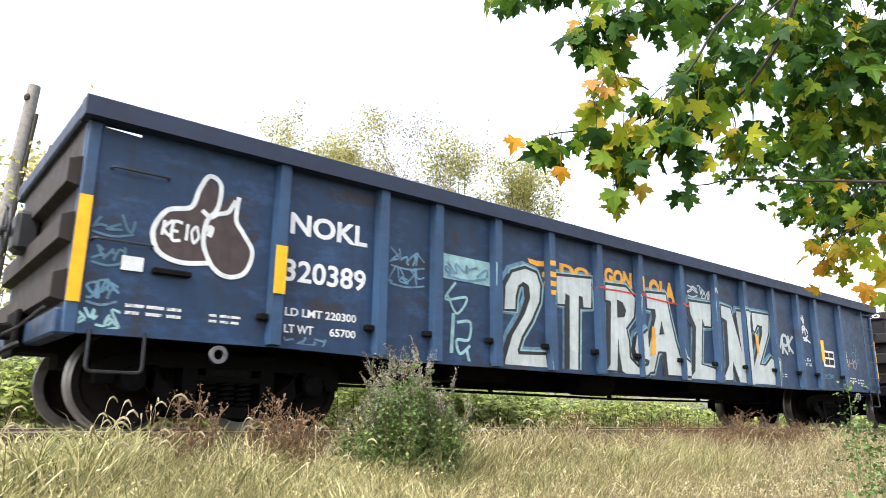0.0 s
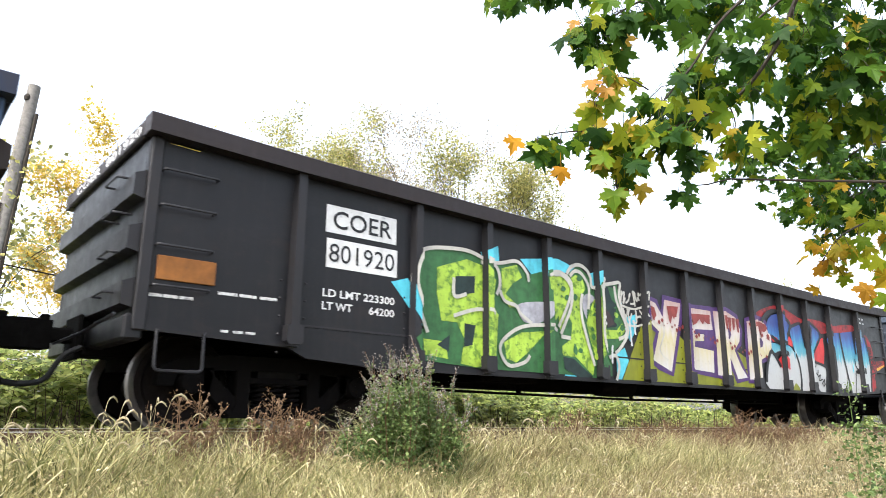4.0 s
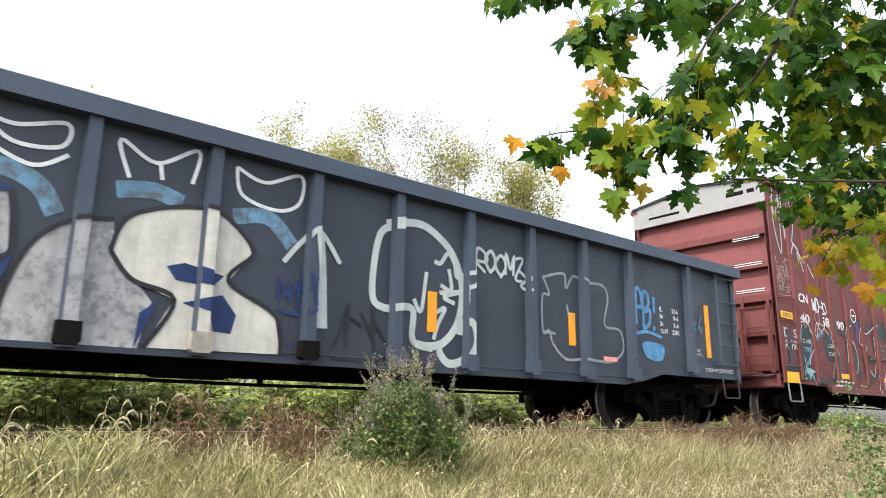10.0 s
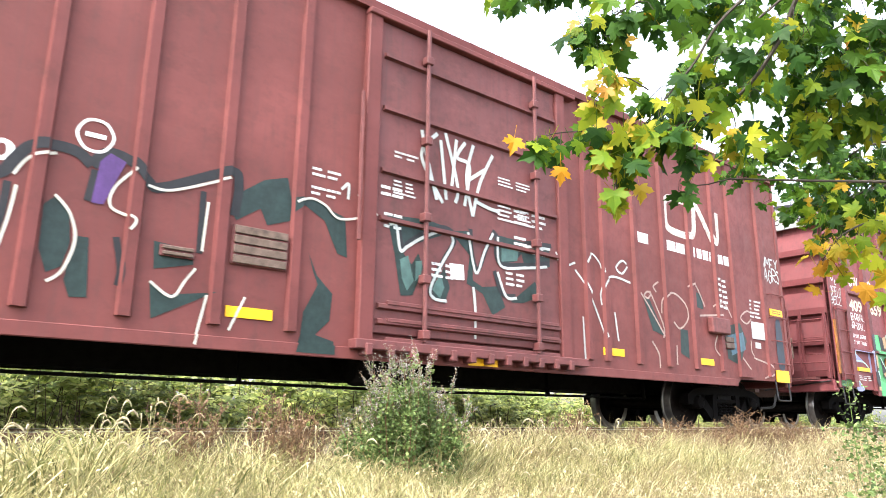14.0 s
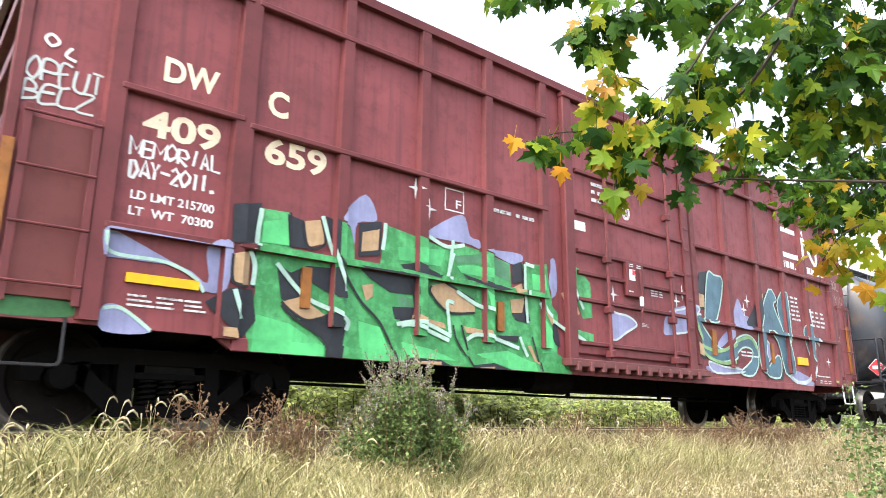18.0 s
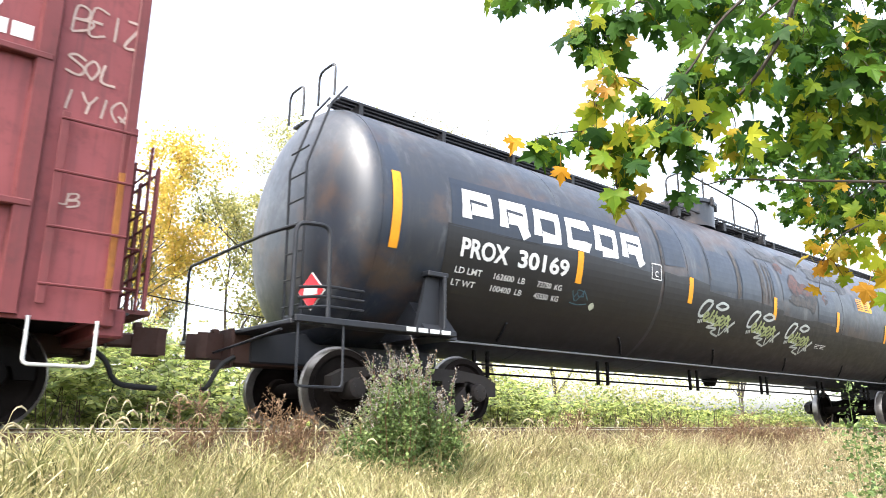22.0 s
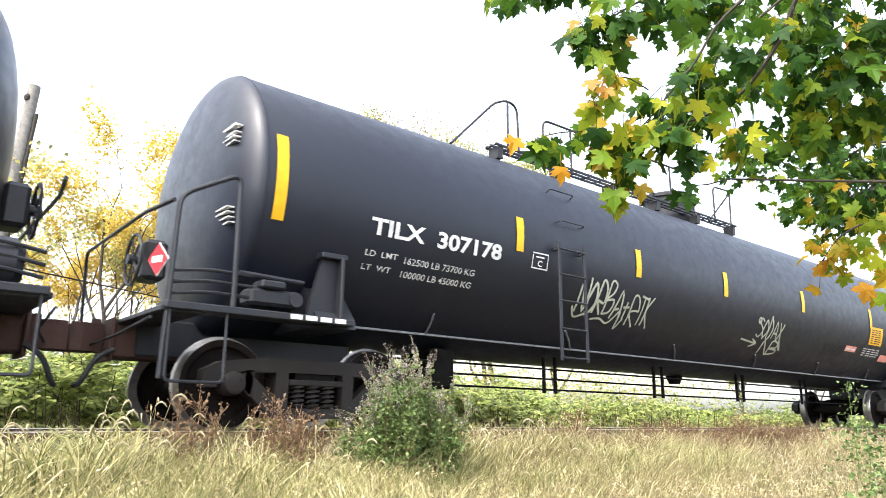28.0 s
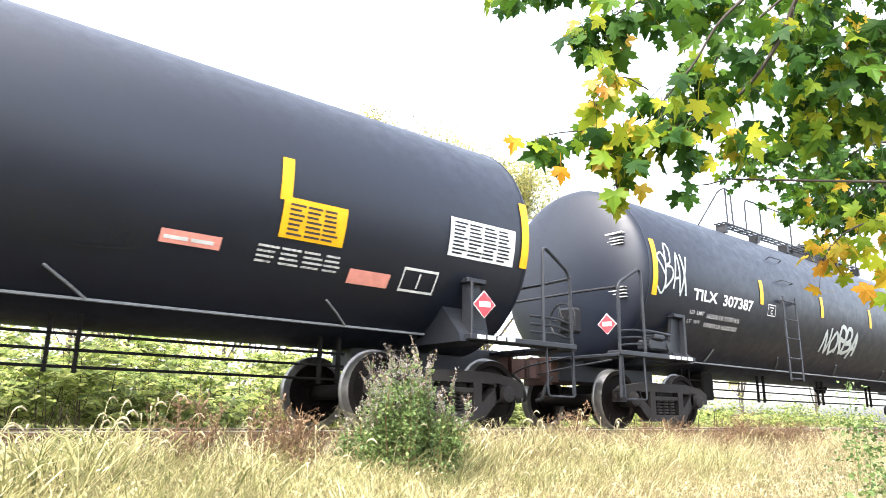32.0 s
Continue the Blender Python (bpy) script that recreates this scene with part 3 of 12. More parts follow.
def scrawl(seed, x0, x1, z0, z1, w=0.03, letters=4):
    """A quick tag: looping strokes, one after another."""
    r = random.Random(seed)
    out, cw = [], (x1 - x0) / letters
    for i in range(letters):
        a, n = x0 + i * cw, r.choice((4, 5, 6))
        pts = [(a + cw * (0.5 + 0.62 * math.cos(r.uniform(0, 6.3))), z0 + (z1 - z0) * r.random()) for _ in range(n)]
        pts[0], pts[-1] = (a, z0 + (z1 - z0) * r.choice((0.1, 0.9))), (a + cw, z0 + (z1 - z0) * r.uniform(0.2, 0.8))
        out.append(stroke(pts, w, 5))
    if r.random() < 0.7:
        zz = z0 - 0.08 * (z1 - z0)
        out.append(stroke([(x0, zz), ((x0 + x1) / 2, zz - w), (x1, zz + w)], w, 4))
    return join2d(*out)


def bars(x0, x1, z0, z1, rows, words=3, seed=0, fill=0.45):
    """Small print that cannot be read: rows of short bars."""
    r = random.Random(seed)
    out, h = [], (z1 - z0) / rows
    for i in range(rows):
        x, z = x0, z1 - (i + 1) * h
        for k in range(words):
            w = (x1 - x0) / words * r.uniform(0.55, 0.95)
            out.append(rect(x, min(x1, x + w), z + h * 0.2, z + h * (0.2 + fill)))
            x += (x1 - x0) / words
    return join2d(*out)


def cut(p, k, lim, keep_less):
    """A polygon clipped at coordinate k = lim."""
    out = []
    for i, a in enumerate(p):
        b = p[(i + 1) % len(p)]
        ia, ib = (a[k] <= lim) == keep_less or a[k] == lim, (b[k] <= lim) == keep_less or b[k] == lim
        if ia:
            out.append(a)
        if ia != ib and a[k] != b[k]:
            t = (lim - a[k]) / (b[k] - a[k])
            out.append(tuple(a[j] + (b[j] - a[j]) * t for j in range(len(a))))
    return out


class Weld:
    """Faces that share their corners where they meet."""

    def __init__(self):
        self.solid, self.seen = Solid(), {}

    def face(self, p):
        q = []
        for c in p:
            k = (round(c[0], 4), round(c[1], 5), round(c[2], 4))
            if k not in self.seen:
                self.seen[k] = len(self.solid.v)
                self.solid.v.append(c)
            if self.seen[k] not in q:
                q.append(self.seen[k])
        if len(q) > 2:
            self.solid.f.append(tuple(q))


class Side:
    """The near side of a car: a sheet at depth y, with ribs (x0, x1, y, z0, z1) standing out of it."""

    def __init__(self, y, ribs=(), dx=0.0, dz=0.0, foot=0.0):
        self.y, self.ribs, self.dx, self.dz, self.foot = y, list(ribs), dx, dz, foot

    def lay(self, flat, layer):
        v, f = flat
        w = Weld()
        d = 0.004 * (layer + 1)
        v = [(a, b, d + 0.0012 * i / len(v)) for i, (a, b) in enumerate(v)]
        for q in f:
            p = [v[k] for k in q]
            if min(c[1] for c in p) < self.foot:
                p = cut(p, 1, self.foot, False)
                if len(p) < 3:
                    continue
            w.face([(a, self.y - e, b) for a, b, e in p])
            lo, hi = min(c[0] for c in p), max(c[0] for c in p)
            zl, zh = min(c[1] for c in p), max(c[1] for c in p)
            for x0, x1, y, z0, z1 in self.ribs:
                if hi > x0 and lo < x1 and zh > z0 and zl < z1:
                    c = p
                    for k, lim, less in ((0, x0, False), (0, x1, True), (1, z0, False), (1, z1, True)):
                        c = cut(c, k, lim, less)
                        if len(c) < 3:
                            break
                    if len(c) >= 3:
                        w.face([(a, y - e, b) for a, b, e in c])
        return w.solid


class Round:
    """The near flank of a tank: z of the flat drawing is the arc length up from the belt line."""

    def __init__(self, zc, r):
        self.zc, self.r, self.dx, self.dz = zc, r, 0.0, 0.0

    def lay(self, flat, layer):
        v, f = flat
        w = Weld()
        d = 0.006 + 0.004 * layer
        v = [(a, b, d + 0.001 * i / len(v)) for i, (a, b) in enumerate(v)]
        for q in f:
            p = [v[k] for k in q]
            zl, zh = min(c[1] for c in p), max(c[1] for c in p)
            k0, k1 = math.floor(zl / 0.09), math.floor(zh / 0.09)
            for k in range(k0, k1 + 1):
                c = cut(cut(p, 1, k * 0.09, False), 1, (k + 1) * 0.09, True) if k0 != k1 else p
                if len(c) >= 3:
                    w.face([(a, -(self.r + e) * math.cos(b / self.r), self.zc + (self.r + e) * math.sin(b / self.r)) for a, b, e in c])
        return w.solid


APART = ("graffiti_cloud", "graffiti_block", "graffiti_shadow", "graffiti_bar", "graffiti_flash", "emblem_caption", "graffiti_star", "graffiti_spot", "graffiti_curve", "painted_emblem", "graffiti_drip", "graffiti_mark", "placard_panel")


def islands(flat):
    """The separate shapes of a drawing."""
    v, f = flat
    up = list(range(len(v)))

    def top(i):
        while up[i] != i:
            up[i] = up[up[i]]
            i = up[i]
        return i
    for q in f:
        for k in q[1:]:
            up[top(k)] = top(q[0])
    out = {}
    for q in f:
        out.setdefault(top(q[0]), []).append(q)
    return [(v, g) for g in out.values()]


def spray(car, surf, name, flat, mat, layer=0, label=""):
    if name in APART:
        for g in islands(flat):
            ob = part(name, surf.lay(g, layer), M[mat], car, label, fix=False)
        return ob
    return part(name, surf.lay(flat, layer), M[mat], car, label, fix=False)


def words(car, surf, txt, x0, x1, z0, z1, mat="white", bold=0.02, layer=0, name="lettering", label="", space=1.0):
    return spray(car, surf, name, into(text2d(txt, bold, 0, space), x0 + surf.dx, x1 + surf.dx, z0 + surf.dz, z1 + surf.dz), mat, layer, label)


# strokes of hand-sprayed capitals on a grid 4 wide and 6 high; | lifts the can
HAND = dict(A="00 26 40|12 32", B="00 06 36 34 03 43 41 00", C="45 26 05 01 20 41", D="00 06 26 43 20 00", E="46 06 00 40|03 33", F="06 46|06 00|03 33", G="45 26 04 02 20 41 43 23", H="00 06|40 46|03 43", I="26 20", K="00 06|46 03 40", L="06 00 40",
            M="00 06 22 46 40", N="00 06 40 46", O="20 02 04 26 44 42 20", P="00 06 36 44 33 03", Q="20 02 04 26 44 42 20|22 50", R="00 06 36 44 33 03 40", S="45 26 05 24 42 30 01", T="06 46|26 20", U="06 01 20 41 46", V="06 20 46", W="06 10 24 30 46", X="00 46|06 40", Y="06 23 46|23 20", Z="06 46 00 40")
HAND.update({"0": "20 02 04 26 44 42 20", "1": "15 26 20", "2": "05 26 44 00 40", ".": "10 11 21 20", "-": "03 43", "+": "03 43|25 21", "!": "26 23|21 20"})


def handwriting(txt, x0, x1, z0, z1, w=0.03, seed=0, lean=0.1, soft=True, loop=False):
    """Quick sprayed capitals, each a little off the line."""
    r = random.Random(seed * 31 + len(txt))
    out, cw = [], (x1 - x0) / max(1, len(txt))
    for i, ch in enumerate(txt):
        a, k, up = x0 + i * cw, r.uniform(0.85, 1.2), r.uniform(-0.08, 0.08)
        for run in HAND.get(ch, "").split("|"):
            pts = []
            for q in run.split():
                u, v = int(q[0]) / 4 + r.gauss(0, 0.06), int(q[1]) / 6 + r.gauss(0, 0.04)
                pts.append((a + cw * (u * 0.84 * k + lean * (v - 0.3)), z0 + (z1 - z0) * (v + up)))
            if len(pts) > 1:
                out.append(stroke(pts, w * r.uniform(0.85, 1.15), 4 if soft else 1, False, soft))
    if loop:
        out.append(stroke([(x0, z0 - 0.1 * (z1 - z0)), (x0 + 0.4 * (x1 - x0), z0 - 0.22 * (z1 - z0)), (x1, z0 - 0.06 * (z1 - z0)), (x1 - 0.15 * (x1 - x0), z0 - 0.3 * (z1 - z0))], w, 5))
    return join2d(*out)

# ---------- running gear shared by all cars ----------
SPIN = []     # wheelsets that roll: (object, x on the car, wheel radius)
TRACK_Y = 7.47
WHEEL_R = 0.44


def wheel_mesh():
    s = Solid()
    r = WHEEL_R
    s.lathe([(-0.07, 0.0), (-0.07, 0.14), (-0.035, 0.16), (-0.03, r - 0.1), (-0.065, r - 0.075), (-0.065, r - 0.012), (-0.04, r), (0.055, r + 0.004), (0.066, r + 0.028), (0.09, r + 0.02), (0.09, r - 0.07), (0.04, r - 0.1), (0.03, 0.16), (0.09, 0.14), (0.09, 0.0)], "y", n=40)
    return s


WHEEL_MESH = None
GEAR = {}


def truck(car, x, mat="truck", r=WHEEL_R):
    """Three-piece freight truck under a car at x."""
    global WHEEL_MESH
    wb = 0.87
    if "side" not in GEAR:
        side = Solid()
        y0, y1 = -0.075, 0.075
        top = [(-1.17, 0.40), (-1.17, 0.56), (-1.0, 0.645), (-0.55, 0.70), (0.55, 0.70), (1.0, 0.645), (1.17, 0.56), (1.17, 0.40), (1.03, 0.40), (1.0, 0.50), (0.72, 0.55), (0.30, 0.565), (-0.30, 0.565), (-0.72, 0.55), (-1.0, 0.50), (-1.03, 0.40)]
        side.prism(top, y0, y1)
        for k in (-1, 1):
            side.prism([(k * 0.74, 0.57), (k * 0.9, 0.52), (k * 0.5, 0.15), (k * 0.36, 0.13), (k * 0.36, 0.24)], y0, y1)
            side.prism([(k * 0.44, 0.57), (k * 0.31, 0.57), (k * 0.31, 0.18), (k * 0.44, 0.22)], y0 - 0.01, y1 + 0.01)
            side.prism([(k * 0.66, 0.57), (k * 0.75, 0.57), (k * 0.77, 0.38), (k * 0.70, 0.32)], y0, y1)
        side.prism([(-0.5, 0.12), (0.5, 0.12), (0.46, 0.22), (-0.46, 0.22)], y0 - 0.02, y1 + 0.02)
        side.box(-0.31, 0.31, y0 - 0.01, y1 + 0.01, 0.44, 0.50, 0.01)
        GEAR["side"] = side
        cap = Solid()
        cap.lathe([(-0.16, 0.0), (-0.16, 0.055), (-0.145, 0.10), (-0.09, 0.115), (0.1, 0.115), (0.1, 0.0)], "y", n=18)
        cap.box(-0.14, 0.14, -0.06, 0.09, 0.06, 0.13, 0.01)
        for k in range(3):
            a = 2.1 * k + 0.5
            cap.lathe([(-0.165, 0.0), (-0.165, 0.017), (-0.13, 0.017)], "y", (0.06 * math.cos(a), 0, 0.06 * math.sin(a)), 6)
        GEAR["cap"] = cap
        sp = Solid()
        sp.coil((0, 0, 0.215), 0.068, 0.23, 5, 0.016)
        sp.lathe([(0.215, 0.0), (0.215, 0.04), (0.44, 0.04), (0.44, 0.0)], "z", (0, 0, 0), 8)
        GEAR["springs"] = sp
        GEAR["side_mesh"] = {}
        GEAR["wheel_mesh"] = mesh_of("wheel", wheel_mesh(), M["wheel"], 40)
        GEAR["wheel_mesh"].materials.append(M["tread"])
        for p in GEAR["wheel_mesh"].polygons:
            c = p.center
            if math.hypot(c.x, c.z) > r - 0.03:
                p.material_index = 1
        ax = Solid()
        ax.lathe([(-1.08, 0.0), (-1.08, 0.07), (-0.84, 0.08), (-0.5, 0.095), (0.5, 0.095), (0.84, 0.08), (1.08, 0.07), (1.08, 0.0)], "y", n=14)
        GEAR["axle_mesh"] = mesh_of("wheelset", ax, M["wheel"], 40)
        b = Solid()
        b.prism([(-1.05, 0.47), (1.05, 0.47), (1.05, 0.60), (0.45, 0.72), (-0.45, 0.72), (-1.05, 0.60)], -0.22, 0.22, "x")
        GEAR["bolster"] = b
        br = Solid()
        for k in (-1, 1):
            br.tube([(k * 0.36, -0.72, 0.36), (k * 0.36, 0.72, 0.36)], 0.045, 6)
            br.box(k * 0.36, k * 0.43, -0.82, -0.66, 0.24, 0.52, 0.01)
            br.box(k * 0.36, k * 0.43, 0.66, 0.82, 0.24, 0.52, 0.01)
        GEAR["brake"] = br
    key = mat
    if key not in GEAR["side_mesh"]:
        GEAR["side_mesh"][key] = (mesh_of("sideframe", GEAR["side"], M[mat]), mesh_of("bearing_cap", GEAR["cap"], M[mat], 40), mesh_of("spring", GEAR["springs"], M[mat], 40),
                                  mesh_of("truck_bolster", GEAR["bolster"], M["under"]), mesh_of("brake_beam", GEAR["brake"], M["under"]))
    ms, mc, mp, mb, mr = GEAR["side_mesh"][key]
    part("truck_bolster", mb, None, car, at=(x, 0, 0))
    part("brake_beam", mr, None, car, at=(x, 0, 0))
    for sy in (-1, 1):
        f = part("sideframe", ms, None, car, "cast steel truck sideframe" if sy < 0 else "", at=(x, sy * 1.0, 0))
        for k in (-0.17, 0.0, 0.17):
            part("spring", mp, None, f, at=Matrix.Translation((k, 0, 0)))
        for k in (-wb, wb):
            part("bearing_cap", mc, None, f, at=Matrix.Translation((k, 0.02 * -sy, r)) @ (Matrix.Identity(4) if sy < 0 else Matrix.Rotation(math.pi, 4, "Z")))
    for k in (-wb, wb):
        w = part("wheelset", GEAR["axle_mesh"], None, car, at=(x + k, 0, r))
        part("wheel", GEAR["wheel_mesh"], None, w, "steel wheel with bright tread", at=Matrix.Translation((0, -0.755, 0)))
        part("wheel", GEAR["wheel_mesh"], None, w, at=Matrix.Translation((0, 0.755, 0)) @ Matrix.Rotation(math.pi, 4, "Z"))
        SPIN.append((w, x + k, r))


def coupler(car, x, k, reach, mat="rusty"):
    """Draft sill, knuckle, cut lever and air hose at a car's end; k is -1 for the leading end."""
    s = Solid()
    s.box(x - k * 0.9, x + k * 0.1, -0.22, 0.22, 0.68, 1.02, 0.02)
    s.box(x + k * 0.1, x + k * 0.14, -0.28, 0.28, 0.64, 1.06, 0.01)
    part("draft_sill", s, M[mat], car)
    c = Solid()
    c.box(x + k * 0.1, x + k * (reach - 0.22), -0.075, 0.075, 0.80, 0.94, 0.02)
    c.prism([(x + k * (reach - 0.26), -0.1), (x + k * (reach - 0.05), -0.2), (x + k * (reach + 0.05), -0.17), (x + k * (reach - 0.02), -0.05), (x + k * (reach - 0.04), 0.06), (x + k * (reach + 0.07), 0.1), (x + k * (reach + 0.02), 0.18), (x + k * (reach - 0.2), 0.13)], 0.73, 1.0, "z")
    c.box(x + k * (reach - 0.24), x + k * (reach - 0.16), -0.05, 0.05, 0.98, 1.06, 0.01)
    part("coupler", c, M[mat], car, "rusty knuckle coupler")
    lv = Solid()
    lv.tube(rounded([(x + k * 0.12, -1.4, 0.95), (x + k * 0.16, -0.5, 0.86), (x + k * 0.3, -0.1, 0.78)], 0.15), 0.014, 6)
    part("cut_lever", lv, M["iron"], car)
    h = Solid()
    h.tube(rounded([(x + k * 0.1, -0.3, 0.75), (x + k * 0.26, -0.31, 0.66), (x + k * 0.36, -0.3, 0.42), (x + k * (reach - 0.02), -0.22, 0.40)], 0.14, 6), 0.027, 7)
    part("air_hose", h, M["rubber"], car)


def grab(car, p0, p1, out, mat="iron", name="grab_iron", r=0.011):
    """A bent rung: stands off by the vector out."""
    p0, p1, o = Vector(p0), Vector(p1), Vector(out)
    s = Solid().tube(rounded([p0, p0 + o, p1 + o, p1], 0.03, 3), r, 6)
    return part(name, s, M[mat], car, smooth=60)


def ladder(car, x0, x1, y, zs, z0, z1, mat, rail=0.03, off=0.09, axis="x"):
    """Ladder with flat stiles and round rungs on the side (axis x) or the end (axis y) of a car."""
    s = Solid()
    for a in (x0, x1):
        if axis == "x":
            s.box(a - rail, a + rail, y - off, y - off + 0.012, z0, z1, 0.003)
            for z in (z0 + 0.05, z1 - 0.05):
                s.box(a - 0.02, a + 0.02, y - off, y, z - 0.03, z + 0.03)
        else:
            s.box(y - off, y - off + 0.012, a - rail, a + rail, z0, z1, 0.003)
            for z in (z0 + 0.05, z1 - 0.05):
                s.box(y - off, y, a - 0.02, a + 0.02, z - 0.03, z + 0.03)
    lad = part("ladder", s, M[mat], car)
    for z in zs:
        t = Solid()
        if axis == "x":
            t.tube([(x0 - 0.03, y - off, z), (x1 + 0.03, y - off, z)], 0.012, 6)
        else:
            t.tube([(y - off, x0 - 0.03, z), (y - off, x1 + 0.03, z)], 0.012, 6)
        part("rung", t, M[mat], lad)
    return lad


def stirrup(car, x0, x1, z0=0.46, z1=0.80, mat="iron", y=-1.5):
    s = Solid().tube(rounded([(x0, y, z1), (x0, y - 0.02, z0), (x1, y - 0.02, z0), (x1, y, z1)], 0.05, 4), 0.014, 6)
    part("step_stirrup", s, M[mat], car, smooth=60)


def brake_wheel(car, x, y, z, k, mat="iron"):
    s = Solid()
    ring = [(x, y + 0.25 * math.cos(a), z + 0.25 * math.sin(a)) for a in [2 * math.pi * i / 20 for i in range(21)]]
    s.tube(ring, 0.016, 6)
    for i in range(5):
        a = 2 * math.pi * i / 5
        s.tube([(x, y, z), (x, y + 0.25 * math.cos(a), z + 0.25 * math.sin(a))], 0.011, 5)
    s.lathe([(-0.05, 0), (-0.05, 0.05), (0.05, 0.05), (0.05, 0)], "x", (x, y, z), 12)
    part("brake_wheel", s, M[mat], car, smooth=50)
    g = Solid().box(x - k * 0.06, x - k * 0.28, y - 0.16, y + 0.16, z - 0.2, z + 0.2, 0.04)
    part("brake_gear_housing", g, M[mat], car)


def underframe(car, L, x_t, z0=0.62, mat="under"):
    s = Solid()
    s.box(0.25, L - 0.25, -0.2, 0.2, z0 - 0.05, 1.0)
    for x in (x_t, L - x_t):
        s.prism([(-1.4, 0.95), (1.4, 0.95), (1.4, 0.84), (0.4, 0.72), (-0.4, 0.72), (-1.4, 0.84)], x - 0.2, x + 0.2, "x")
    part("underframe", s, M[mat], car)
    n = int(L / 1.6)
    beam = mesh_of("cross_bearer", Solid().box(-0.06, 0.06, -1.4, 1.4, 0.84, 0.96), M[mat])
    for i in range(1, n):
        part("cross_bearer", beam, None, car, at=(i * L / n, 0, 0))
    b = Solid()
    b.lathe([(0, 0), (0, 0.17), (0.05, 0.2), (0.75, 0.2), (0.8, 0.17), (0.8, 0)], "x", (L * 0.42, -0.72, 0.68), 16)
    part("air_reservoir", b, M[mat], car, smooth=50)
    r = Solid()
    r.tube([(x_t + 1.3, -0.35, 0.5), (L * 0.5, -0.45, 0.46), (L - x_t - 1.3, -0.35, 0.5)], 0.018, 6)
    r.tube([(x_t + 1.0, 0.3, 0.58), (L - x_t - 1.0, 0.3, 0.58)], 0.02, 6)
    for k in range(5):
        x = x_t + 1.4 + k * (L - 2 * x_t - 2.8) / 4
        r.box(x - 0.02, x + 0.02, -0.42, -0.36, 0.48, 0.9)
    part("brake_rigging", r, M[mat], car)

# ---------- ground, track ----------
PROFILE = [(-400, -1.6), (-3, -1.25), (0.0, -1.2), (1.5, -1.02), (3.0, -0.8), (4.6, -0.56), (5.4, -0.44), (5.9, -0.2), (6.1, -0.17), (8.9, -0.17), (9.3, -0.35), (10.2, -0.55), (14, -0.6), (40, -0.6), (600, -1.0)]


def ground_z(x, y):
    for (a, za), (b, zb) in zip(PROFILE, PROFILE[1:]):
        if a <= y <= b:
            z = za + (zb - za) * (y - a) / (b - a)
            break
    else:
        z = -1.0
    amp = 0.05 if -8 < y < 5.5 else 0.0
    return z + amp * noise.noise(Vector((x * 0.6, y * 0.6, 0.0))) * 2


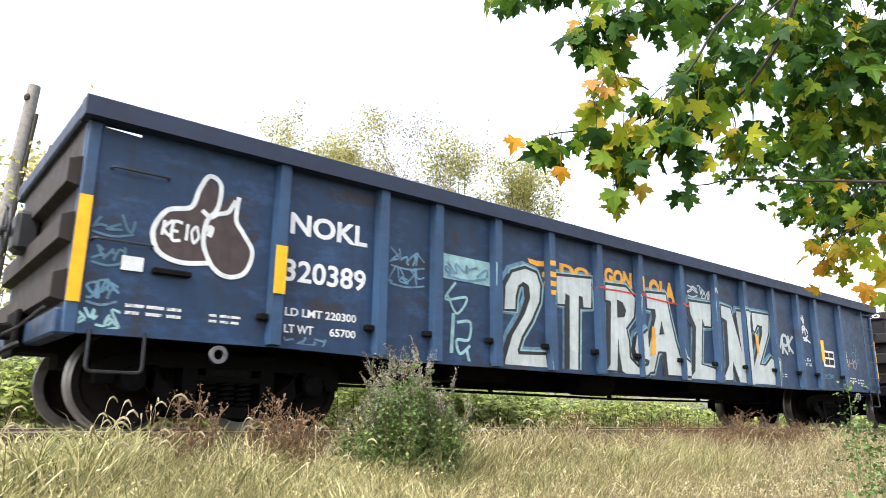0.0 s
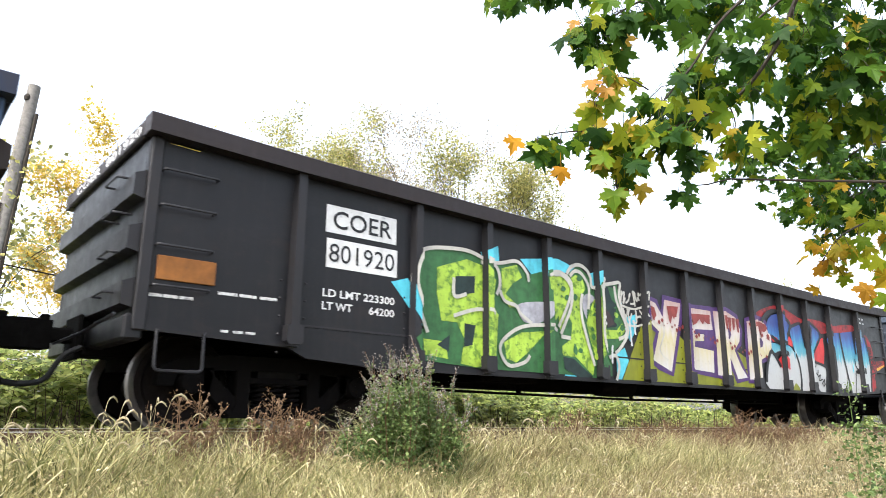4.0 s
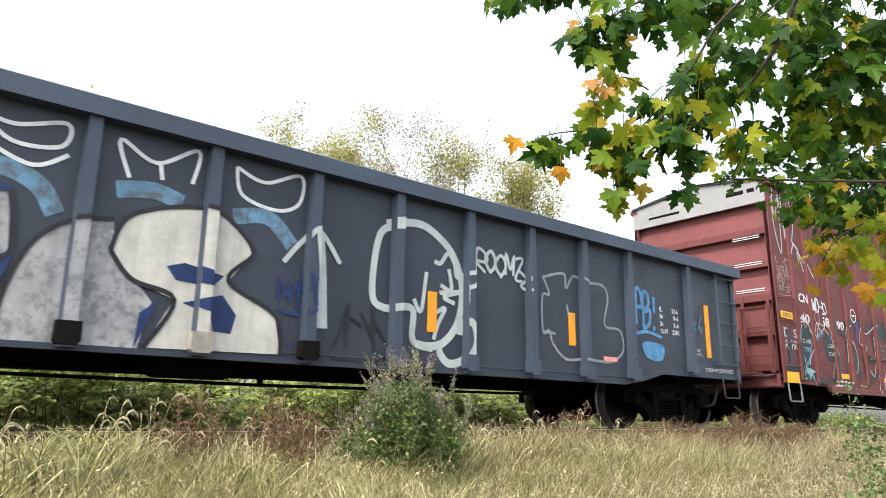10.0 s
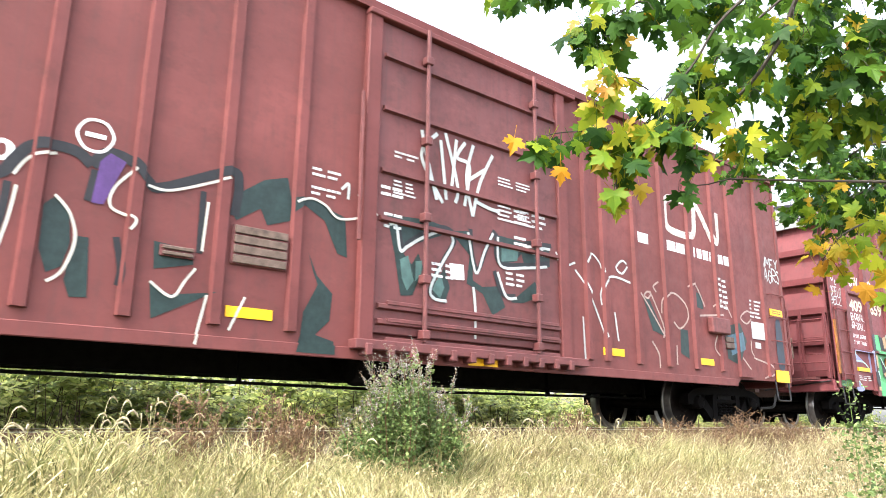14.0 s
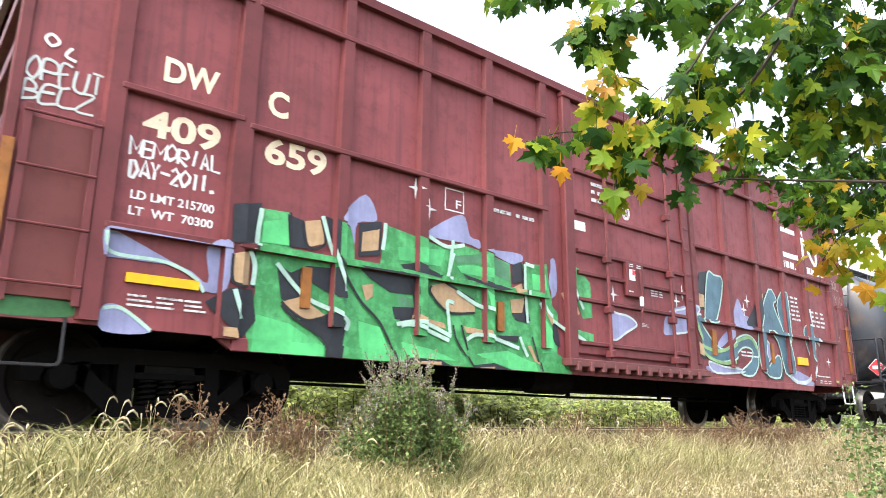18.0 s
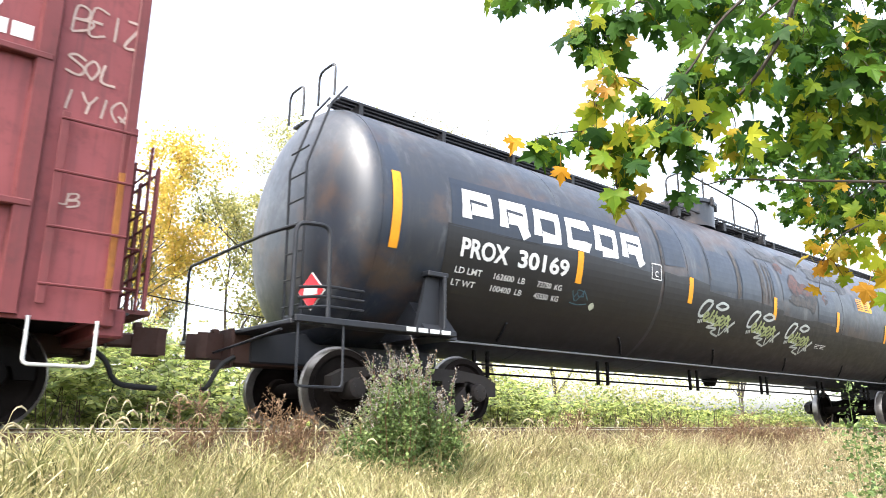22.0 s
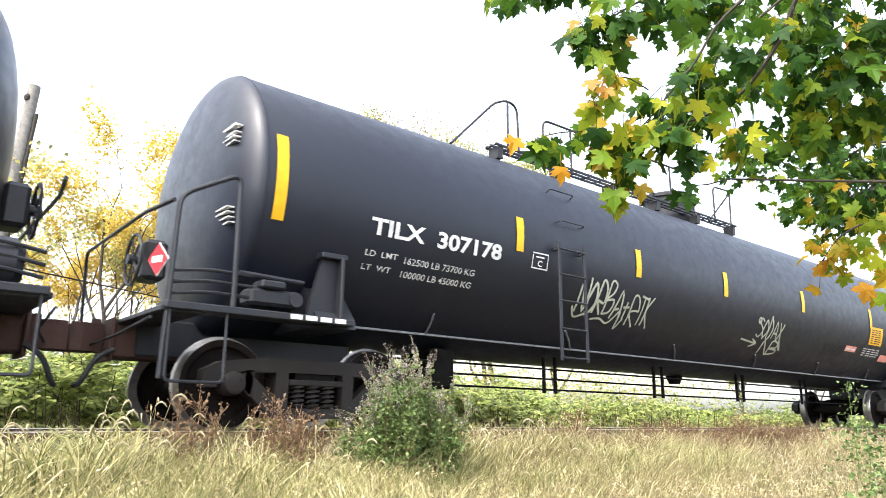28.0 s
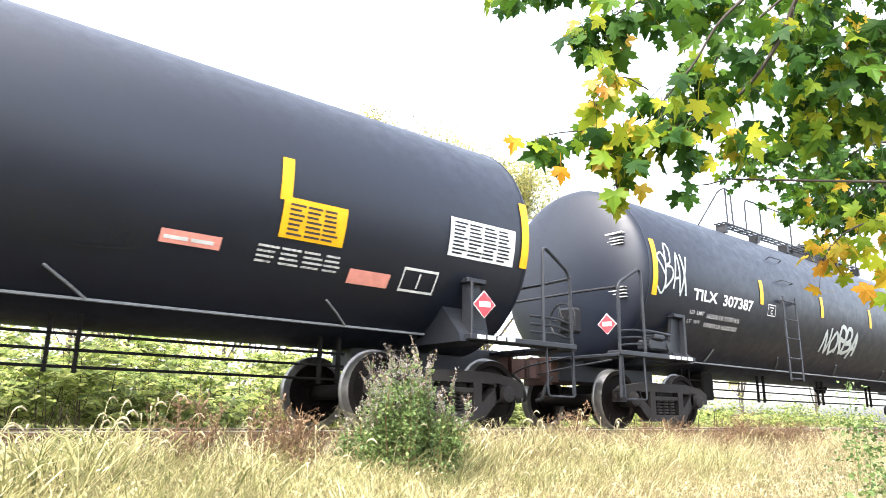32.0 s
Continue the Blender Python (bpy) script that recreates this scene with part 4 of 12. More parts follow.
def build_ground():
    xs = [-400, -120, -40] + [-12 + i * 0.6 for i in range(90)] + [46, 60, 90, 150, 300, 600]
    ys = [-400, -100, -30, -12, -6, -3, -1.5, 0, 0.75, 1.5, 2.2, 3.0, 3.5, 4.0, 4.6, 5.0, 5.4, 5.65, 5.9, 6.1, 8.9, 9.3, 9.7, 10.2, 12, 14, 20, 40, 100, 250, 600]
    v = [(x, y, ground_z(x, y)) for y in ys for x in xs]
    n = len(xs)
    f = [(j * n + i, j * n + i + 1, (j + 1) * n + i + 1, (j + 1) * n + i) for j in range(len(ys) - 1) for i in range(n - 1)]
    s = Solid()
    s.v, s.f = v, f
    me = mesh_of("ground", s, M["ground"], 60)
    g = tagged(new("ground", me), "dry grassy verge rising to the railway", "ground", kind="structure")
    # stone bed, slightly above the soil
    s = Solid()
    s.prism([(5.55, -0.40), (5.95, -0.16), (6.15, -0.13), (8.85, -0.13), (9.1, -0.2), (9.3, -0.33)], -60, 200, "x")
    bed = tagged(new("ballast", mesh_of("ballast", s, M["ballast"])), "brown stained stone track bed", "track bed", kind="structure")
    r = random.Random(4)
    st = Solid()
    for _ in range(9000):
        x, y = r.uniform(-3, 26), r.choice((r.uniform(5.6, 6.7), r.uniform(5.6, 9.2)))
        z = -0.13 if 6.15 < y < 8.85 else max(-0.42, -0.13 - 0.6 * max(6.15 - y, y - 8.85))
        a = r.uniform(0.018, 0.04)
        vs = [(x + a * r.uniform(0.6, 1.1), y, z), (x, y + a * r.uniform(0.6, 1.1), z), (x - a * r.uniform(0.6, 1.1), y, z), (x, y - a * r.uniform(0.6, 1.1), z), (x + a * r.uniform(-0.3, 0.3), y + a * r.uniform(-0.3, 0.3), z + a * r.uniform(0.5, 1.1))]
        st.add(vs, [(0, 1, 4), (1, 2, 4), (2, 3, 4), (3, 0, 4)])
    tagged(part("ballast_stones", st, M["ballast"], bed, fix=False), kind="stuff")
    # ties and rails
    tie = mesh_of("tie", Solid().box(-0.11, 0.11, -1.3, 1.3, -0.25, -0.1, 0.015), M["tie"])
    tr = thing("railway_track", "single railway track with rusty rails on wooden ties", "track", kind="structure")
    for i in range(110):
        part("tie", tie, None, tr, at=(-8 + i * 0.52, TRACK_Y, 0))
    for k in (-1, 1):
        y = TRACK_Y + k * 0.755
        s = Solid()
        s.prism([(y - 0.07, -0.10), (y + 0.07, -0.10), (y + 0.07, -0.085), (y + 0.012, -0.07), (y + 0.012, -0.045), (y + 0.036, -0.035), (y + 0.036, -0.006), (y - 0.036, -0.006), (y - 0.036, -0.035), (y - 0.012, -0.045), (y - 0.012, -0.07), (y - 0.07, -0.085)], -60, 200, "x")
        w = part("rail", s, M["railweb"], tr)
        part("rail_head", Solid().prism([(y - 0.034, -0.006), (y + 0.034, -0.006), (y + 0.028, 0.0), (y - 0.028, 0.0)], -60, 200, "x"), M["railhead"], w)


build_ground()

# ---------- gondolas ----------
def gondola(car, L, ribs, sill, paint, rib_paint, rail_paint, zt=2.69, end="ribs", pocket=True, xt=1.55, truck_mat="truck_shaded", rib_w=0.14, end_paint=None, sag=0.0, feet=None):
    """Open steel gondola. ribs: the x of each side post; sill: (x, z) along the lower edge of the side."""
    yo, yr = 1.47, 1.565
    zr = zt - 0.175
    floor_z = 1.02

    def drop(x):
        """How far the tired side sags at x."""
        u = min(1.0, max(0.0, x / L))
        return sag * (4 * u * (1 - u)) ** 0.6
    for sy in (-1, 1):
        s = Solid()
        brow = [(L - 0.44 - (L - 0.88) * i / 12, zr - drop(L - 0.44 - (L - 0.88) * i / 12)) for i in range(13)]
        s.prism([(x, z) for x, z in sill] + [(L, zr), (L - 0.13, zr), (L - 0.14, zr - 0.03), (L - 0.42, zr - 0.045)] + brow + [(0.42, zr - 0.045), (0.14, zr - 0.03), (0.13, zr), (0, zr)], sy * yo, sy * (yo - 0.035))
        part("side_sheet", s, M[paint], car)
        s = Solid()
        prof = [(sy * (yr + 0.045), zr), (sy * (yr + 0.045), zt - 0.012), (sy * (yr + 0.03), zt), (sy * (yo - 0.06), zt), (sy * (yo - 0.06), zr)]
        xs = [-0.06] + [L * i / 12 for i in range(1, 12)] + [L + 0.06]
        s.add([(x, y, z - drop(x)) for x in xs for y, z in prof], [(i * 5 + k, i * 5 + (k + 1) % 5, i * 5 + 5 + (k + 1) % 5, i * 5 + 5 + k) for i in range(12) for k in range(5)] + [(4, 3, 2, 1, 0), (60, 61, 62, 63, 64)])
        part("top_rail", s, M[rail_paint], car)
        s = Solid()
        pts = [(x, z) for x, z in sill]
        s.prism(pts + [(x, z + 0.05) for x, z in pts[::-1]], sy * yo, sy * (yo + 0.02))
        part("sill_angle", s, M[paint], car)
    rib_shape = Solid()
    rib_shape.prism([(-rib_w / 2, 0.0), (-rib_w / 2 + 0.018, yr - yo), (rib_w / 2 - 0.018, yr - yo), (rib_w / 2, 0.0)], 0.0, 1.0, "z")

    def low(x):
        for (xa, za), (xb, zb) in zip(sill, sill[1:]):
            if xa <= x <= xb:
                return za + (zb - za) * (x - xa) / max(1e-6, xb - xa)
        return sill[-1][1]
    near = []
    for x in ribs:
        zb = low(x) + 0.02
        w = rib_w
        for sy in (-1, 1):
            s = Solid()
            a = 0.016
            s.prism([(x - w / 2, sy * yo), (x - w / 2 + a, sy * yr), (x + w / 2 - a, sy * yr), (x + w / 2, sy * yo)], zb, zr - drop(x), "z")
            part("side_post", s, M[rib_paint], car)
            if pocket:
                foot = Solid().prism([(x - w / 2 - 0.025, zb + 0.05), (x - w / 2, zb + 0.02), (x + w / 2, zb + 0.02), (x + w / 2 + 0.025, zb + 0.05), (x + w / 2 + 0.02, zb + 0.2), (x - w / 2 - 0.02, zb + 0.2)], sy * yo, sy * (yr + 0.02))
                part("post_foot", foot, M[(feet or {}).get(x, rib_paint)], car)
        near.append((x - w / 2 + a, x + w / 2 - a, -yr, zb + (0.17 if pocket else 0.0), zr - drop(x)))
    # corner posts
    for x in (0.055, L - 0.055):
        for sy in (-1, 1):
            s = Solid().box(x - 0.055, x + 0.055, sy * (yo - 0.1), sy * (yo + 0.028), low(x) - 0.01, zr, 0.012)
            part("corner_post", s, M[rib_paint], car)
    # ends
    for k, x in ((-1, 0.0), (1, L)):
        s = Solid().box(x, x - k * 0.04, -yo + 0.1, yo - 0.1, 0.85, zr)
        e = part("end_sheet", s, M[end_paint or paint], car)
        s = Solid().box(x + k * 0.06, x - k * 0.1, -yo + 0.06, yo - 0.06, zr, zt, 0.02)
        er = part("end_rail", s, M[rail_paint], car)
        if end == "ribs":
            for z in (1.0, 1.47, 1.94):
                r = Solid().prism([(x - k * 0.02, z), (x + k * 0.1, z + 0.03), (x + k * 0.1, z + 0.22), (x - k * 0.02, z + 0.27)], -yo + 0.02, yo - 0.02, "y")
                part("end_rib", r, M[end_paint or rib_paint], e)
        else:
            s = Solid()
            for y in (-0.75, 0.0, 0.75):
                s.box(x, x + k * 0.04, y - 0.05, y + 0.05, 0.9, zr, 0.01)
            part("end_stiffener", s, M[rib_paint], e)
        s = Solid().box(x + k * 0.06, x - k * 0.1, -yo, yo, 0.74, 0.95, 0.02)
        part("end_sill", s, M[paint], car)
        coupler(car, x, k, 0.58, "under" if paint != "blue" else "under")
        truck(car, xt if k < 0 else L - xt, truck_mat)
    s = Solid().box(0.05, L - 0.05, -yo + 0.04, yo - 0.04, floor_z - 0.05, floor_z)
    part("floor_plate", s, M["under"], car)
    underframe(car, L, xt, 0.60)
    for x in (0.3 * L, 0.62 * L):
        part("equipment_box", Solid().box(x - 0.5, x + 0.5, -0.9, -0.3, 0.6, 0.8, 0.02), M["under"], car)
    return Side(-yo, near, foot=min(z for x, z in sill) + 0.004)


def rivets(car, xs, zs, y, mat, d=0.02):
    """Rows of rivet heads, joined: too many and too small to pick apart."""
    s = Solid()
    for x in xs:
        for z in zs:
            c = d * 0.6
            s.add([(x - d, y, z), (x, y, z - d), (x + d, y, z), (x, y, z + d), (x, y - c, z)], [(0, 1, 4), (1, 2, 4), (2, 3, 4), (3, 0, 4)])
    ob = part("rivet_rows", s, M[mat], car, fix=False)
    return tagged(ob, kind="stuff")


# car one: blue, big silver letters
def blue_gondola():
    car = thing("gondola_car", "blue open gondola wagon with large silver spray lettering", "railway wagon", "cars of the freight train")
    L = 16.25
    ribs = [1.75, 2.92, 3.67, 4.59, 5.55, 6.53, 7.48, 8.55, 9.55, 10.5, 11.53, 12.5, 13.27, 14.42]
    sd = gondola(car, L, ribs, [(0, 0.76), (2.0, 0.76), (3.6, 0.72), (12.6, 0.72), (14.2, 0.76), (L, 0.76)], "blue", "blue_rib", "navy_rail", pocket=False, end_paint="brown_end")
    for x in ribs:
        part("pocket_lug", Solid().box(x - 0.17, x - 0.07, -1.54, -1.47, 1.0, 1.06, 0.01), M["under"], car)
    # reflective strips, plates and grabs
    for n, (x0, x1, z0, z1) in enumerate([(0.0, 0.1, 1.0, 1.87), (L - 0.1, L, 1.02, 1.9)]):
        part("reflector_strip", Solid().box(x0, x1, -1.505, -1.498 - 0.006, z0, z1), M["yellow"], car, "yellow reflective strip")
    part("reflector_strip", Solid().box(1.695, 1.805, -1.58, -1.566, 1.25, 1.71), M["yellow"], car, "yellow reflective strip")
    for x0, x1, z in [(0.22, 0.68, 2.14), (0.14, 0.6, 1.52)]:
        grab(car, (x0, -1.47, z), (x1, -1.47, z), (0, -0.07, 0))
    ladder(car, 15.55, 16.03, -1.47, [1.06, 1.4, 1.78, 2.14, 2.44], 0.82, 2.5, "blue_rib")
    brake_wheel(car, -0.28, 0.2, 1.85, -1)
    stirrup(car, 0.2, 0.62, 0.47, 0.8)
    stirrup(car, L - 0.62, L - 0.2, 0.47, 0.8)
    part("chalk_plate", Solid().box(0.38, 0.55, -1.49, -1.47, 1.3, 1.42), M["sheet"], car)
    part("jack_ring", Solid().lathe([(-0.02, 0.045), (-0.02, 0.078), (0.02, 0.078), (0.02, 0.045), (-0.02, 0.045)], "y", (1.25, -1.5, 0.66), 20), M["ring"], car, smooth=50)
    part("jack_ring", Solid().lathe([(-0.02, 0.045), (-0.02, 0.078), (0.02, 0.078), (0.02, 0.045), (-0.02, 0.045)], "y", (L - 1.25, -1.5, 0.66), 20), M["ring"], car, smooth=50)
    part("spring_shelf", Solid().box(0.62, 0.95, -1.53, -1.47, 1.3, 1.35, 0.01), M["under"], car)
    # stencils
    words(car, sd, "NOKL", 1.87, 2.76, 1.87, 2.09, bold=0.03)
    words(car, sd, "320389", 1.83, 2.76, 1.40, 1.62, bold=0.02)
    words(car, sd, "LD LMT 220300", 1.87, 2.66, 1.07, 1.15)
    words(car, sd, "LT WT", 1.87, 2.18, 0.91, 0.99)
    words(car, sd, "65700", 2.36, 2.66, 0.91, 0.99)
    for i, b in enumerate([(0.45, 0.95, 0.93, 1.05, 2), (1.15, 1.45, 0.93, 1.03, 2), (14.75, 15.1, 0.95, 1.06, 2), (15.15, 15.5, 0.92, 1.04, 2), (11.6, 12.0, 0.92, 1.0, 2)]):
        spray(car, sd, "small_print", bars(*b, seed=i), "white_worn")
    # throw-up with two lobes
    spray(car, sd, "graffiti_throw_up", join2d(blob([(0.62, 1.6), (0.72, 1.88), (0.92, 1.95), (0.98, 2.2), (1.1, 2.2), (1.16, 1.95), (1.2, 2.05), (1.3, 2.12), (1.33, 1.85), (1.47, 1.66), (1.45, 1.45), (1.28, 1.36), (1.08, 1.47), (0.85, 1.43), (0.68, 1.48)])), "sp_brown", 0)
    spray(car, sd, "graffiti_outline", join2d(
        stroke([(1.1, 1.46), (0.85, 1.43), (0.66, 1.5), (0.6, 1.68), (0.7, 1.87), (0.9, 1.94), (0.96, 2.12), (1.04, 2.26), (1.15, 2.2), (1.14, 1.98), (1.05, 1.83), (1.04, 1.62), (1.14, 1.43), (1.28, 1.36), (1.44, 1.42), (1.5, 1.62), (1.4, 1.78), (1.32, 1.9), (1.33, 2.12)], 0.042),
        stroke([(1.0, 1.93), (1.08, 1.88), (1.14, 1.92), (1.24, 1.96), (1.3, 2.08)], 0.04), stroke([(1.04, 1.76), (1.1, 1.78), (1.08, 1.7)], 0.05)), "sp_white", 1)
    spray(car, sd, "graffiti_tag", handwriting("KEIO", 0.68, 1.0, 1.63, 1.78, 0.026, 3), "sp_white", 2)
    # tags
    for i, (a, b, z0, z1, m, n) in enumerate([(0.13, 0.45, 1.6, 1.78, "sp_slate", 3), (0.15, 0.4, 1.35, 1.5, "sp_slate", 3), (0.15, 0.38, 1.03, 1.22, "sp_mist", 3), (0.06, 0.42, 0.82, 0.98, "sp_teal", 4), (3.06, 3.52, 1.75, 1.95, "sp_mist", 4), (3.06, 3.52, 1.55, 1.74, "sp_mist", 4), (15.0, 15.35, 1.3, 1.72, "sp_slate", 3), (14.46, 14.56, 1.22, 1.6, "sp_white", 1), (13.5, 13.95, 1.0, 1.08, "sp_slate", 4), (1.87, 2.3, 0.79, 0.88, "sp_mist", 4), (8.82, 9.1, 2.1, 2.26, "sp_silver", 2), (9.12, 9.56, 2.08, 2.28, "sp_silver", 4)]):
        spray(car, sd, "graffiti_tag", scrawl(40 + i, a, b, z0, z1, 0.02, n), m, 1)
    spray(car, sd, "graffiti_tag", join2d(scrawl(301, 12.6, 12.85, 1.95, 2.2, 0.035, 2), scrawl(302, 12.68, 12.98, 1.75, 1.95, 0.035, 3), scrawl(303, 12.78, 13.05, 1.58, 1.74, 0.035, 2)), "sp_white", 1)
    spray(car, sd, "graffiti_tag", handwriting("MRK", 11.64, 12.36, 1.36, 1.68, 0.05, 15), "sp_silver", 1)
    spray(car, sd, "graffiti_tag", handwriting("AHO", 14.62, 15.2, 1.22, 1.42, 0.028, 16), "sp_scuff", 1)
    spray(car, sd, "pale_patch", poly([(3.79, 1.98), (4.56, 1.97), (4.55, 1.68), (3.79, 1.69)]), "sp_teal", 0)
    spray(car, sd, "graffiti_tag", scrawl(77, 3.85, 4.45, 1.74, 1.9, 0.03, 4), "sp_mist", 1)
    spray(car, sd, "graffiti_figure", join2d(stroke([(3.98, 1.66), (3.83, 1.45), (4.15, 1.5), (4.0, 1.3), (3.86, 1.5)], 0.03), stroke([(3.95, 1.3), (3.92, 0.85)], 0.05), stroke([(4.0, 1.2), (4.2, 1.22), (4.18, 1.02), (4.0, 1.0), (4.05, 0.85), (4.2, 0.95)], 0.035), stroke([(4.15, 0.9), (4.2, 0.75), (4.28, 0.66)], 0.04)), "sp_teal", 1)
    # gold words behind the big letters
    spray(car, sd, "graffiti_bar", join2d(poly([(5.18, 2.13), (5.35, 2.12), (5.71, 2.15), (5.71, 2.09), (5.35, 2.05), (5.21, 2.07)]), rect(5.44, 5.72, 1.92, 1.99), rect(5.47, 5.63, 1.8, 1.87), rect(5.5, 5.63, 1.69, 1.75)), "sp_orange", 0)
    for txt, a, b, z0, z1 in [("DO", 5.78, 6.4, 1.98, 2.16), ("GON", 6.72, 7.36, 2.0, 2.24), ("D", 7.5, 7.66, 1.98, 2.2), ("OLA", 7.78, 8.46, 1.9, 2.22)]:
        words(car, sd, txt, a, b, z0, z1, "sp_orange", 0.05, 0, "graffiti_word", "gold painted letters")
    # 2 T R A I N Z: silver letters, black edge, pale blue glow
    glyphs = [("2", [(4.75, 1.43), (4.77, 1.72), (4.89, 1.9), (5.12, 1.98), (5.32, 1.95), (5.39, 1.8), (5.36, 1.59), (5.21, 1.34), (5.04, 1.13), (4.96, 0.95), (4.98, 0.9), (5.46, 0.92), (5.49, 0.74), (4.74, 0.72), (4.76, 0.84), (4.88, 1.13), (5.1, 1.41), (5.2, 1.62), (5.18, 1.77), (5.08, 1.81), (4.99, 1.75), (4.94, 1.61), (4.93, 1.45)])]
    glyphs += [("T", [(5.71, 1.97), (6.42, 2.02), (6.39, 1.62), (6.23, 1.61), (6.22, 1.75), (6.14, 1.76), (6.07, 0.72), (5.91, 0.72), (5.95, 1.73), (5.87, 1.76), (5.85, 1.61), (5.69, 1.6)])]
    glyphs += [("R", [(6.73, 1.98), (7.2, 2.0), (7.4, 1.87), (7.35, 1.59), (7.15, 1.41), (7.2, 1.21), (7.2, 0.99), (7.39, 0.87), (7.59, 0.92), (7.62, 0.86), (7.46, 0.76), (7.2, 0.73), (7.02, 0.8), (6.97, 1.06), (6.96, 1.28), (6.9, 0.8), (6.68, 0.8), (6.76, 0.88), (6.83, 1.76), (6.71, 1.77)]), ("drop", [(7.4, 1.32), (7.52, 1.39), (7.65, 1.34), (7.66, 1.11), (7.55, 0.97), (7.39, 1.0), (7.34, 1.13)])]
    glyphs += [("A", [(7.69, 1.98), (8.19, 2.01), (8.27, 1.67), (8.38, 1.3), (8.49, 1.04), (8.76, 0.91), (8.72, 0.8), (8.13, 0.8), (8.11, 1.14), (7.9, 1.13), (7.76, 0.83), (7.43, 0.8), (7.65, 1.11), (7.9, 1.64), (7.89, 1.76), (7.69, 1.75)])]
    glyphs += [("I", [(8.83, 1.98), (9.47, 2.0), (9.43, 1.63), (9.24, 1.63), (9.18, 1.74), (9.06, 1.0), (9.47, 0.95), (9.44, 0.75), (8.67, 0.74), (8.87, 0.89), (8.98, 1.59), (8.85, 1.78)])]
    glyphs += [("N", [(9.79, 2.02), (10.09, 2.0), (10.36, 1.28), (10.28, 1.9), (10.29, 1.97), (10.78, 2.0), (10.73, 1.75), (10.54, 1.03), (10.77, 0.77), (10.38, 0.73), (10.23, 0.75), (10.04, 1.11), (9.98, 0.8), (9.69, 0.79), (9.91, 1.05), (9.95, 1.78), (9.78, 1.82)])]
    glyphs += [("Z", [(10.82, 2.0), (11.43, 2.01), (11.37, 1.69), (10.94, 1.1), (11.16, 1.09), (11.39, 1.24), (11.53, 1.19), (11.44, 0.74), (10.6, 0.77), (10.65, 0.93), (11.13, 1.64), (11.15, 1.79), (10.98, 1.8), (10.86, 1.67), (10.82, 1.7)])]
    for ch, g in glyphs:
        spray(car, sd, "graffiti_halo", stroke([(a - 0.03, b) for a, b in g], 0.2, 1, True, False), "sp_mist", 0)
        spray(car, sd, "graffiti_halo", stroke([(a + 0.01, b) for a, b in g], 0.13, 1, True, False), "sp_teal", 1)
        spray(car, sd, "graffiti_shadow", poly([(a - 0.1, b - 0.03) for a, b in g]), "sp_black", 2)
        spray(car, sd, "graffiti_shadow", stroke(g, 0.085, 1, True, False), "sp_black", 2)
        spray(car, sd, "graffiti_letter", poly(g), "sp_silver", 3, "silver block letter with black edge")
    for g in ([(6.97, 1.8), (7.1, 1.77), (7.17, 1.66), (7.12, 1.56), (6.95, 1.54)], [(7.95, 1.38), (8.03, 1.6), (8.09, 1.4)]):
        spray(car, sd, "graffiti_hole", poly(g), "sp_black", 4)
    for g in ([(7.78, 1.5), (7.86, 1.46), (7.84, 1.07), (7.7, 1.05)], [(10.86, 1.66), (10.98, 1.6), (10.95, 1.2), (10.88, 1.35)]):
        spray(car, sd, "graffiti_flash", poly(g), "sp_orange", 4)
    spray(car, sd, "graffiti_bar", stroke([(6.41, 1.9), (7.0, 1.93), (7.53, 1.92), (8.2, 1.9), (8.82, 1.9)], 0.025), "sp_red", 4)
    # framed card and data stencils on the trailing panels
    part("reflector_strip", Solid().box(13.3, 13.41, -1.58, -1.567, 1.3, 1.7), M["yellow"], car, "yellow reflective strip")
    fr = part("card_frame", Solid().box(13.58, 14.06, -1.485, -1.47, 1.21, 1.53), M["sheet"], car, "rusty white card frame")
    for a, b, z0, z1 in [(13.62, 13.8, 1.4, 1.49), (13.84, 14.02, 1.4, 1.49), (13.62, 13.8, 1.25, 1.36), (13.84, 14.02, 1.25, 1.36)]:
        part("card", Solid().box(a, b, -1.49, -1.484, z0, z1), M["brown_end"], fr)
    words(car, sd, "IL  52-6", 12.72, 13.0, 1.27, 1.33)
    words(car, sd, "CU FT 2281", 12.64, 13.04, 1.18, 1.24)
    return car


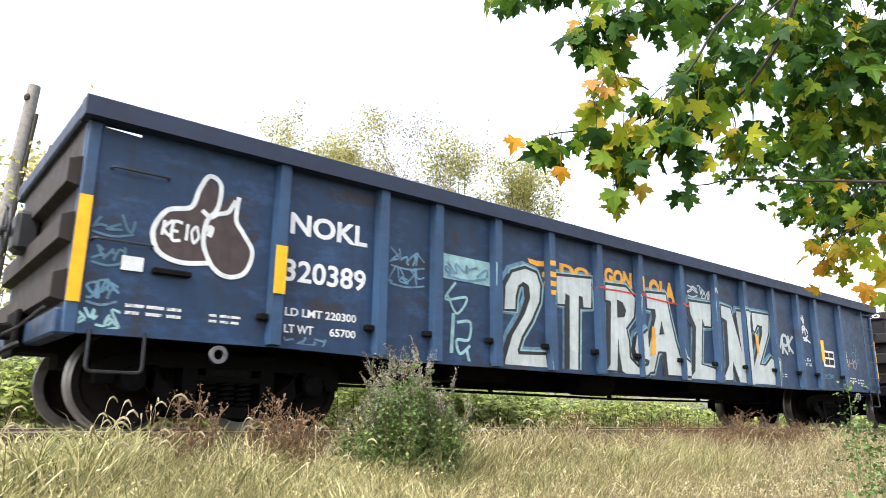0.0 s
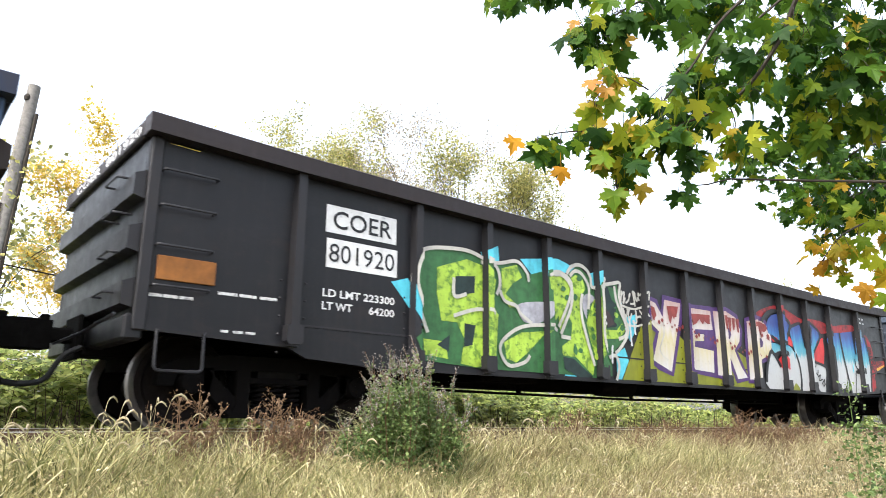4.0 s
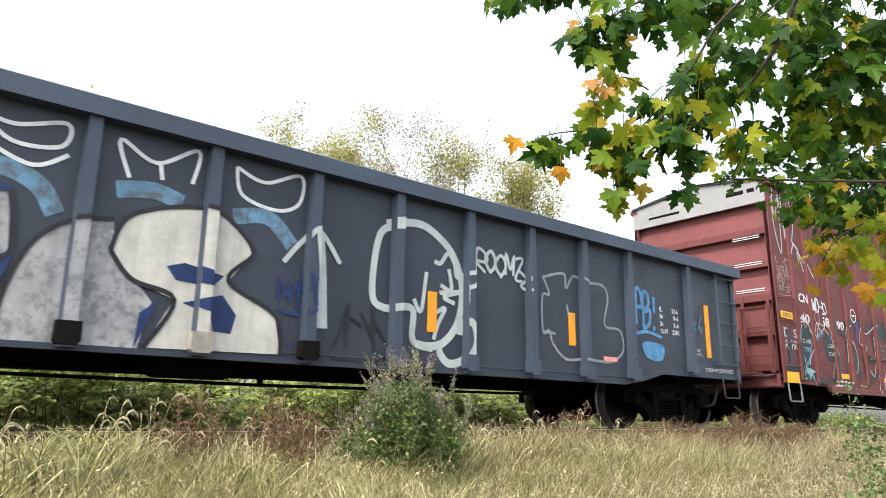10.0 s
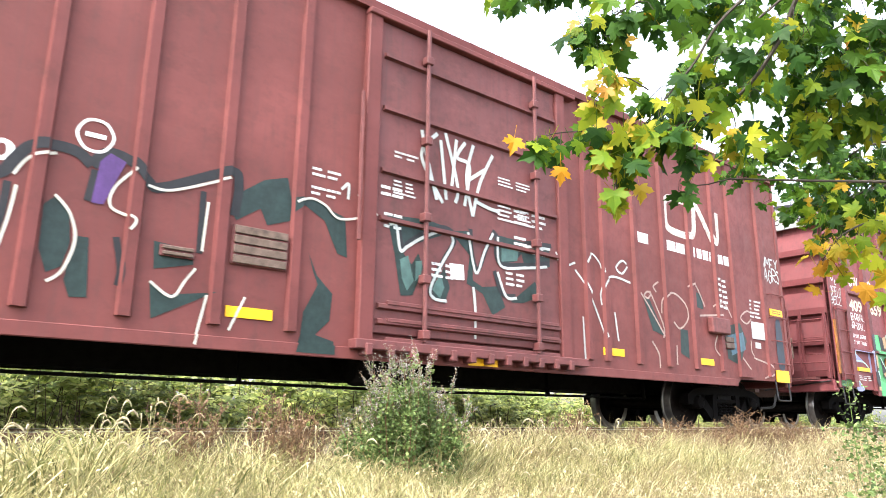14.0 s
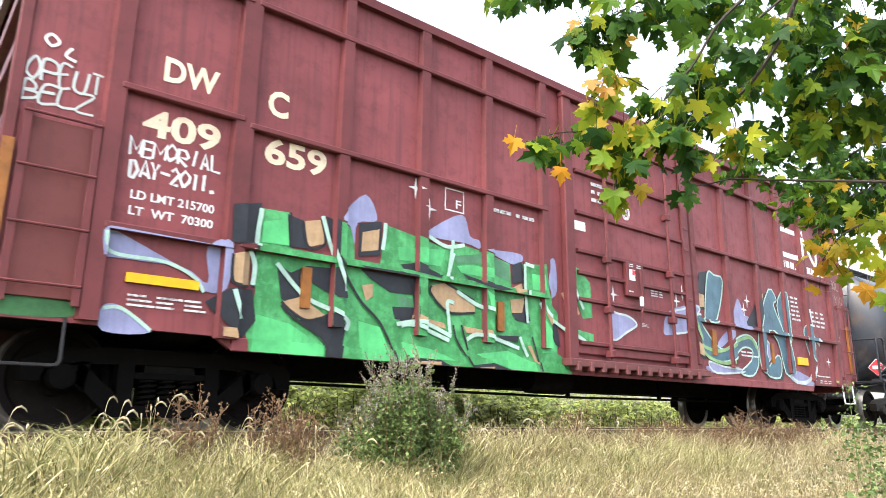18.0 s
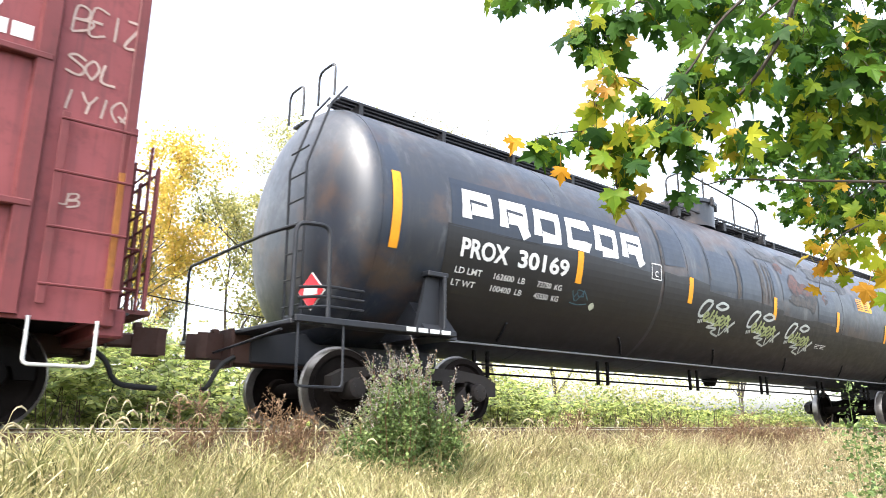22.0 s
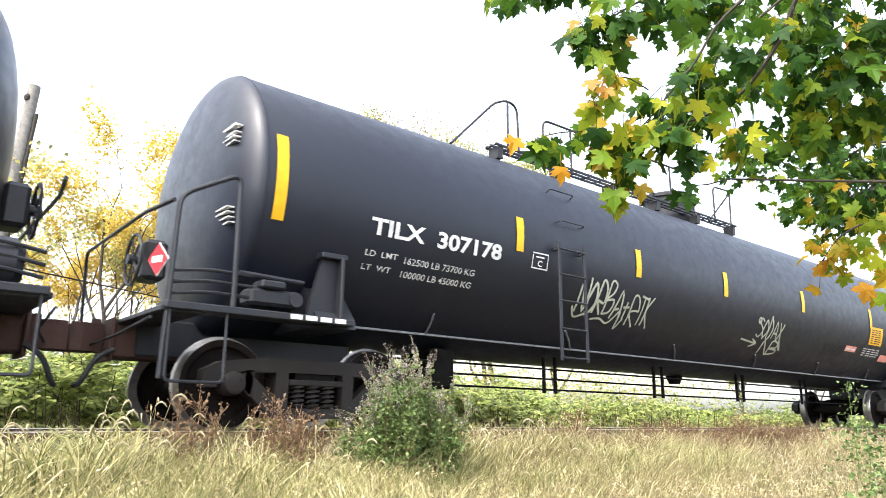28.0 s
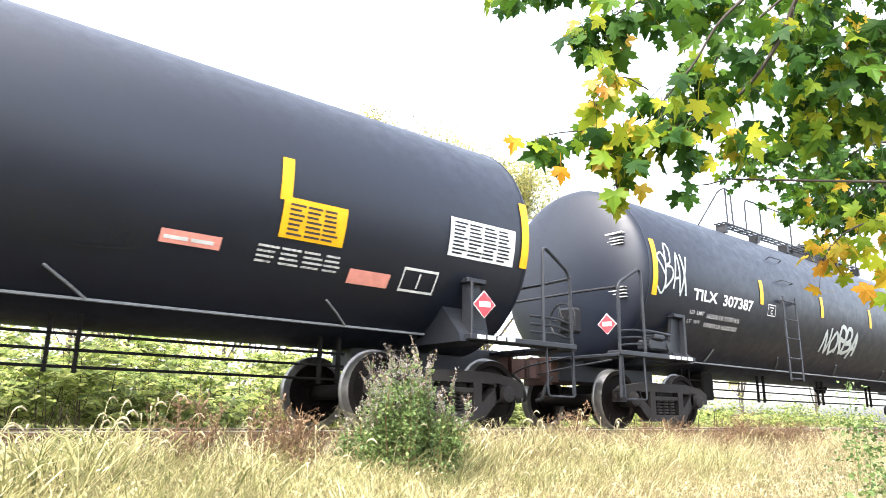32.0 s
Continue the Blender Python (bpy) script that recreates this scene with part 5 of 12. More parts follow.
def black_gondola():
    car = thing("gondola_car", "black riveted gondola wagon covered in colourful graffiti", "railway wagon", "cars of the freight train")
    L = 16.37
    ribs = [1.43, 2.88, 3.94, 4.99, 6.03, 7.1, 8.17, 9.24, 10.28, 11.33, 12.37, 13.42, 14.82]
    sd = gondola(car, L, ribs, [(0, 0.83), (1.4, 0.77), (1.6, 0.68), (2.6, 0.62), (14.0, 0.66), (15.0, 0.72), (L, 0.8)], "black", "black_rib", "brown_rail", pocket=True, rib_w=0.12, sag=0.085)
    rivets(car, [x + k for x in ribs for k in (-0.13, 0.13)], [0.72 + 0.17 * i for i in range(5)], -1.475, "black_rib", 0.016)
    part("belt_seam", Solid().box(1.5, 14.9, -1.478, -1.47, 0.98, 1.0), M["black_rib"], car)
    part("reflector_plate", Solid().box(0.15, 0.66, -1.49, -1.47, 1.26, 1.47, 0.005), M["amber_dull"], car, "aged orange reflector plate")
    words(car, sd, "COER", 1.83, 2.56, 2.01, 2.2, "sp_black", 0.01, 1)
    spray(car, sd, "number_patch", rect(1.75, 2.62, 1.96, 2.25), "white", 0)
    words(car, sd, "801920", 1.8, 2.6, 1.66, 1.85, "sp_black", 0.0, 1)
    spray(car, sd, "number_patch", rect(1.77, 2.64, 1.6, 1.9), "white", 0)
    words(car, sd, "LD LMT 223300", 1.75, 2.62, 1.3, 1.38)
    words(car, sd, "LT WT", 1.75, 2.1, 1.17, 1.25)
    words(car, sd, "64200", 2.3, 2.62, 1.17, 1.25)
    for i, b in enumerate([(0.7, 1.3, 1.18, 1.24, 1), (0.75, 1.1, 0.85, 0.9, 1), (14.95, 15.4, 2.22, 2.4, 2), (0.1, 0.5, 1.1, 1.16, 1)]):
        spray(car, sd, "small_print", bars(*b, seed=20 + i), "white_worn")
    mk = text2d("COER  801920", 0.02)
    part("end_marking", Solid().add([(-0.068, -1.35 + a * 2.4, 2.55 + b * 0.09) for a, b in [(1 - q[0], q[1]) for q in mk[0]]], mk[1]), M["white"], car, fix=False)
    for z in (1.2, 1.55, 1.9, 2.22):
        grab(car, (0.12, -1.47, z), (0.6, -1.47, z), (0, -0.08, 0))
        grab(car, (L - 0.62, -1.47, z), (L - 0.14, -1.47, z), (0, -0.08, 0))
        grab(car, (-0.02, -1.2, z - 0.05), (-0.02, -0.8, z - 0.05), (-0.16, 0, 0))
    stirrup(car, 0.2, 0.6, 0.5, 0.84)
    stirrup(car, L - 0.6, L - 0.2, 0.5, 0.84)
    # green piece: lime letters with cream edges over a dark green ground
    for g in ([(2.57, 1.55), (2.79, 1.62), (2.97, 1.34), (3.09, 1.06), (2.93, 1.16), (2.73, 1.39)], [(3.86, 2.08), (4.15, 2.20), (4.17, 1.99), (3.92, 1.94)], [(4.53, 2.10), (5.24, 2.21), (5.68, 2.11), (4.79, 1.88)],):
        spray(car, sd, "graffiti_halo", poly(g), "sp_cyan", 0)
    for g in ([(5.86, 2.09), (6.09, 2.16), (6.13, 1.99), (5.92, 1.91)], [(6.40, 1.03), (6.60, 1.13), (6.68, 0.95), (6.50, 0.68), (6.40, 0.66)], [(6.60, 1.55), (6.93, 1.64), (6.89, 1.41), (6.74, 1.22), (6.64, 1.37)], [(5.31, 0.74), (5.48, 0.71), (5.62, 0.65), (5.32, 0.63)], [(6.48, 1.95), (6.59, 1.76), (6.53, 1.68), (6.47, 1.85)],):
        spray(car, sd, "graffiti_halo", poly(g), "sp_cyan", 0)
    for g in ([(2.88, 1.87), (3.05, 2.00), (3.65, 2.07), (3.95, 1.97), (4.46, 2.05), (4.67, 1.91), (5.08, 2.04), (5.47, 1.96), (5.61, 1.50), (5.81, 0.70), (4.95, 0.70), (3.86, 0.70), (2.97, 0.75), (2.85, 0.97), (3.01, 1.09), (2.87, 1.52)],):
        spray(car, sd, "graffiti_ground", poly(g), "sp_darkgreen", 1)
    for g in ([(5.40, 2.00), (5.63, 2.18), (5.87, 2.05), (5.93, 1.84), (6.03, 1.99), (6.48, 2.03), (6.52, 1.82), (6.64, 1.44), (6.58, 1.23), (6.30, 1.02), (6.29, 0.72), (5.87, 0.68), (5.47, 0.81), (5.29, 0.89), (5.24, 1.23), (5.37, 1.39)],):
        spray(car, sd, "graffiti_ground", poly(g), "sp_darkgreen", 1)
    for g in ([(3.19, 1.80), (3.64, 1.96), (3.91, 1.91), (4.11, 1.77), (4.04, 1.46), (4.14, 1.35), (4.09, 0.74), (3.78, 0.71), (3.55, 0.74), (3.60, 1.02), (3.49, 1.20), (3.26, 1.20), (3.19, 1.51)], [(3.01, 0.98), (3.33, 0.97), (3.36, 0.78), (3.03, 0.81)], [(4.20, 1.93), (4.46, 2.01), (4.55, 1.86), (4.38, 1.76), (4.26, 1.62), (4.50, 1.48), (4.32, 1.46), (4.20, 1.62)], [(4.23, 1.03), (4.52, 1.17), (5.00, 1.23), (4.85, 1.11), (4.63, 0.93), (4.43, 0.80), (4.27, 0.84)], [(4.96, 1.91), (5.22, 2.01), (5.41, 1.91), (5.32, 1.59), (5.16, 1.38), (5.13, 1.73), (4.98, 1.76)],):
        spray(car, sd, "graffiti_letter", poly(g), "sp_lime", 2)
    for g in ([(5.15, 1.92), (5.31, 1.97), (5.44, 1.90), (5.47, 1.76), (5.41, 1.56), (5.32, 1.38), (5.24, 1.26)], [(5.49, 1.98), (5.59, 2.04), (5.73, 1.99), (5.78, 1.87), (5.67, 1.74), (5.66, 1.55), (5.72, 1.30), (5.81, 1.05), (5.91, 0.85), (5.87, 0.71), (5.69, 0.83), (5.54, 0.93), (5.28, 0.94), (5.27, 1.06), (5.45, 1.16), (5.48, 1.37), (5.43, 1.44), (5.50, 1.64), (5.53, 1.80)], [(5.96, 1.75), (6.03, 1.79), (6.01, 1.43), (6.02, 1.16), (6.06, 0.99), (5.95, 0.94), (5.83, 1.21), (5.78, 1.40), (5.84, 1.56)], [(6.04, 1.39), (6.18, 1.42), (6.20, 1.35), (6.43, 1.36), (6.55, 1.47), (6.61, 1.36), (6.47, 1.25), (6.20, 1.22), (6.05, 1.28)],):
        spray(car, sd, "graffiti_letter", poly(g), "sp_lime", 2)
    for g in ([(3.46, 1.73), (3.76, 1.77), (3.75, 1.57), (3.44, 1.50)], [(3.60, 1.20), (3.77, 1.19), (3.72, 0.96), (3.59, 0.93)], [(3.20, 0.93), (3.38, 1.05), (3.37, 0.86)],):
        spray(car, sd, "graffiti_hole", poly(g), "sp_bottle", 3)
    for g in ([(5.28, 0.92), (5.49, 0.91), (5.69, 0.79), (5.87, 0.69), (5.62, 0.67), (5.30, 0.77)], [(6.17, 1.94), (6.39, 1.99), (6.43, 1.73), (6.43, 1.41), (6.19, 1.37), (6.08, 1.63), (6.18, 1.75)],):
        spray(car, sd, "graffiti_block", poly(g), "sp_bottle", 3)
    for g in ([(6.11, 1.65), (6.26, 1.60), (6.38, 1.44), (6.23, 1.39), (6.16, 1.56)],):
        spray(car, sd, "graffiti_block", poly(g), "sp_brown", 4)
    for g in ([(5.99, 0.94), (6.18, 0.98), (6.25, 0.80), (6.14, 0.71), (5.98, 0.77)], [(6.26, 1.95), (6.39, 1.96), (6.42, 1.73), (6.33, 1.78)],):
        spray(car, sd, "graffiti_block", poly(g), "sp_darkgreen", 4)
    for g in ([(4.49, 1.52), (5.11, 1.59), (4.91, 1.34), (4.57, 1.31)],):
        spray(car, sd, "graffiti_mist", blob(g), "sp_scuff2", 3)
    for g in ([(5.71, 1.73), (5.83, 1.81), (5.96, 1.75), (5.81, 1.62), (5.78, 1.46), (5.71, 1.58)],):
        spray(car, sd, "graffiti_mist", blob(g), "sp_scuff2", 3)
    for g in ([(5.37, 1.82), (5.33, 1.78), (5.27, 1.79), (5.30, 1.85)], [(5.44, 1.71), (5.40, 1.67), (5.34, 1.69), (5.38, 1.74)], [(5.30, 1.71), (5.28, 1.69), (5.26, 1.69), (5.27, 1.72)], [(5.24, 1.86), (5.23, 1.84), (5.20, 1.85), (5.22, 1.87)], [(5.29, 1.87), (5.29, 1.86), (5.27, 1.86), (5.28, 1.88)], [(5.60, 1.74), (5.56, 1.68), (5.50, 1.71), (5.54, 1.77)], [(5.72, 2.01), (5.67, 1.96), (5.59, 1.97), (5.64, 2.04)], [(5.56, 1.04), (5.54, 0.96), (5.48, 1.01), (5.51, 1.11)], [(5.67, 1.03), (5.64, 0.99), (5.58, 1.01), (5.62, 1.06)], [(5.58, 1.60), (5.57, 1.58), (5.55, 1.59), (5.56, 1.61)], [(5.54, 1.54), (5.53, 1.52), (5.52, 1.53), (5.53, 1.54)], [(5.92, 1.33), (5.90, 1.30), (5.85, 1.32), (5.88, 1.36)], [(5.95, 1.23), (5.92, 1.18), (5.86, 1.21), (5.90, 1.27)], [(6.00, 1.66), (5.98, 1.62), (5.93, 1.64), (5.96, 1.69)], [(6.00, 1.10), (5.98, 1.06), (5.95, 1.09), (5.97, 1.13)], [(5.97, 1.54), (5.95, 1.51), (5.91, 1.52), (5.94, 1.56)], [(6.47, 1.51), (6.43, 1.45), (6.37, 1.48), (6.41, 1.55)], [(6.59, 1.41), (6.55, 1.36), (6.49, 1.39), (6.53, 1.45)], [(6.50, 1.33), (6.49, 1.31), (6.46, 1.32), (6.48, 1.34)], [(6.42, 1.68), (6.41, 1.66), (6.38, 1.67), (6.40, 1.69)],):
        spray(car, sd, "graffiti_spot", blob(g), "sp_darkgreen", 4)
    for g in ([(6.46, 1.58), (6.43, 1.53), (6.37, 1.56), (6.40, 1.61)], [(5.65, 1.91), (5.62, 1.87), (5.57, 1.88), (5.60, 1.93)], [(5.55, 1.97), (5.53, 1.95), (5.49, 1.95), (5.51, 1.98)], [(6.00, 0.97), (5.96, 0.92), (5.90, 0.95), (5.94, 1.02)],):
        spray(car, sd, "graffiti_spot", blob(g), "sp_lime", 5)
    for g in ([(3.06, 1.05), (2.94, 1.32), (2.84, 1.60), (2.91, 1.87), (3.07, 2.00), (3.59, 2.06), (3.90, 2.00), (4.11, 1.92), (4.16, 1.73), (4.10, 1.59)], [(3.85, 1.95), (4.17, 1.99), (4.46, 2.05), (4.63, 1.93), (4.66, 1.82)], [(4.16, 1.65), (4.24, 1.53), (4.43, 1.49), (4.51, 1.40), (4.70, 1.30)], [(5.18, 1.25), (5.01, 1.30), (4.53, 1.24), (4.21, 1.06), (4.16, 0.91), (4.30, 0.76), (4.56, 0.81), (4.66, 0.90)], [(3.43, 1.27), (3.79, 1.38), (4.09, 1.37)], [(3.43, 1.71), (3.44, 1.50), (3.62, 1.54)], [(4.96, 1.93), (5.22, 2.03), (5.47, 1.92), (5.42, 1.66), (5.20, 1.30)],):
        spray(car, sd, "graffiti_edge", stroke(g, 0.045), "sp_cream", 5)
    for g in ([(5.14, 1.98), (5.29, 1.99), (5.42, 1.92), (5.49, 1.78), (5.45, 1.57), (5.35, 1.39), (5.24, 1.21)], [(5.39, 2.02), (5.47, 2.12), (5.63, 2.18), (5.79, 2.14), (5.88, 2.03), (5.90, 1.91), (6.08, 1.93)], [(5.45, 2.00), (5.55, 2.08), (5.68, 2.07), (5.80, 1.96), (5.84, 1.84), (5.81, 1.59)], [(5.70, 1.79), (5.66, 1.65), (5.68, 1.44), (5.77, 1.17), (5.90, 0.84)], [(6.21, 2.07), (6.07, 1.99), (6.03, 1.86), (6.04, 1.66), (6.02, 1.33), (6.04, 1.16), (6.11, 1.00)], [(6.20, 1.98), (6.37, 2.02), (6.53, 2.04), (6.50, 1.86), (6.56, 1.66), (6.66, 1.44), (6.65, 1.30), (6.46, 1.10), (6.36, 1.04)], [(6.40, 1.98), (6.43, 1.80), (6.52, 1.63), (6.63, 1.44), (6.61, 1.30), (6.45, 1.24)], [(6.22, 0.97), (6.37, 1.00), (6.43, 0.85), (6.36, 0.67)], [(5.25, 1.18), (5.43, 1.17)],):
        spray(car, sd, "graffiti_edge", stroke(g, 0.05), "sp_cream", 5)
    for g in ([(6.06, 1.50), (6.18, 1.52)], [(6.06, 1.42), (6.19, 1.43)], [(6.28, 0.89), (6.29, 1.10), (6.31, 1.13)], [(6.71, 1.54), (6.74, 1.16)], [(6.81, 1.54), (6.84, 1.33)],):
        spray(car, sd, "graffiti_flash", stroke(g, 0.035), "sp_white", 6)
    # olive ground band and the cream letters
    spray(car, sd, "graffiti_ground", poly([(6.5, 0.64), (10.45, 0.66), (10.3, 1.1), (9.2, 1.45), (8.1, 1.35), (7.4, 1.8), (7.0, 1.45)]), "sp_olive", 0)
    spray(car, sd, "graffiti_tag", join2d(scrawl(5, 6.55, 7.1, 1.75, 1.98, 0.03, 5), scrawl(6, 6.6, 7.1, 1.5, 1.72, 0.03, 5)), "sp_cream", 2)
    g = [(9.02, 1.9), (9.5, 1.92), (9.75, 1.85), (9.86, 1.66), (9.8, 1.45), (9.62, 1.3), (9.78, 1.05), (9.98, 0.86), (9.66, 0.82), (9.44, 1.2), (9.4, 1.2), (9.4, 0.84), (9.03, 0.86), (9.06, 1.4)]
    spray(car, sd, "graffiti_shadow", stroke(g, 0.17, 1, True, False), "sp_purple", 1)
    spray(car, sd, "graffiti_letter", poly(g), "sp_yerp", 2, "cream block letter with purple edge")
    spray(car, sd, "graffiti_hole", poly([(9.38, 1.66), (9.5, 1.66), (9.55, 1.56), (9.48, 1.47), (9.38, 1.47)]), "sp_purple", 3)
    for k in range(46):
        a, b, q = 7.2 + (k * 0.618 % 1) * 3.7, 1.25 + (k * 0.377 % 1) * 0.4, 0.012 + 0.012 * (k % 3)
        spray(car, sd, "graffiti_spot", blob([(a + q, b), (a, b + q), (a - q, b), (a, b - q)], 2), "sp_maroon", 5)
    spray(car, sd, "graffiti_drip", join2d(*[poly([(9.2 + k * 0.13, 1.84), (9.31 + k * 0.13, 1.84), (9.28 + k * 0.13, 1.6 + 0.06 * (k % 2)), (9.23 + k * 0.13, 1.62)]) for k in range(5)]), "sp_maroon", 4)
    # cream letters with purple edge
    for g in ([(7.17, 1.66), (7.28, 1.88), (7.40, 1.85), (7.57, 1.66), (7.64, 1.93), (8.07, 1.92), (8.01, 1.66), (7.85, 1.23), (7.72, 0.85), (7.43, 0.94), (7.26, 1.00), (7.34, 1.17), (7.45, 1.43), (7.21, 1.57)],):
        spray(car, sd, "graffiti_shadow", stroke(g, 0.17, 1, True, False), "sp_purple", 1)
        spray(car, sd, "graffiti_letter", poly(g), "sp_yerp", 2, "cream block letter with purple edge")
    for g in ([(8.23, 1.88), (8.94, 1.89), (8.97, 1.58), (8.45, 1.55), (8.41, 1.47), (8.70, 1.49), (8.68, 1.38), (8.42, 1.36), (8.40, 1.27), (8.95, 1.24), (8.92, 0.89), (8.19, 0.92)],):
        spray(car, sd, "graffiti_shadow", stroke(g, 0.17, 1, True, False), "sp_purple", 1)
        spray(car, sd, "graffiti_letter", poly(g), "sp_yerp", 2, "cream block letter with purple edge")
    for g in ([(10.11, 1.83), (10.38, 1.89), (10.69, 1.88), (10.88, 1.76), (10.95, 1.61), (10.93, 1.42), (10.87, 1.33), (10.76, 1.27), (10.44, 1.17), (10.46, 0.85), (10.05, 0.83), (10.07, 1.15), (10.09, 1.46)],):
        spray(car, sd, "graffiti_shadow", stroke(g, 0.17, 1, True, False), "sp_purple", 1)
        spray(car, sd, "graffiti_letter", poly(g), "sp_yerp", 2, "cream block letter with purple edge")
    for g in ([(10.47, 1.57), (10.57, 1.57), (10.63, 1.51), (10.60, 1.43), (10.48, 1.39)],):
        spray(car, sd, "graffiti_hole", poly(g), "sp_purple", 3)
    for g in ([(8.45, 1.55), (8.97, 1.58), (8.97, 1.30), (8.40, 1.27), (8.42, 1.36), (8.68, 1.38), (8.70, 1.49), (8.41, 1.47)],):
        spray(car, sd, "graffiti_hole", poly(g), "sp_purple", 3)
    for g in ([(7.27, 1.80), (7.36, 1.78), (7.40, 1.67), (7.32, 1.59), (7.27, 1.68)], [(7.68, 1.84), (7.99, 1.86), (7.93, 1.69), (7.88, 1.69), (7.86, 1.64), (7.82, 1.70), (7.76, 1.57), (7.72, 1.62)], [(8.35, 1.79), (8.90, 1.82), (8.89, 1.67), (8.80, 1.67), (8.73, 1.70), (8.67, 1.64), (8.58, 1.72), (8.48, 1.64), (8.38, 1.61)],):
        spray(car, sd, "graffiti_drip", poly(g), "sp_maroon", 4)
    for g in ([(10.16, 1.81), (10.49, 1.87), (10.76, 1.83), (10.82, 1.76), (10.71, 1.69), (10.60, 1.70), (10.57, 1.57), (10.52, 1.69), (10.36, 1.64), (10.29, 1.76), (10.21, 1.73)], [(10.76, 1.64), (10.83, 1.67), (10.88, 1.61), (10.86, 1.55), (10.79, 1.56)],):
        spray(car, sd, "graffiti_drip", poly(g), "sp_maroon", 4)
    for g in ([(7.58, 1.60), (7.56, 1.39), (7.44, 1.15), (7.63, 1.01)],):
        spray(car, sd, "graffiti_edge", stroke(g, 0.03), "sp_cream", 4)
    # red cloud, blue-to-white letters
    for g in ([(10.48, 2.02), (11.15, 2.22), (11.63, 2.21), (12.24, 2.08), (12.83, 2.12), (13.43, 2.07), (13.34, 1.89), (12.92, 1.88), (12.53, 2.08), (12.15, 1.96), (11.73, 1.91), (11.43, 2.08), (11.04, 2.10), (10.75, 1.94)],):
        spray(car, sd, "graffiti_cloud", poly(smooth2d(g, 3, True)), "sp_red_mist", 0)
    for g in ([(13.58, 2.04), (14.65, 2.17), (14.67, 2.02), (13.59, 1.89)], [(15.30, 2.01), (15.53, 1.90), (15.65, 1.66), (15.67, 1.46), (16.39, 1.51), (16.35, 1.40), (15.66, 1.21), (15.59, 0.89), (15.33, 0.76), (15.31, 1.26), (15.30, 1.66)],):
        spray(car, sd, "graffiti_cloud", poly(smooth2d(g, 3, True)), "sp_red_mist", 0)
    spray(car, sd, "graffiti_tag", handwriting("RO", 15.33, 15.56, 1.6, 1.75, 0.022, 41), "sp_black", 2)
    spray(car, sd, "graffiti_tag", join2d(handwriting("2SOC", 15.36, 15.85, 1.38, 1.5, 0.022, 42), stroke([(15.5, 1.33), (15.75, 1.34), (15.95, 1.4), (16.05, 1.44), (15.8, 1.43)], 0.02)), "sp_black", 2)
    spray(car, sd, "graffiti_block", poly([(15.74, 1.3), (16.0, 1.36), (16.22, 1.41), (16.2, 1.37), (15.78, 1.24)]), "sp_orange", 1)
    for g in ([(10.79, 1.80), (10.90, 1.95), (11.04, 2.03), (11.30, 2.09), (11.58, 2.02), (11.73, 1.90), (11.48, 1.56), (11.24, 1.59), (10.96, 1.66), (10.86, 1.69)], [(10.89, 1.52), (11.22, 1.52), (11.48, 1.55), (11.69, 1.49), (11.86, 1.38), (11.95, 1.16), (11.97, 0.92), (11.89, 0.69), (10.77, 0.66), (10.60, 0.79), (10.70, 1.08), (10.90, 1.36), (11.21, 1.11), (11.43, 1.02), (11.52, 1.08), (11.45, 1.26), (11.23, 1.36), (11.02, 1.30)],):
        spray(car, sd, "graffiti_letter", poly(g), "sp_bluefade", 2, "graffiti letter fading from blue to white")
    for g in ([(11.73, 1.84), (12.15, 1.96), (12.29, 1.53), (12.43, 1.99), (12.53, 2.06), (12.95, 1.87), (12.98, 1.72), (12.65, 1.41), (12.55, 1.33), (13.11, 1.19), (13.08, 0.91), (13.02, 0.70), (12.73, 0.69), (12.46, 0.86), (12.29, 0.70), (12.00, 0.69), (11.95, 1.16), (11.84, 1.41), (11.73, 1.69)],):
        spray(car, sd, "graffiti_letter", poly(g), "sp_bluefade", 2)
    for g in ([(13.29, 1.77), (13.59, 1.91), (13.94, 1.95), (14.01, 1.51), (14.13, 0.98), (14.11, 0.73), (14.01, 0.83), (13.53, 0.73), (13.33, 0.69), (13.44, 1.10), (13.53, 1.45)], [(13.98, 1.95), (14.62, 2.03), (14.67, 1.59), (14.78, 1.96), (15.22, 1.94), (15.35, 1.63), (15.37, 1.27), (15.25, 0.75), (14.34, 0.69), (14.22, 0.73), (14.13, 1.05), (14.03, 1.51)],):
        spray(car, sd, "graffiti_letter", poly(g), "sp_bluefade", 2)
    for g in ([(10.93, 1.59), (11.02, 1.65), (11.16, 1.63), (11.22, 1.55), (11.03, 1.54)], [(11.09, 1.20), (11.27, 1.30), (11.40, 1.26), (11.44, 1.07), (11.33, 1.06), (11.19, 1.12)], [(11.50, 1.55), (11.64, 1.71), (11.77, 1.61), (11.76, 1.50)], [(12.55, 1.33), (12.85, 1.70), (13.11, 1.78), (13.12, 1.51), (13.02, 1.22)],):
        spray(car, sd, "graffiti_block", poly(g), "sp_red", 3)
    for g in ([(11.48, 0.72), (11.54, 0.79), (11.65, 0.77), (11.74, 0.84), (11.85, 0.78), (11.89, 0.69), (11.49, 0.68)],):
        spray(car, sd, "graffiti_block", poly(g), "sp_olive", 3)
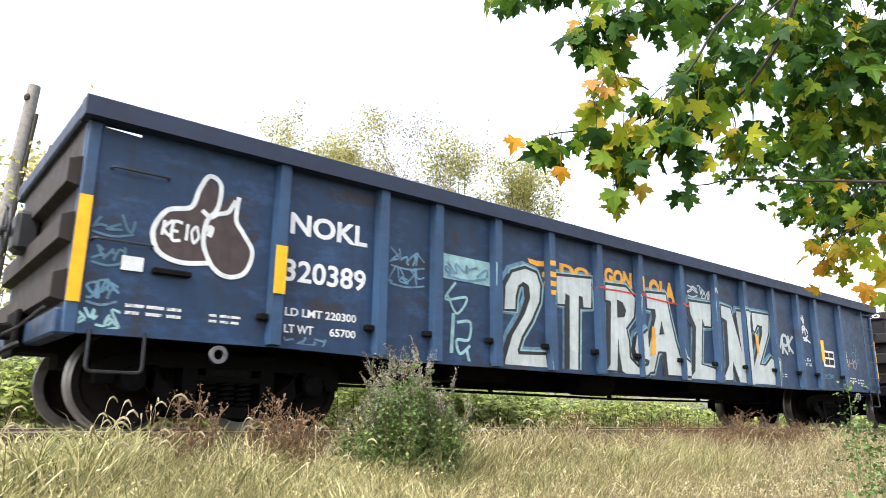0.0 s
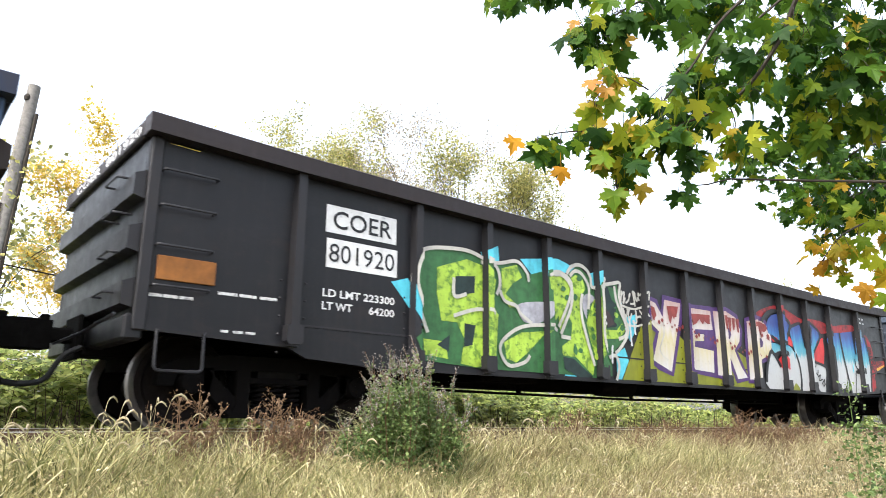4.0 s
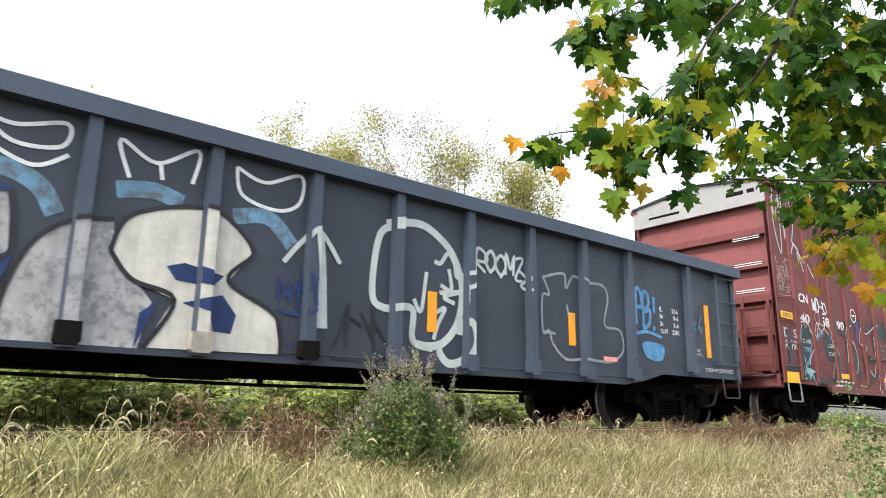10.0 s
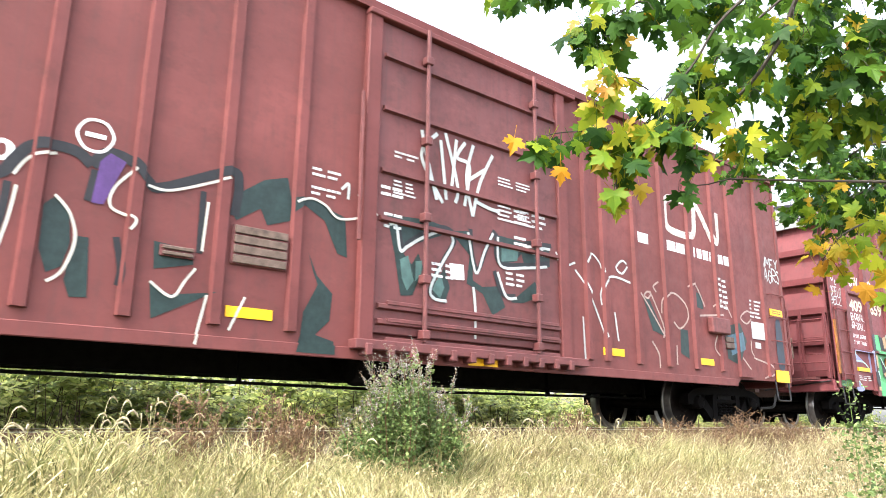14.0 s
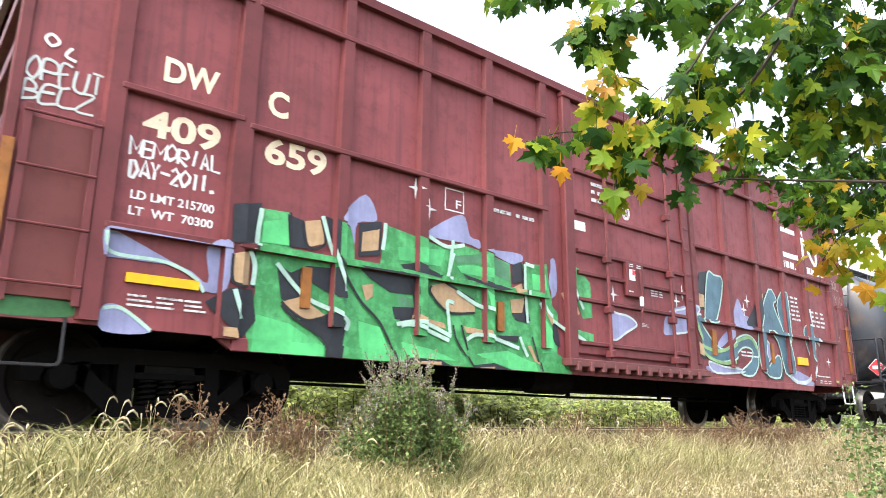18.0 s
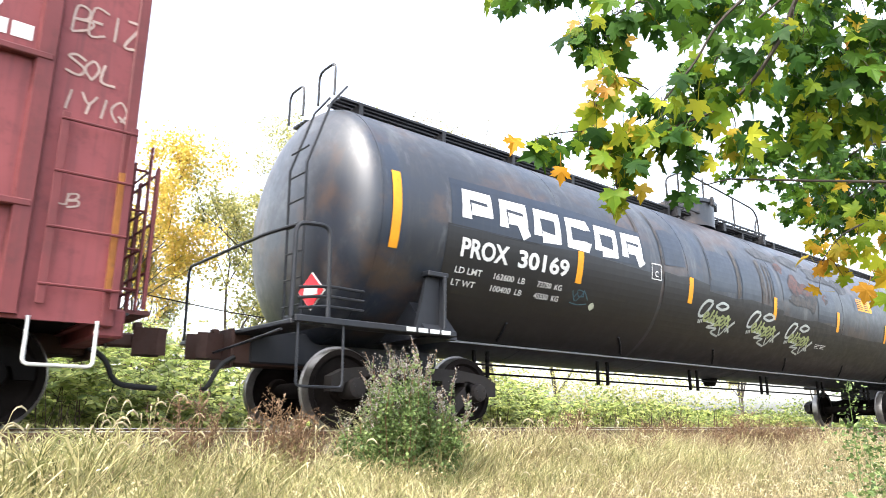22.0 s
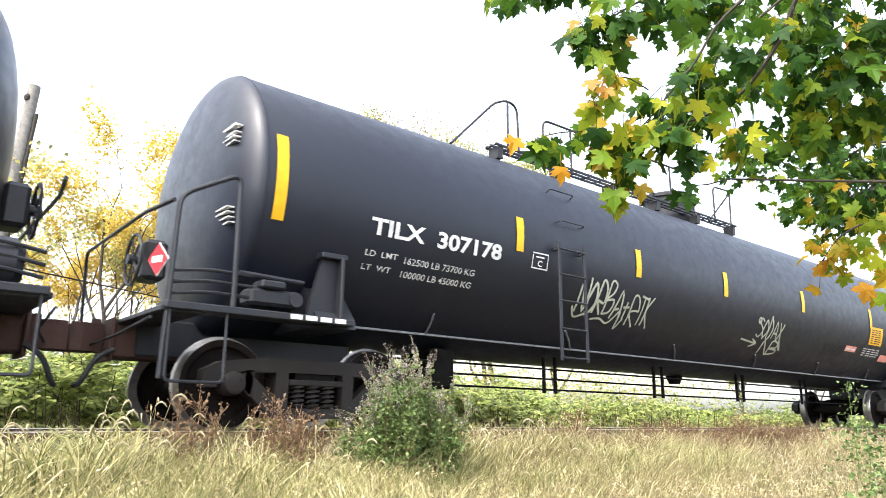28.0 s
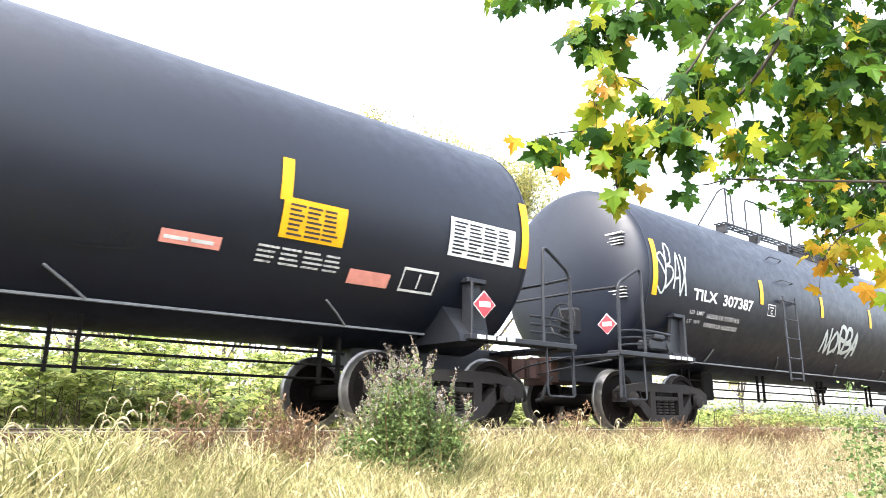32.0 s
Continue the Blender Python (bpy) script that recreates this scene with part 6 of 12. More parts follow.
    for g in ([(10.64, 1.88), (10.83, 2.03), (11.16, 2.12), (11.50, 2.04), (11.73, 1.90), (11.46, 1.56)], [(10.96, 1.64), (11.22, 1.54), (11.41, 1.54)], [(11.02, 1.30), (11.30, 1.36), (11.47, 1.23), (11.50, 1.06), (11.43, 1.00)], [(10.62, 0.81), (10.70, 1.08), (10.90, 1.36), (11.21, 1.11)],):
        spray(car, sd, "graffiti_outline", stroke(g, 0.075), "sp_black", 4)
    for g in ([(11.86, 1.38), (11.96, 1.16), (11.98, 0.86), (11.91, 0.69)], [(11.73, 1.88), (12.15, 1.97), (12.23, 1.72), (12.29, 1.53), (12.38, 1.85), (12.49, 2.05)], [(12.53, 2.06), (12.95, 1.89), (12.97, 1.76), (12.55, 1.33), (13.11, 1.19), (13.05, 0.91), (13.00, 0.70)], [(12.43, 0.96), (12.48, 0.86), (12.73, 0.69)],):
        spray(car, sd, "graffiti_outline", stroke(g, 0.055), "sp_black", 4)
    for g in ([(13.94, 1.95), (14.01, 1.51), (14.13, 1.05), (14.23, 0.70)], [(14.62, 2.03), (14.67, 1.55)], [(15.25, 1.96), (15.36, 1.63), (15.39, 1.27), (15.27, 0.75)],):
        spray(car, sd, "graffiti_outline", stroke(g, 0.07), "sp_black", 4)
    for g in ([(14.57, 1.44), (14.59, 1.31), (14.69, 1.23), (14.90, 1.27), (14.96, 1.39), (14.91, 1.52)], [(13.53, 1.45), (13.50, 1.29)], [(14.57, 1.20), (14.49, 0.93), (14.42, 0.71)],):
        spray(car, sd, "graffiti_outline", stroke(g, 0.035), "sp_black", 4)
    for g in ([(14.57, 1.20), (14.96, 1.27), (14.93, 1.13), (14.59, 1.14)], [(13.36, 0.92), (13.49, 0.86), (13.45, 0.73), (13.33, 0.70)],):
        spray(car, sd, "graffiti_block", poly(g), "sp_black", 4)
    for g in ([(12.55, 1.27), (12.66, 1.23), (12.58, 1.12), (12.67, 1.02), (12.72, 1.13)], [(12.69, 0.99), (12.81, 1.03), (12.73, 0.92), (12.88, 0.95)], [(12.82, 0.85), (12.97, 0.95), (12.89, 0.82), (12.99, 0.87)],):
        spray(car, sd, "graffiti_tag", stroke(g, 0.025), "sp_black", 5)
    for g in ([(14.44, 1.32), (14.42, 1.15)], [(15.15, 1.47), (15.12, 1.29)], [(13.80, 1.49), (13.80, 1.34)],):
        spray(car, sd, "graffiti_flash", stroke(g, 0.04), "sp_cyan", 5)
    spray(car, sd, "graffiti_tag", join2d(scrawl(31, 15.1, 15.6, 1.5, 1.7, 0.03, 2), scrawl(32, 15.1, 15.7, 1.2, 1.36, 0.03, 3)), "sp_brown", 1)
    spray(car, sd, "graffiti_smudge", blob([(14.75, 1.9), (14.95, 2.15), (15.1, 1.9), (15.0, 1.7)]), "sp_mist", 3)
    return car


def grey_gondola():
    car = thing("gondola_car", "dark grey gondola wagon with silver and white graffiti", "railway wagon", "cars of the freight train")
    L = 16.15
    ribs = [1.39, 2.88, 3.90, 4.93, 5.95, 6.98, 8.02, 9.04, 10.07, 11.1, 12.13, 13.14, 14.66]
    sill = [(0, 0.80), (1.9, 0.80), (2.5, 0.68), (2.9, 0.62), (13.0, 0.62), (13.4, 0.68), (13.9, 0.80), (L, 0.80)]
    sd = gondola(car, L, ribs, sill, "grey", "grey_rib", "grey_rib", zt=2.70, end="plain", pocket=True, xt=1.5, feet={5.95: "under", 6.98: "grey_foot", 8.02: "under"})
    part("belt_seam", Solid().box(2.9, 13.1, -1.478, -1.47, 0.72, 0.735), M["grey_rib"], car)
    for x0, x1 in [(0.07, 0.6), (15.47, 16.02)]:
        ladder(car, x0, x1, -1.47, [1.02, 1.34, 1.7, 2.06, 2.46], 1.0, 2.5, "grey_rib")
    for x0, x1, z0, z1 in [(0.73, 0.83, 1.08, 1.96), (15.18, 15.29, 1.12, 1.97), (9.49, 9.61, 1.06, 1.51), (11.84, 11.96, 1.08, 1.51)]:
        part("reflector_strip", Solid().box(x0, x1, -1.485, -1.47, z0, z1), M["amber"], car, "amber reflective strip")
    for k, x in ((-1, 0.0), (1, L)):
        for sy in (-1,):
            ladder(car, -1.34, -0.86, x + k * 0.0, [1.0, 1.32, 1.64, 1.96, 2.28], 0.95, 2.5, "grey_rib", off=-k * 0.1 if k > 0 else 0.1, axis="y")
    spray(car, sd, "lettering_panel", rect(1.62, 2.6, 1.9, 2.22), "sp_black", 0)
    words(car, sd, "NOKL", 1.68, 2.55, 1.97, 2.16, "white", 0.03, 1)
    words(car, sd, "323744", 1.6, 2.66, 1.54, 1.75, "white", 0.03, 1)
    words(car, sd, "LD LMT", 1.57, 2.0, 1.08, 1.16)
    words(car, sd, "217500", 2.27, 2.65, 1.07, 1.15)
    words(car, sd, "LT WT", 1.57, 1.92, 0.91, 0.99)
    words(car, sd, "68500", 2.32, 2.65, 0.91, 0.99)
    words(car, sd, "2 INCH HF COMP SHOES", 0.06, 0.9, 0.89, 0.95, "white", 0.0)
    words(car, sd, "EMPTY LOAD", 3.04, 3.5, 0.82, 0.88, "white", 0.0)
    words(car, sd, "7'10\" ADJ BLOCK", 3.04, 3.72, 0.72, 0.78, "white", 0.0)
    words(car, sd, "LIFT AND\nJACK HERE", 14.66 + 0.1, 15.05, 1.12, 1.24, "white_worn", 0.0)
    words(car, sd, "2 INCH HF COMP SHOES", 15.1, 15.95, 0.9, 0.96, "white", 0.0)
    words(car, sd, "IL", 13.93, 14.0, 1.74, 1.81)
    words(car, sd, "52-6", 14.25, 14.42, 1.74, 1.81)
    words(car, sd, "IW", 13.93, 14.02, 1.63, 1.70)
    words(car, sd, "9-6", 14.28, 14.42, 1.63, 1.70)
    words(car, sd, "IH", 13.93, 14.0, 1.52, 1.59)
    words(car, sd, "5-6", 14.28, 14.42, 1.52, 1.59)
    words(car, sd, "CU FT", 13.93, 14.12, 1.41, 1.48)
    words(car, sd, "2781", 14.24, 14.42, 1.41, 1.48)
    spray(car, sd, "plate_frame", stroke([(3.24, 1.7), (3.24, 1.93), (3.52, 1.93), (3.52, 1.7)], 0.015, 1, True, False), "white")
    spray(car, sd, "small_print", bars(3.28, 3.48, 1.84, 1.9, 1), "white_worn")
    part("chalk_board", Solid().box(3.25, 3.45, -1.49, -1.47, 0.97, 1.1, 0.01), M["grey_rib"], car)
    x0, w, z0, z1 = 3.02, 0.7, 2.06, 2.38
    spray(car, sd, "graffiti_mark", join2d(stroke([(x0 + 0.1 * w, z1), (x0 + 0.5 * w, z1 - 0.1), (x0 + w, z1 - 0.04)], 0.035), stroke([(x0, z1 - 0.12), (x0 + 0.4 * w, z0 + 0.02), (x0 + 0.75 * w, z0 + 0.06), (x0 + w, z1 - 0.14)], 0.035)), "sp_white", 1)
    spray(car, sd, "graffiti_mist", blob([(3.05, 1.2), (3.1, 1.7), (3.7, 1.6), (3.78, 1.1), (3.4, 1.05)]), "sp_mist", 0)
    spray(car, sd, "graffiti_tag", join2d(scrawl(51, 3.05, 3.8, 1.48, 1.75, 0.035, 5), scrawl(52, 3.1, 3.6, 1.15, 1.4, 0.035, 4)), "sp_navy", 1)
    # white marks under the rail
    for g in ([(4.76, 2.44), (4.56, 2.35), (4.16, 2.41), (4.06, 2.13), (4.32, 2.06), (4.58, 2.03), (4.80, 2.23)],):
        spray(car, sd, "graffiti_mark", stroke(g, 0.035), "sp_white", 1)
    for g in ([(4.17, 2.24), (4.35, 2.20), (4.55, 2.22)],):
        spray(car, sd, "graffiti_mark", stroke(g, 0.035), "sp_white", 1)
    for g in ([(5.10, 2.41), (5.39, 2.33), (5.76, 2.43), (5.74, 2.23), (5.40, 2.19), (5.11, 2.38), (5.17, 2.03)],):
        spray(car, sd, "graffiti_mark", stroke(g, 0.035), "sp_white", 1)
    for g in ([(5.24, 2.14), (5.56, 2.03), (5.80, 2.17)],):
        spray(car, sd, "graffiti_mark", stroke(g, 0.035), "sp_white", 1)
    for g in ([(6.27, 2.09), (6.17, 2.41), (6.48, 2.27), (6.83, 2.47), (6.80, 2.15)],):
        spray(car, sd, "graffiti_mark", stroke(g, 0.035), "sp_white", 1)
    for g in ([(6.51, 2.28), (6.54, 2.13)],):
        spray(car, sd, "graffiti_mark", stroke(g, 0.035), "sp_white", 1)
    for g in ([(7.20, 2.41), (7.27, 2.15), (7.63, 2.07), (7.86, 2.19), (7.86, 2.47), (7.49, 2.32), (7.20, 2.41)],):
        spray(car, sd, "graffiti_mark", stroke(g, 0.035), "sp_white", 1)
    # big pale letters with navy edge
    for g in ([(3.99, 1.72), (4.43, 1.65), (4.86, 1.69), (5.44, 1.81), (5.49, 1.31), (5.07, 1.21), (5.31, 0.96), (5.42, 0.63), (3.86, 0.67), (3.87, 1.17), (3.98, 1.21), (3.90, 1.22), (3.96, 1.46)], [(5.45, 0.63), (5.50, 1.06), (5.64, 1.43), (5.88, 1.64), (6.19, 1.71), (6.23, 1.36), (6.44, 1.19), (6.56, 1.06), (6.48, 0.66)], [(6.19, 1.45), (6.30, 1.75), (6.67, 1.91), (7.06, 1.94), (7.34, 1.74), (7.41, 1.59), (7.20, 1.32), (7.68, 1.05), (7.75, 0.70), (6.53, 0.68), (6.74, 1.10), (6.38, 1.23)],):
        spray(car, sd, "graffiti_letter", poly(g), "sp_cream" if g[0][0] > 6 else "sp_scratched", 2, "pale graffiti letter with navy edge")
    for g in ([(4.10, 1.16), (4.56, 1.18), (4.72, 0.95), (4.71, 0.79), (4.58, 0.82), (4.42, 1.02)],):
        spray(car, sd, "graffiti_hole", poly(g), "grey", 3)
    for g in ([(6.65, 1.38), (6.80, 1.43), (7.16, 1.36), (7.06, 1.25), (6.74, 1.27)], [(6.81, 1.08), (7.16, 1.19), (7.30, 1.02), (7.26, 0.85), (7.10, 0.86), (7.06, 1.01)], [(5.15, 1.22), (5.52, 1.30), (5.45, 1.06), (5.44, 0.67), (5.36, 0.92)], [(6.45, 0.66), (6.47, 0.96), (6.62, 1.09), (6.53, 0.87)],):
        spray(car, sd, "graffiti_block", poly(g), "sp_navy", 3)
    for g in ([(3.97, 1.71), (4.43, 1.66), (4.86, 1.70), (5.44, 1.82)], [(3.99, 1.72), (3.96, 1.46), (3.95, 1.34)], [(3.86, 0.67), (3.81, 1.06), (3.88, 1.23), (4.06, 1.24), (4.55, 1.20), (4.74, 0.99), (4.72, 0.77), (4.56, 0.80), (4.42, 1.00)],):
        spray(car, sd, "graffiti_outline", stroke(g, 0.06), "sp_navy", 4)
    for g in ([(5.45, 0.63), (5.50, 1.06), (5.64, 1.43), (5.88, 1.64), (6.19, 1.71)], [(6.19, 1.45), (6.30, 1.75), (6.67, 1.91), (7.06, 1.94), (7.34, 1.74), (7.41, 1.59), (7.20, 1.32), (7.68, 1.05), (7.75, 0.70)], [(6.19, 1.45), (6.38, 1.23), (6.74, 1.10), (6.53, 0.68)], [(5.44, 1.82), (5.49, 1.31), (5.07, 1.21), (5.31, 0.96), (5.42, 0.63)],):
        spray(car, sd, "graffiti_outline", stroke(g, 0.04), "sp_black", 4)
    for g in ([(4.04, 1.93), (4.32, 1.99), (4.63, 1.93), (4.83, 1.67)], [(5.08, 1.91), (5.35, 1.98), (5.62, 1.88), (5.76, 1.67)], [(6.18, 1.97), (6.48, 2.02), (6.73, 1.96)], [(7.20, 1.93), (7.55, 1.98), (7.81, 1.75)],):
        spray(car, sd, "graffiti_mist", stroke(g, 0.15), "sp_mist", 0)
    for g in ([(8.08, 1.95), (8.13, 1.57), (8.17, 0.98)],):
        spray(car, sd, "graffiti_letter", stroke(g, 0.13), "sp_silver", 2)
    for g in ([(7.73, 1.58), (7.92, 1.82), (8.10, 1.95), (8.35, 1.65)],):
        spray(car, sd, "graffiti_swoosh", stroke(g, 0.05), "sp_silver", 2)
    for g in ([(9.10, 2.18), (8.83, 2.05), (8.75, 1.41), (8.91, 1.26), (9.27, 1.29), (9.29, 0.95), (9.56, 0.88)],):
        spray(car, sd, "graffiti_outline", stroke(g, 0.08), "sp_silver", 1)
    for g in ([(8.91, 2.18), (9.17, 2.24), (9.40, 2.25), (9.62, 2.16), (9.83, 1.99), (9.96, 1.73), (9.98, 1.45), (9.90, 1.16), (9.72, 0.96), (9.52, 0.90), (9.36, 0.91)], [(9.66, 0.94), (9.67, 0.83), (9.80, 0.73), (10.01, 0.79), (10.13, 0.98), (10.09, 1.18), (9.98, 1.20), (9.95, 1.06)],):
        spray(car, sd, "graffiti_outline", stroke(g, 0.09), "sp_silver", 1)
    for g in ([(9.57, 1.86), (9.66, 1.85), (9.77, 1.98), (9.87, 1.86), (9.90, 1.72), (10.05, 1.78), (10.16, 1.77), (10.13, 1.65), (9.95, 1.58)], [(9.78, 1.80), (9.82, 1.56), (9.66, 1.60)], [(9.65, 1.51), (9.95, 1.55), (9.71, 1.47), (9.87, 1.41)], [(9.57, 0.98), (9.63, 1.15), (9.73, 1.34), (9.60, 1.28)], [(9.46, 1.72), (9.39, 1.28), (9.29, 1.40)],):
        spray(car, sd, "graffiti_tag", stroke(g, 0.05), "sp_silver", 2)
    for g in ([(11.35, 1.92), (11.76, 2.02), (11.80, 1.83), (11.96, 2.01), (12.21, 1.96), (12.57, 1.96), (12.68, 1.79), (12.59, 1.41), (12.92, 1.36), (12.98, 1.09), (12.72, 0.92), (12.36, 0.91), (12.07, 0.91), (11.75, 0.90), (11.52, 1.08), (11.46, 1.24), (11.34, 1.22), (11.34, 1.67), (11.47, 1.71), (11.37, 1.91)], [(11.34, 1.22), (11.57, 1.21)], [(11.81, 1.61), (11.85, 1.41)],):
        spray(car, sd, "graffiti_outline", stroke(g, 0.035), "sp_slate2", 1)
    spray(car, sd, "graffiti_tag", scrawl(60, 8.3, 8.95, 0.75, 1.25, 0.03, 4), "sp_black", 2)
    spray(car, sd, "graffiti_tag", scrawl(64, 7.7, 8.1, 1.15, 1.55, 0.03, 4), "sp_navy", 2)
    spray(car, sd, "graffiti_tag", join2d(handwriting("ROOMZ", 10.2, 11.02, 1.84, 2.1, 0.04, 7, 0.1), stroke([(10.9, 1.95), (11.05, 1.85), (10.95, 1.75), (11.08, 1.7)], 0.04)), "sp_silver", 2)
    spray(car, sd, "graffiti_tag", scrawl(65, 14.72, 15.05, 1.5, 1.85, 0.03, 3), "sp_slate", 2)
    spray(car, sd, "rust_label", rect(12.53, 12.83, 0.92, 0.98), "pink", 2)
    spray(car, sd, "graffiti_tag", handwriting("PB!", 0.13, 0.52, 1.5, 1.82, 0.04, 5), "sp_white", 1)
    spray(car, sd, "graffiti_tag", handwriting("HN", 0.16, 0.5, 1.05, 1.3, 0.04, 5), "sp_white", 1)
    spray(car, sd, "graffiti_arrow", stroke([(0.1, 1.4), (0.3, 1.45), (0.55, 1.36)], 0.03), "sp_white", 1)
    spray(car, sd, "graffiti_tag", handwriting("PB!", 13.32, 13.88, 1.45, 1.98, 0.06, 6), "sp_blue", 1, "sky blue sprayed letters")
    spray(car, sd, "graffiti_tag", join2d(blob([(13.44, 1.22), (13.7, 1.26), (13.98, 1.2), (13.9, 1.0), (13.55, 1.02)]), stroke([(13.3, 1.36), (13.6, 1.4), (13.94, 1.34)], 0.05)), "sp_blue", 1)
    stirrup(car, 0.15, 0.58, 0.5, 0.82)
    stirrup(car, L - 0.6, L - 0.14, 0.5, 0.82)
    return car


# ---------- boxcars ----------
def boxcar(car, L, posts, paint, rib_paint, rails=(), xt=1.6, zt=4.72, post_y=1.56, door=(6.15, 9.2), low=0.72, step=1.95, white_end=False, roof_rise=0.2, end_plate="", door_ribs=(1.12, 1.78, 2.46, 3.2, 3.95)):
    yo = 1.49
    for sy in (-1, 1):
        s = Solid().prism([(0, 0.84), (step - 0.15, 0.82), (step, low), (L - step, low), (L - step + 0.15, 0.82), (L, 0.84), (L, zt - 0.06), (0, zt - 0.06)], sy * yo, sy * (yo - 0.06))
        part("side_sheet", s, M[paint], car)
        s = Solid().prism([(sy * (yo + 0.075), zt - 0.1), (sy * (yo + 0.085), zt + 0.0), (sy * (yo - 0.1), zt + 0.05), (sy * (yo - 0.1), zt - 0.1)], -0.02, L + 0.02, "x")
        part("eave_rail", s, M[rib_paint], car)
        s = Solid().box(step, L - step, sy * yo, sy * (yo + 0.03), low - 0.02, low + 0.1, 0.008)
        part("side_sill", s, M[paint], car)
        for x, w, z0 in posts:
            a = 0.02
            s = Solid().prism([(x - w / 2, sy * yo), (x - w / 2 + a, sy * post_y), (x + w / 2 - a, sy * post_y), (x + w / 2, sy * yo)], z0, zt - 0.1, "z")
            part("side_post", s, M[rib_paint], car)
        for x in (0.05, L - 0.05):
            s = Solid().box(x - 0.05, x + 0.05, sy * (yo - 0.08), sy * (yo + 0.02), 0.82, zt - 0.08, 0.012)
            part("corner_post", s, M[rib_paint], car)
    near = [(x - w / 2 + 0.02, x + w / 2 - 0.02, -post_y, z0, zt - 0.1) for x, w, z0 in posts]
    # roof
    s = Solid().prism([(-yo - 0.02, zt), (0, zt + roof_rise), (yo + 0.02, zt), (yo + 0.02, zt - 0.05), (-yo - 0.02, zt - 0.05)], 0.0, L, "x")
    rf = part("roof", s, M["sheet"] if white_end else M[paint], car)
    rib = None
    for i in range(1, 13):
        x = i * L / 13
        if rib is None:
            r = Solid().prism([(-yo - 0.02, zt + 0.005), (0, zt + roof_rise + 0.005), (yo + 0.02, zt + 0.005), (yo + 0.02, zt + 0.05), (0, zt + roof_rise + 0.05), (-yo - 0.02, zt + 0.05)], -0.04, 0.04, "x")
            rib = mesh_of("roof_seam", r, M[paint])
        part("roof_seam", rib, None, rf, at=Matrix.Translation((x, 0, 0)))
    # ends: sheet with deep horizontal ribs
    for k, x in ((-1, 0.0), (1, L)):
        s = Solid().box(x - k * 0.14, x - k * 0.2, -yo + 0.06, yo - 0.06, 0.84, zt - 0.02)
        e = part("end_sheet", s, M[paint], car)
        n = 5
        for i in range(n):
            z = 1.02 + i * (3.25 / n)
            r = Solid().prism([(x - k * 0.14, z), (x - k * 0.015, z + 0.03), (x - k * 0.015, z + 0.16), (x - k * 0.12, z + 0.52), (x - k * 0.14, z + 0.52)], -yo + 0.08, yo - 0.08, "y")
            part("end_rib", r, M[rib_paint], e)
        pale = white_end or end_plate
        s = Solid().prism([(-yo, zt - 0.45 if pale else zt - 0.1), (yo, zt - 0.45 if pale else zt - 0.1), (yo, zt), (0, zt + roof_rise), (-yo, zt)], x + k * 0.012, x - k * 0.05, "x")
        part("end_cap_plate", s, M["end_white"] if pale else M[paint], e, "chalky white upper end plate" if pale else "")
        if pale:
            c = Solid().prism([(-yo - 0.02, zt - 0.02), (0, zt + roof_rise - 0.02), (yo + 0.02, zt - 0.02), (yo + 0.02, zt + 0.03), (0, zt + roof_rise + 0.03), (-yo - 0.02, zt + 0.03)], x + k * 0.05, x + k * 0.014, "x")
            part("end_coping", c, M["iron"], e, "dark steel edge over the end plate")
        if end_plate and k < 0:
            mk = text2d(end_plate, 0.01)
            part("end_marking", Solid().add([(x - 0.018, -1.3 + (1 - a) * 1.1, zt - 0.34 + b * 0.13) for a, b in mk[0]], mk[1]), M["under"], e, fix=False)
        s = Solid().box(x + k * 0.1, x - k * 0.12, -yo + 0.04, yo - 0.04, 0.74, 0.98, 0.02)
        part("end_sill", s, M[paint], car)
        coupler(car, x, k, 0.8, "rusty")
        truck(car, xt if k < 0 else L - xt, "truck_shaded")
        # crossover platform, handhold and ladder on the end
        p = Solid().box(x + k * 0.14, x + k * 0.36, -1.2, 1.2, 0.98, 1.02)
        part("crossover_platform", p, M["door_red"], car)
        for z in (1.16, 1.5, 1.84, 2.2):
            grab(car, (x + k * 0.06, -1.4, z), (x + k * 0.06, -0.95, z), (k * 0.1, 0, 0), rib_paint)
        s = Solid().tube(rounded([(x + k * 0.06, -0.6, 2.15), (x + k * 0.22, -0.6, 2.15), (x + k * 0.22, 1.2, 2.15), (x + k * 0.06, 1.2, 2.15)], 0.05), 0.014, 6)
        part("handrail", s, M[rib_paint], car)
        s = Solid()
        for y in (-1.42, -0.93):
            s.box(x + k * 0.16, x + k * 0.175, y - 0.03, y + 0.03, 0.98, 2.42)
        part("end_ladder_stile", s, M[rib_paint], car)
        for z in (1.32, 1.75, 2.2):
            part("end_railing", Solid().tube([(x + k * 0.24, -1.42, z), (x + k * 0.24, 1.3, z)], 0.014, 6), M[rib_paint], car)
        for y in (-1.42, -0.9, 0.35, 1.3):
            part("railing_post", Solid().box(x + k * 0.22, x + k * 0.25, y - 0.025, y + 0.025, 1.0, 2.24), M[rib_paint], car)
        part("route_board", Solid().box(x + k * 0.2, x + k * 0.225, -0.75, -0.15, 1.42, 1.86, 0.005), M["board"], car, "grey weathered board on the end")
    brake_wheel(car, -0.34, 0.75, 1.85, -1, paint)
    s = Solid().box(0.02, L - 0.02, -yo + 0.07, yo - 0.07, 0.86, 0.98)
    part("floor_frame", s, M["under"], car)
    underframe(car, L, xt, 0.62)
    # door
    x0, x1 = door
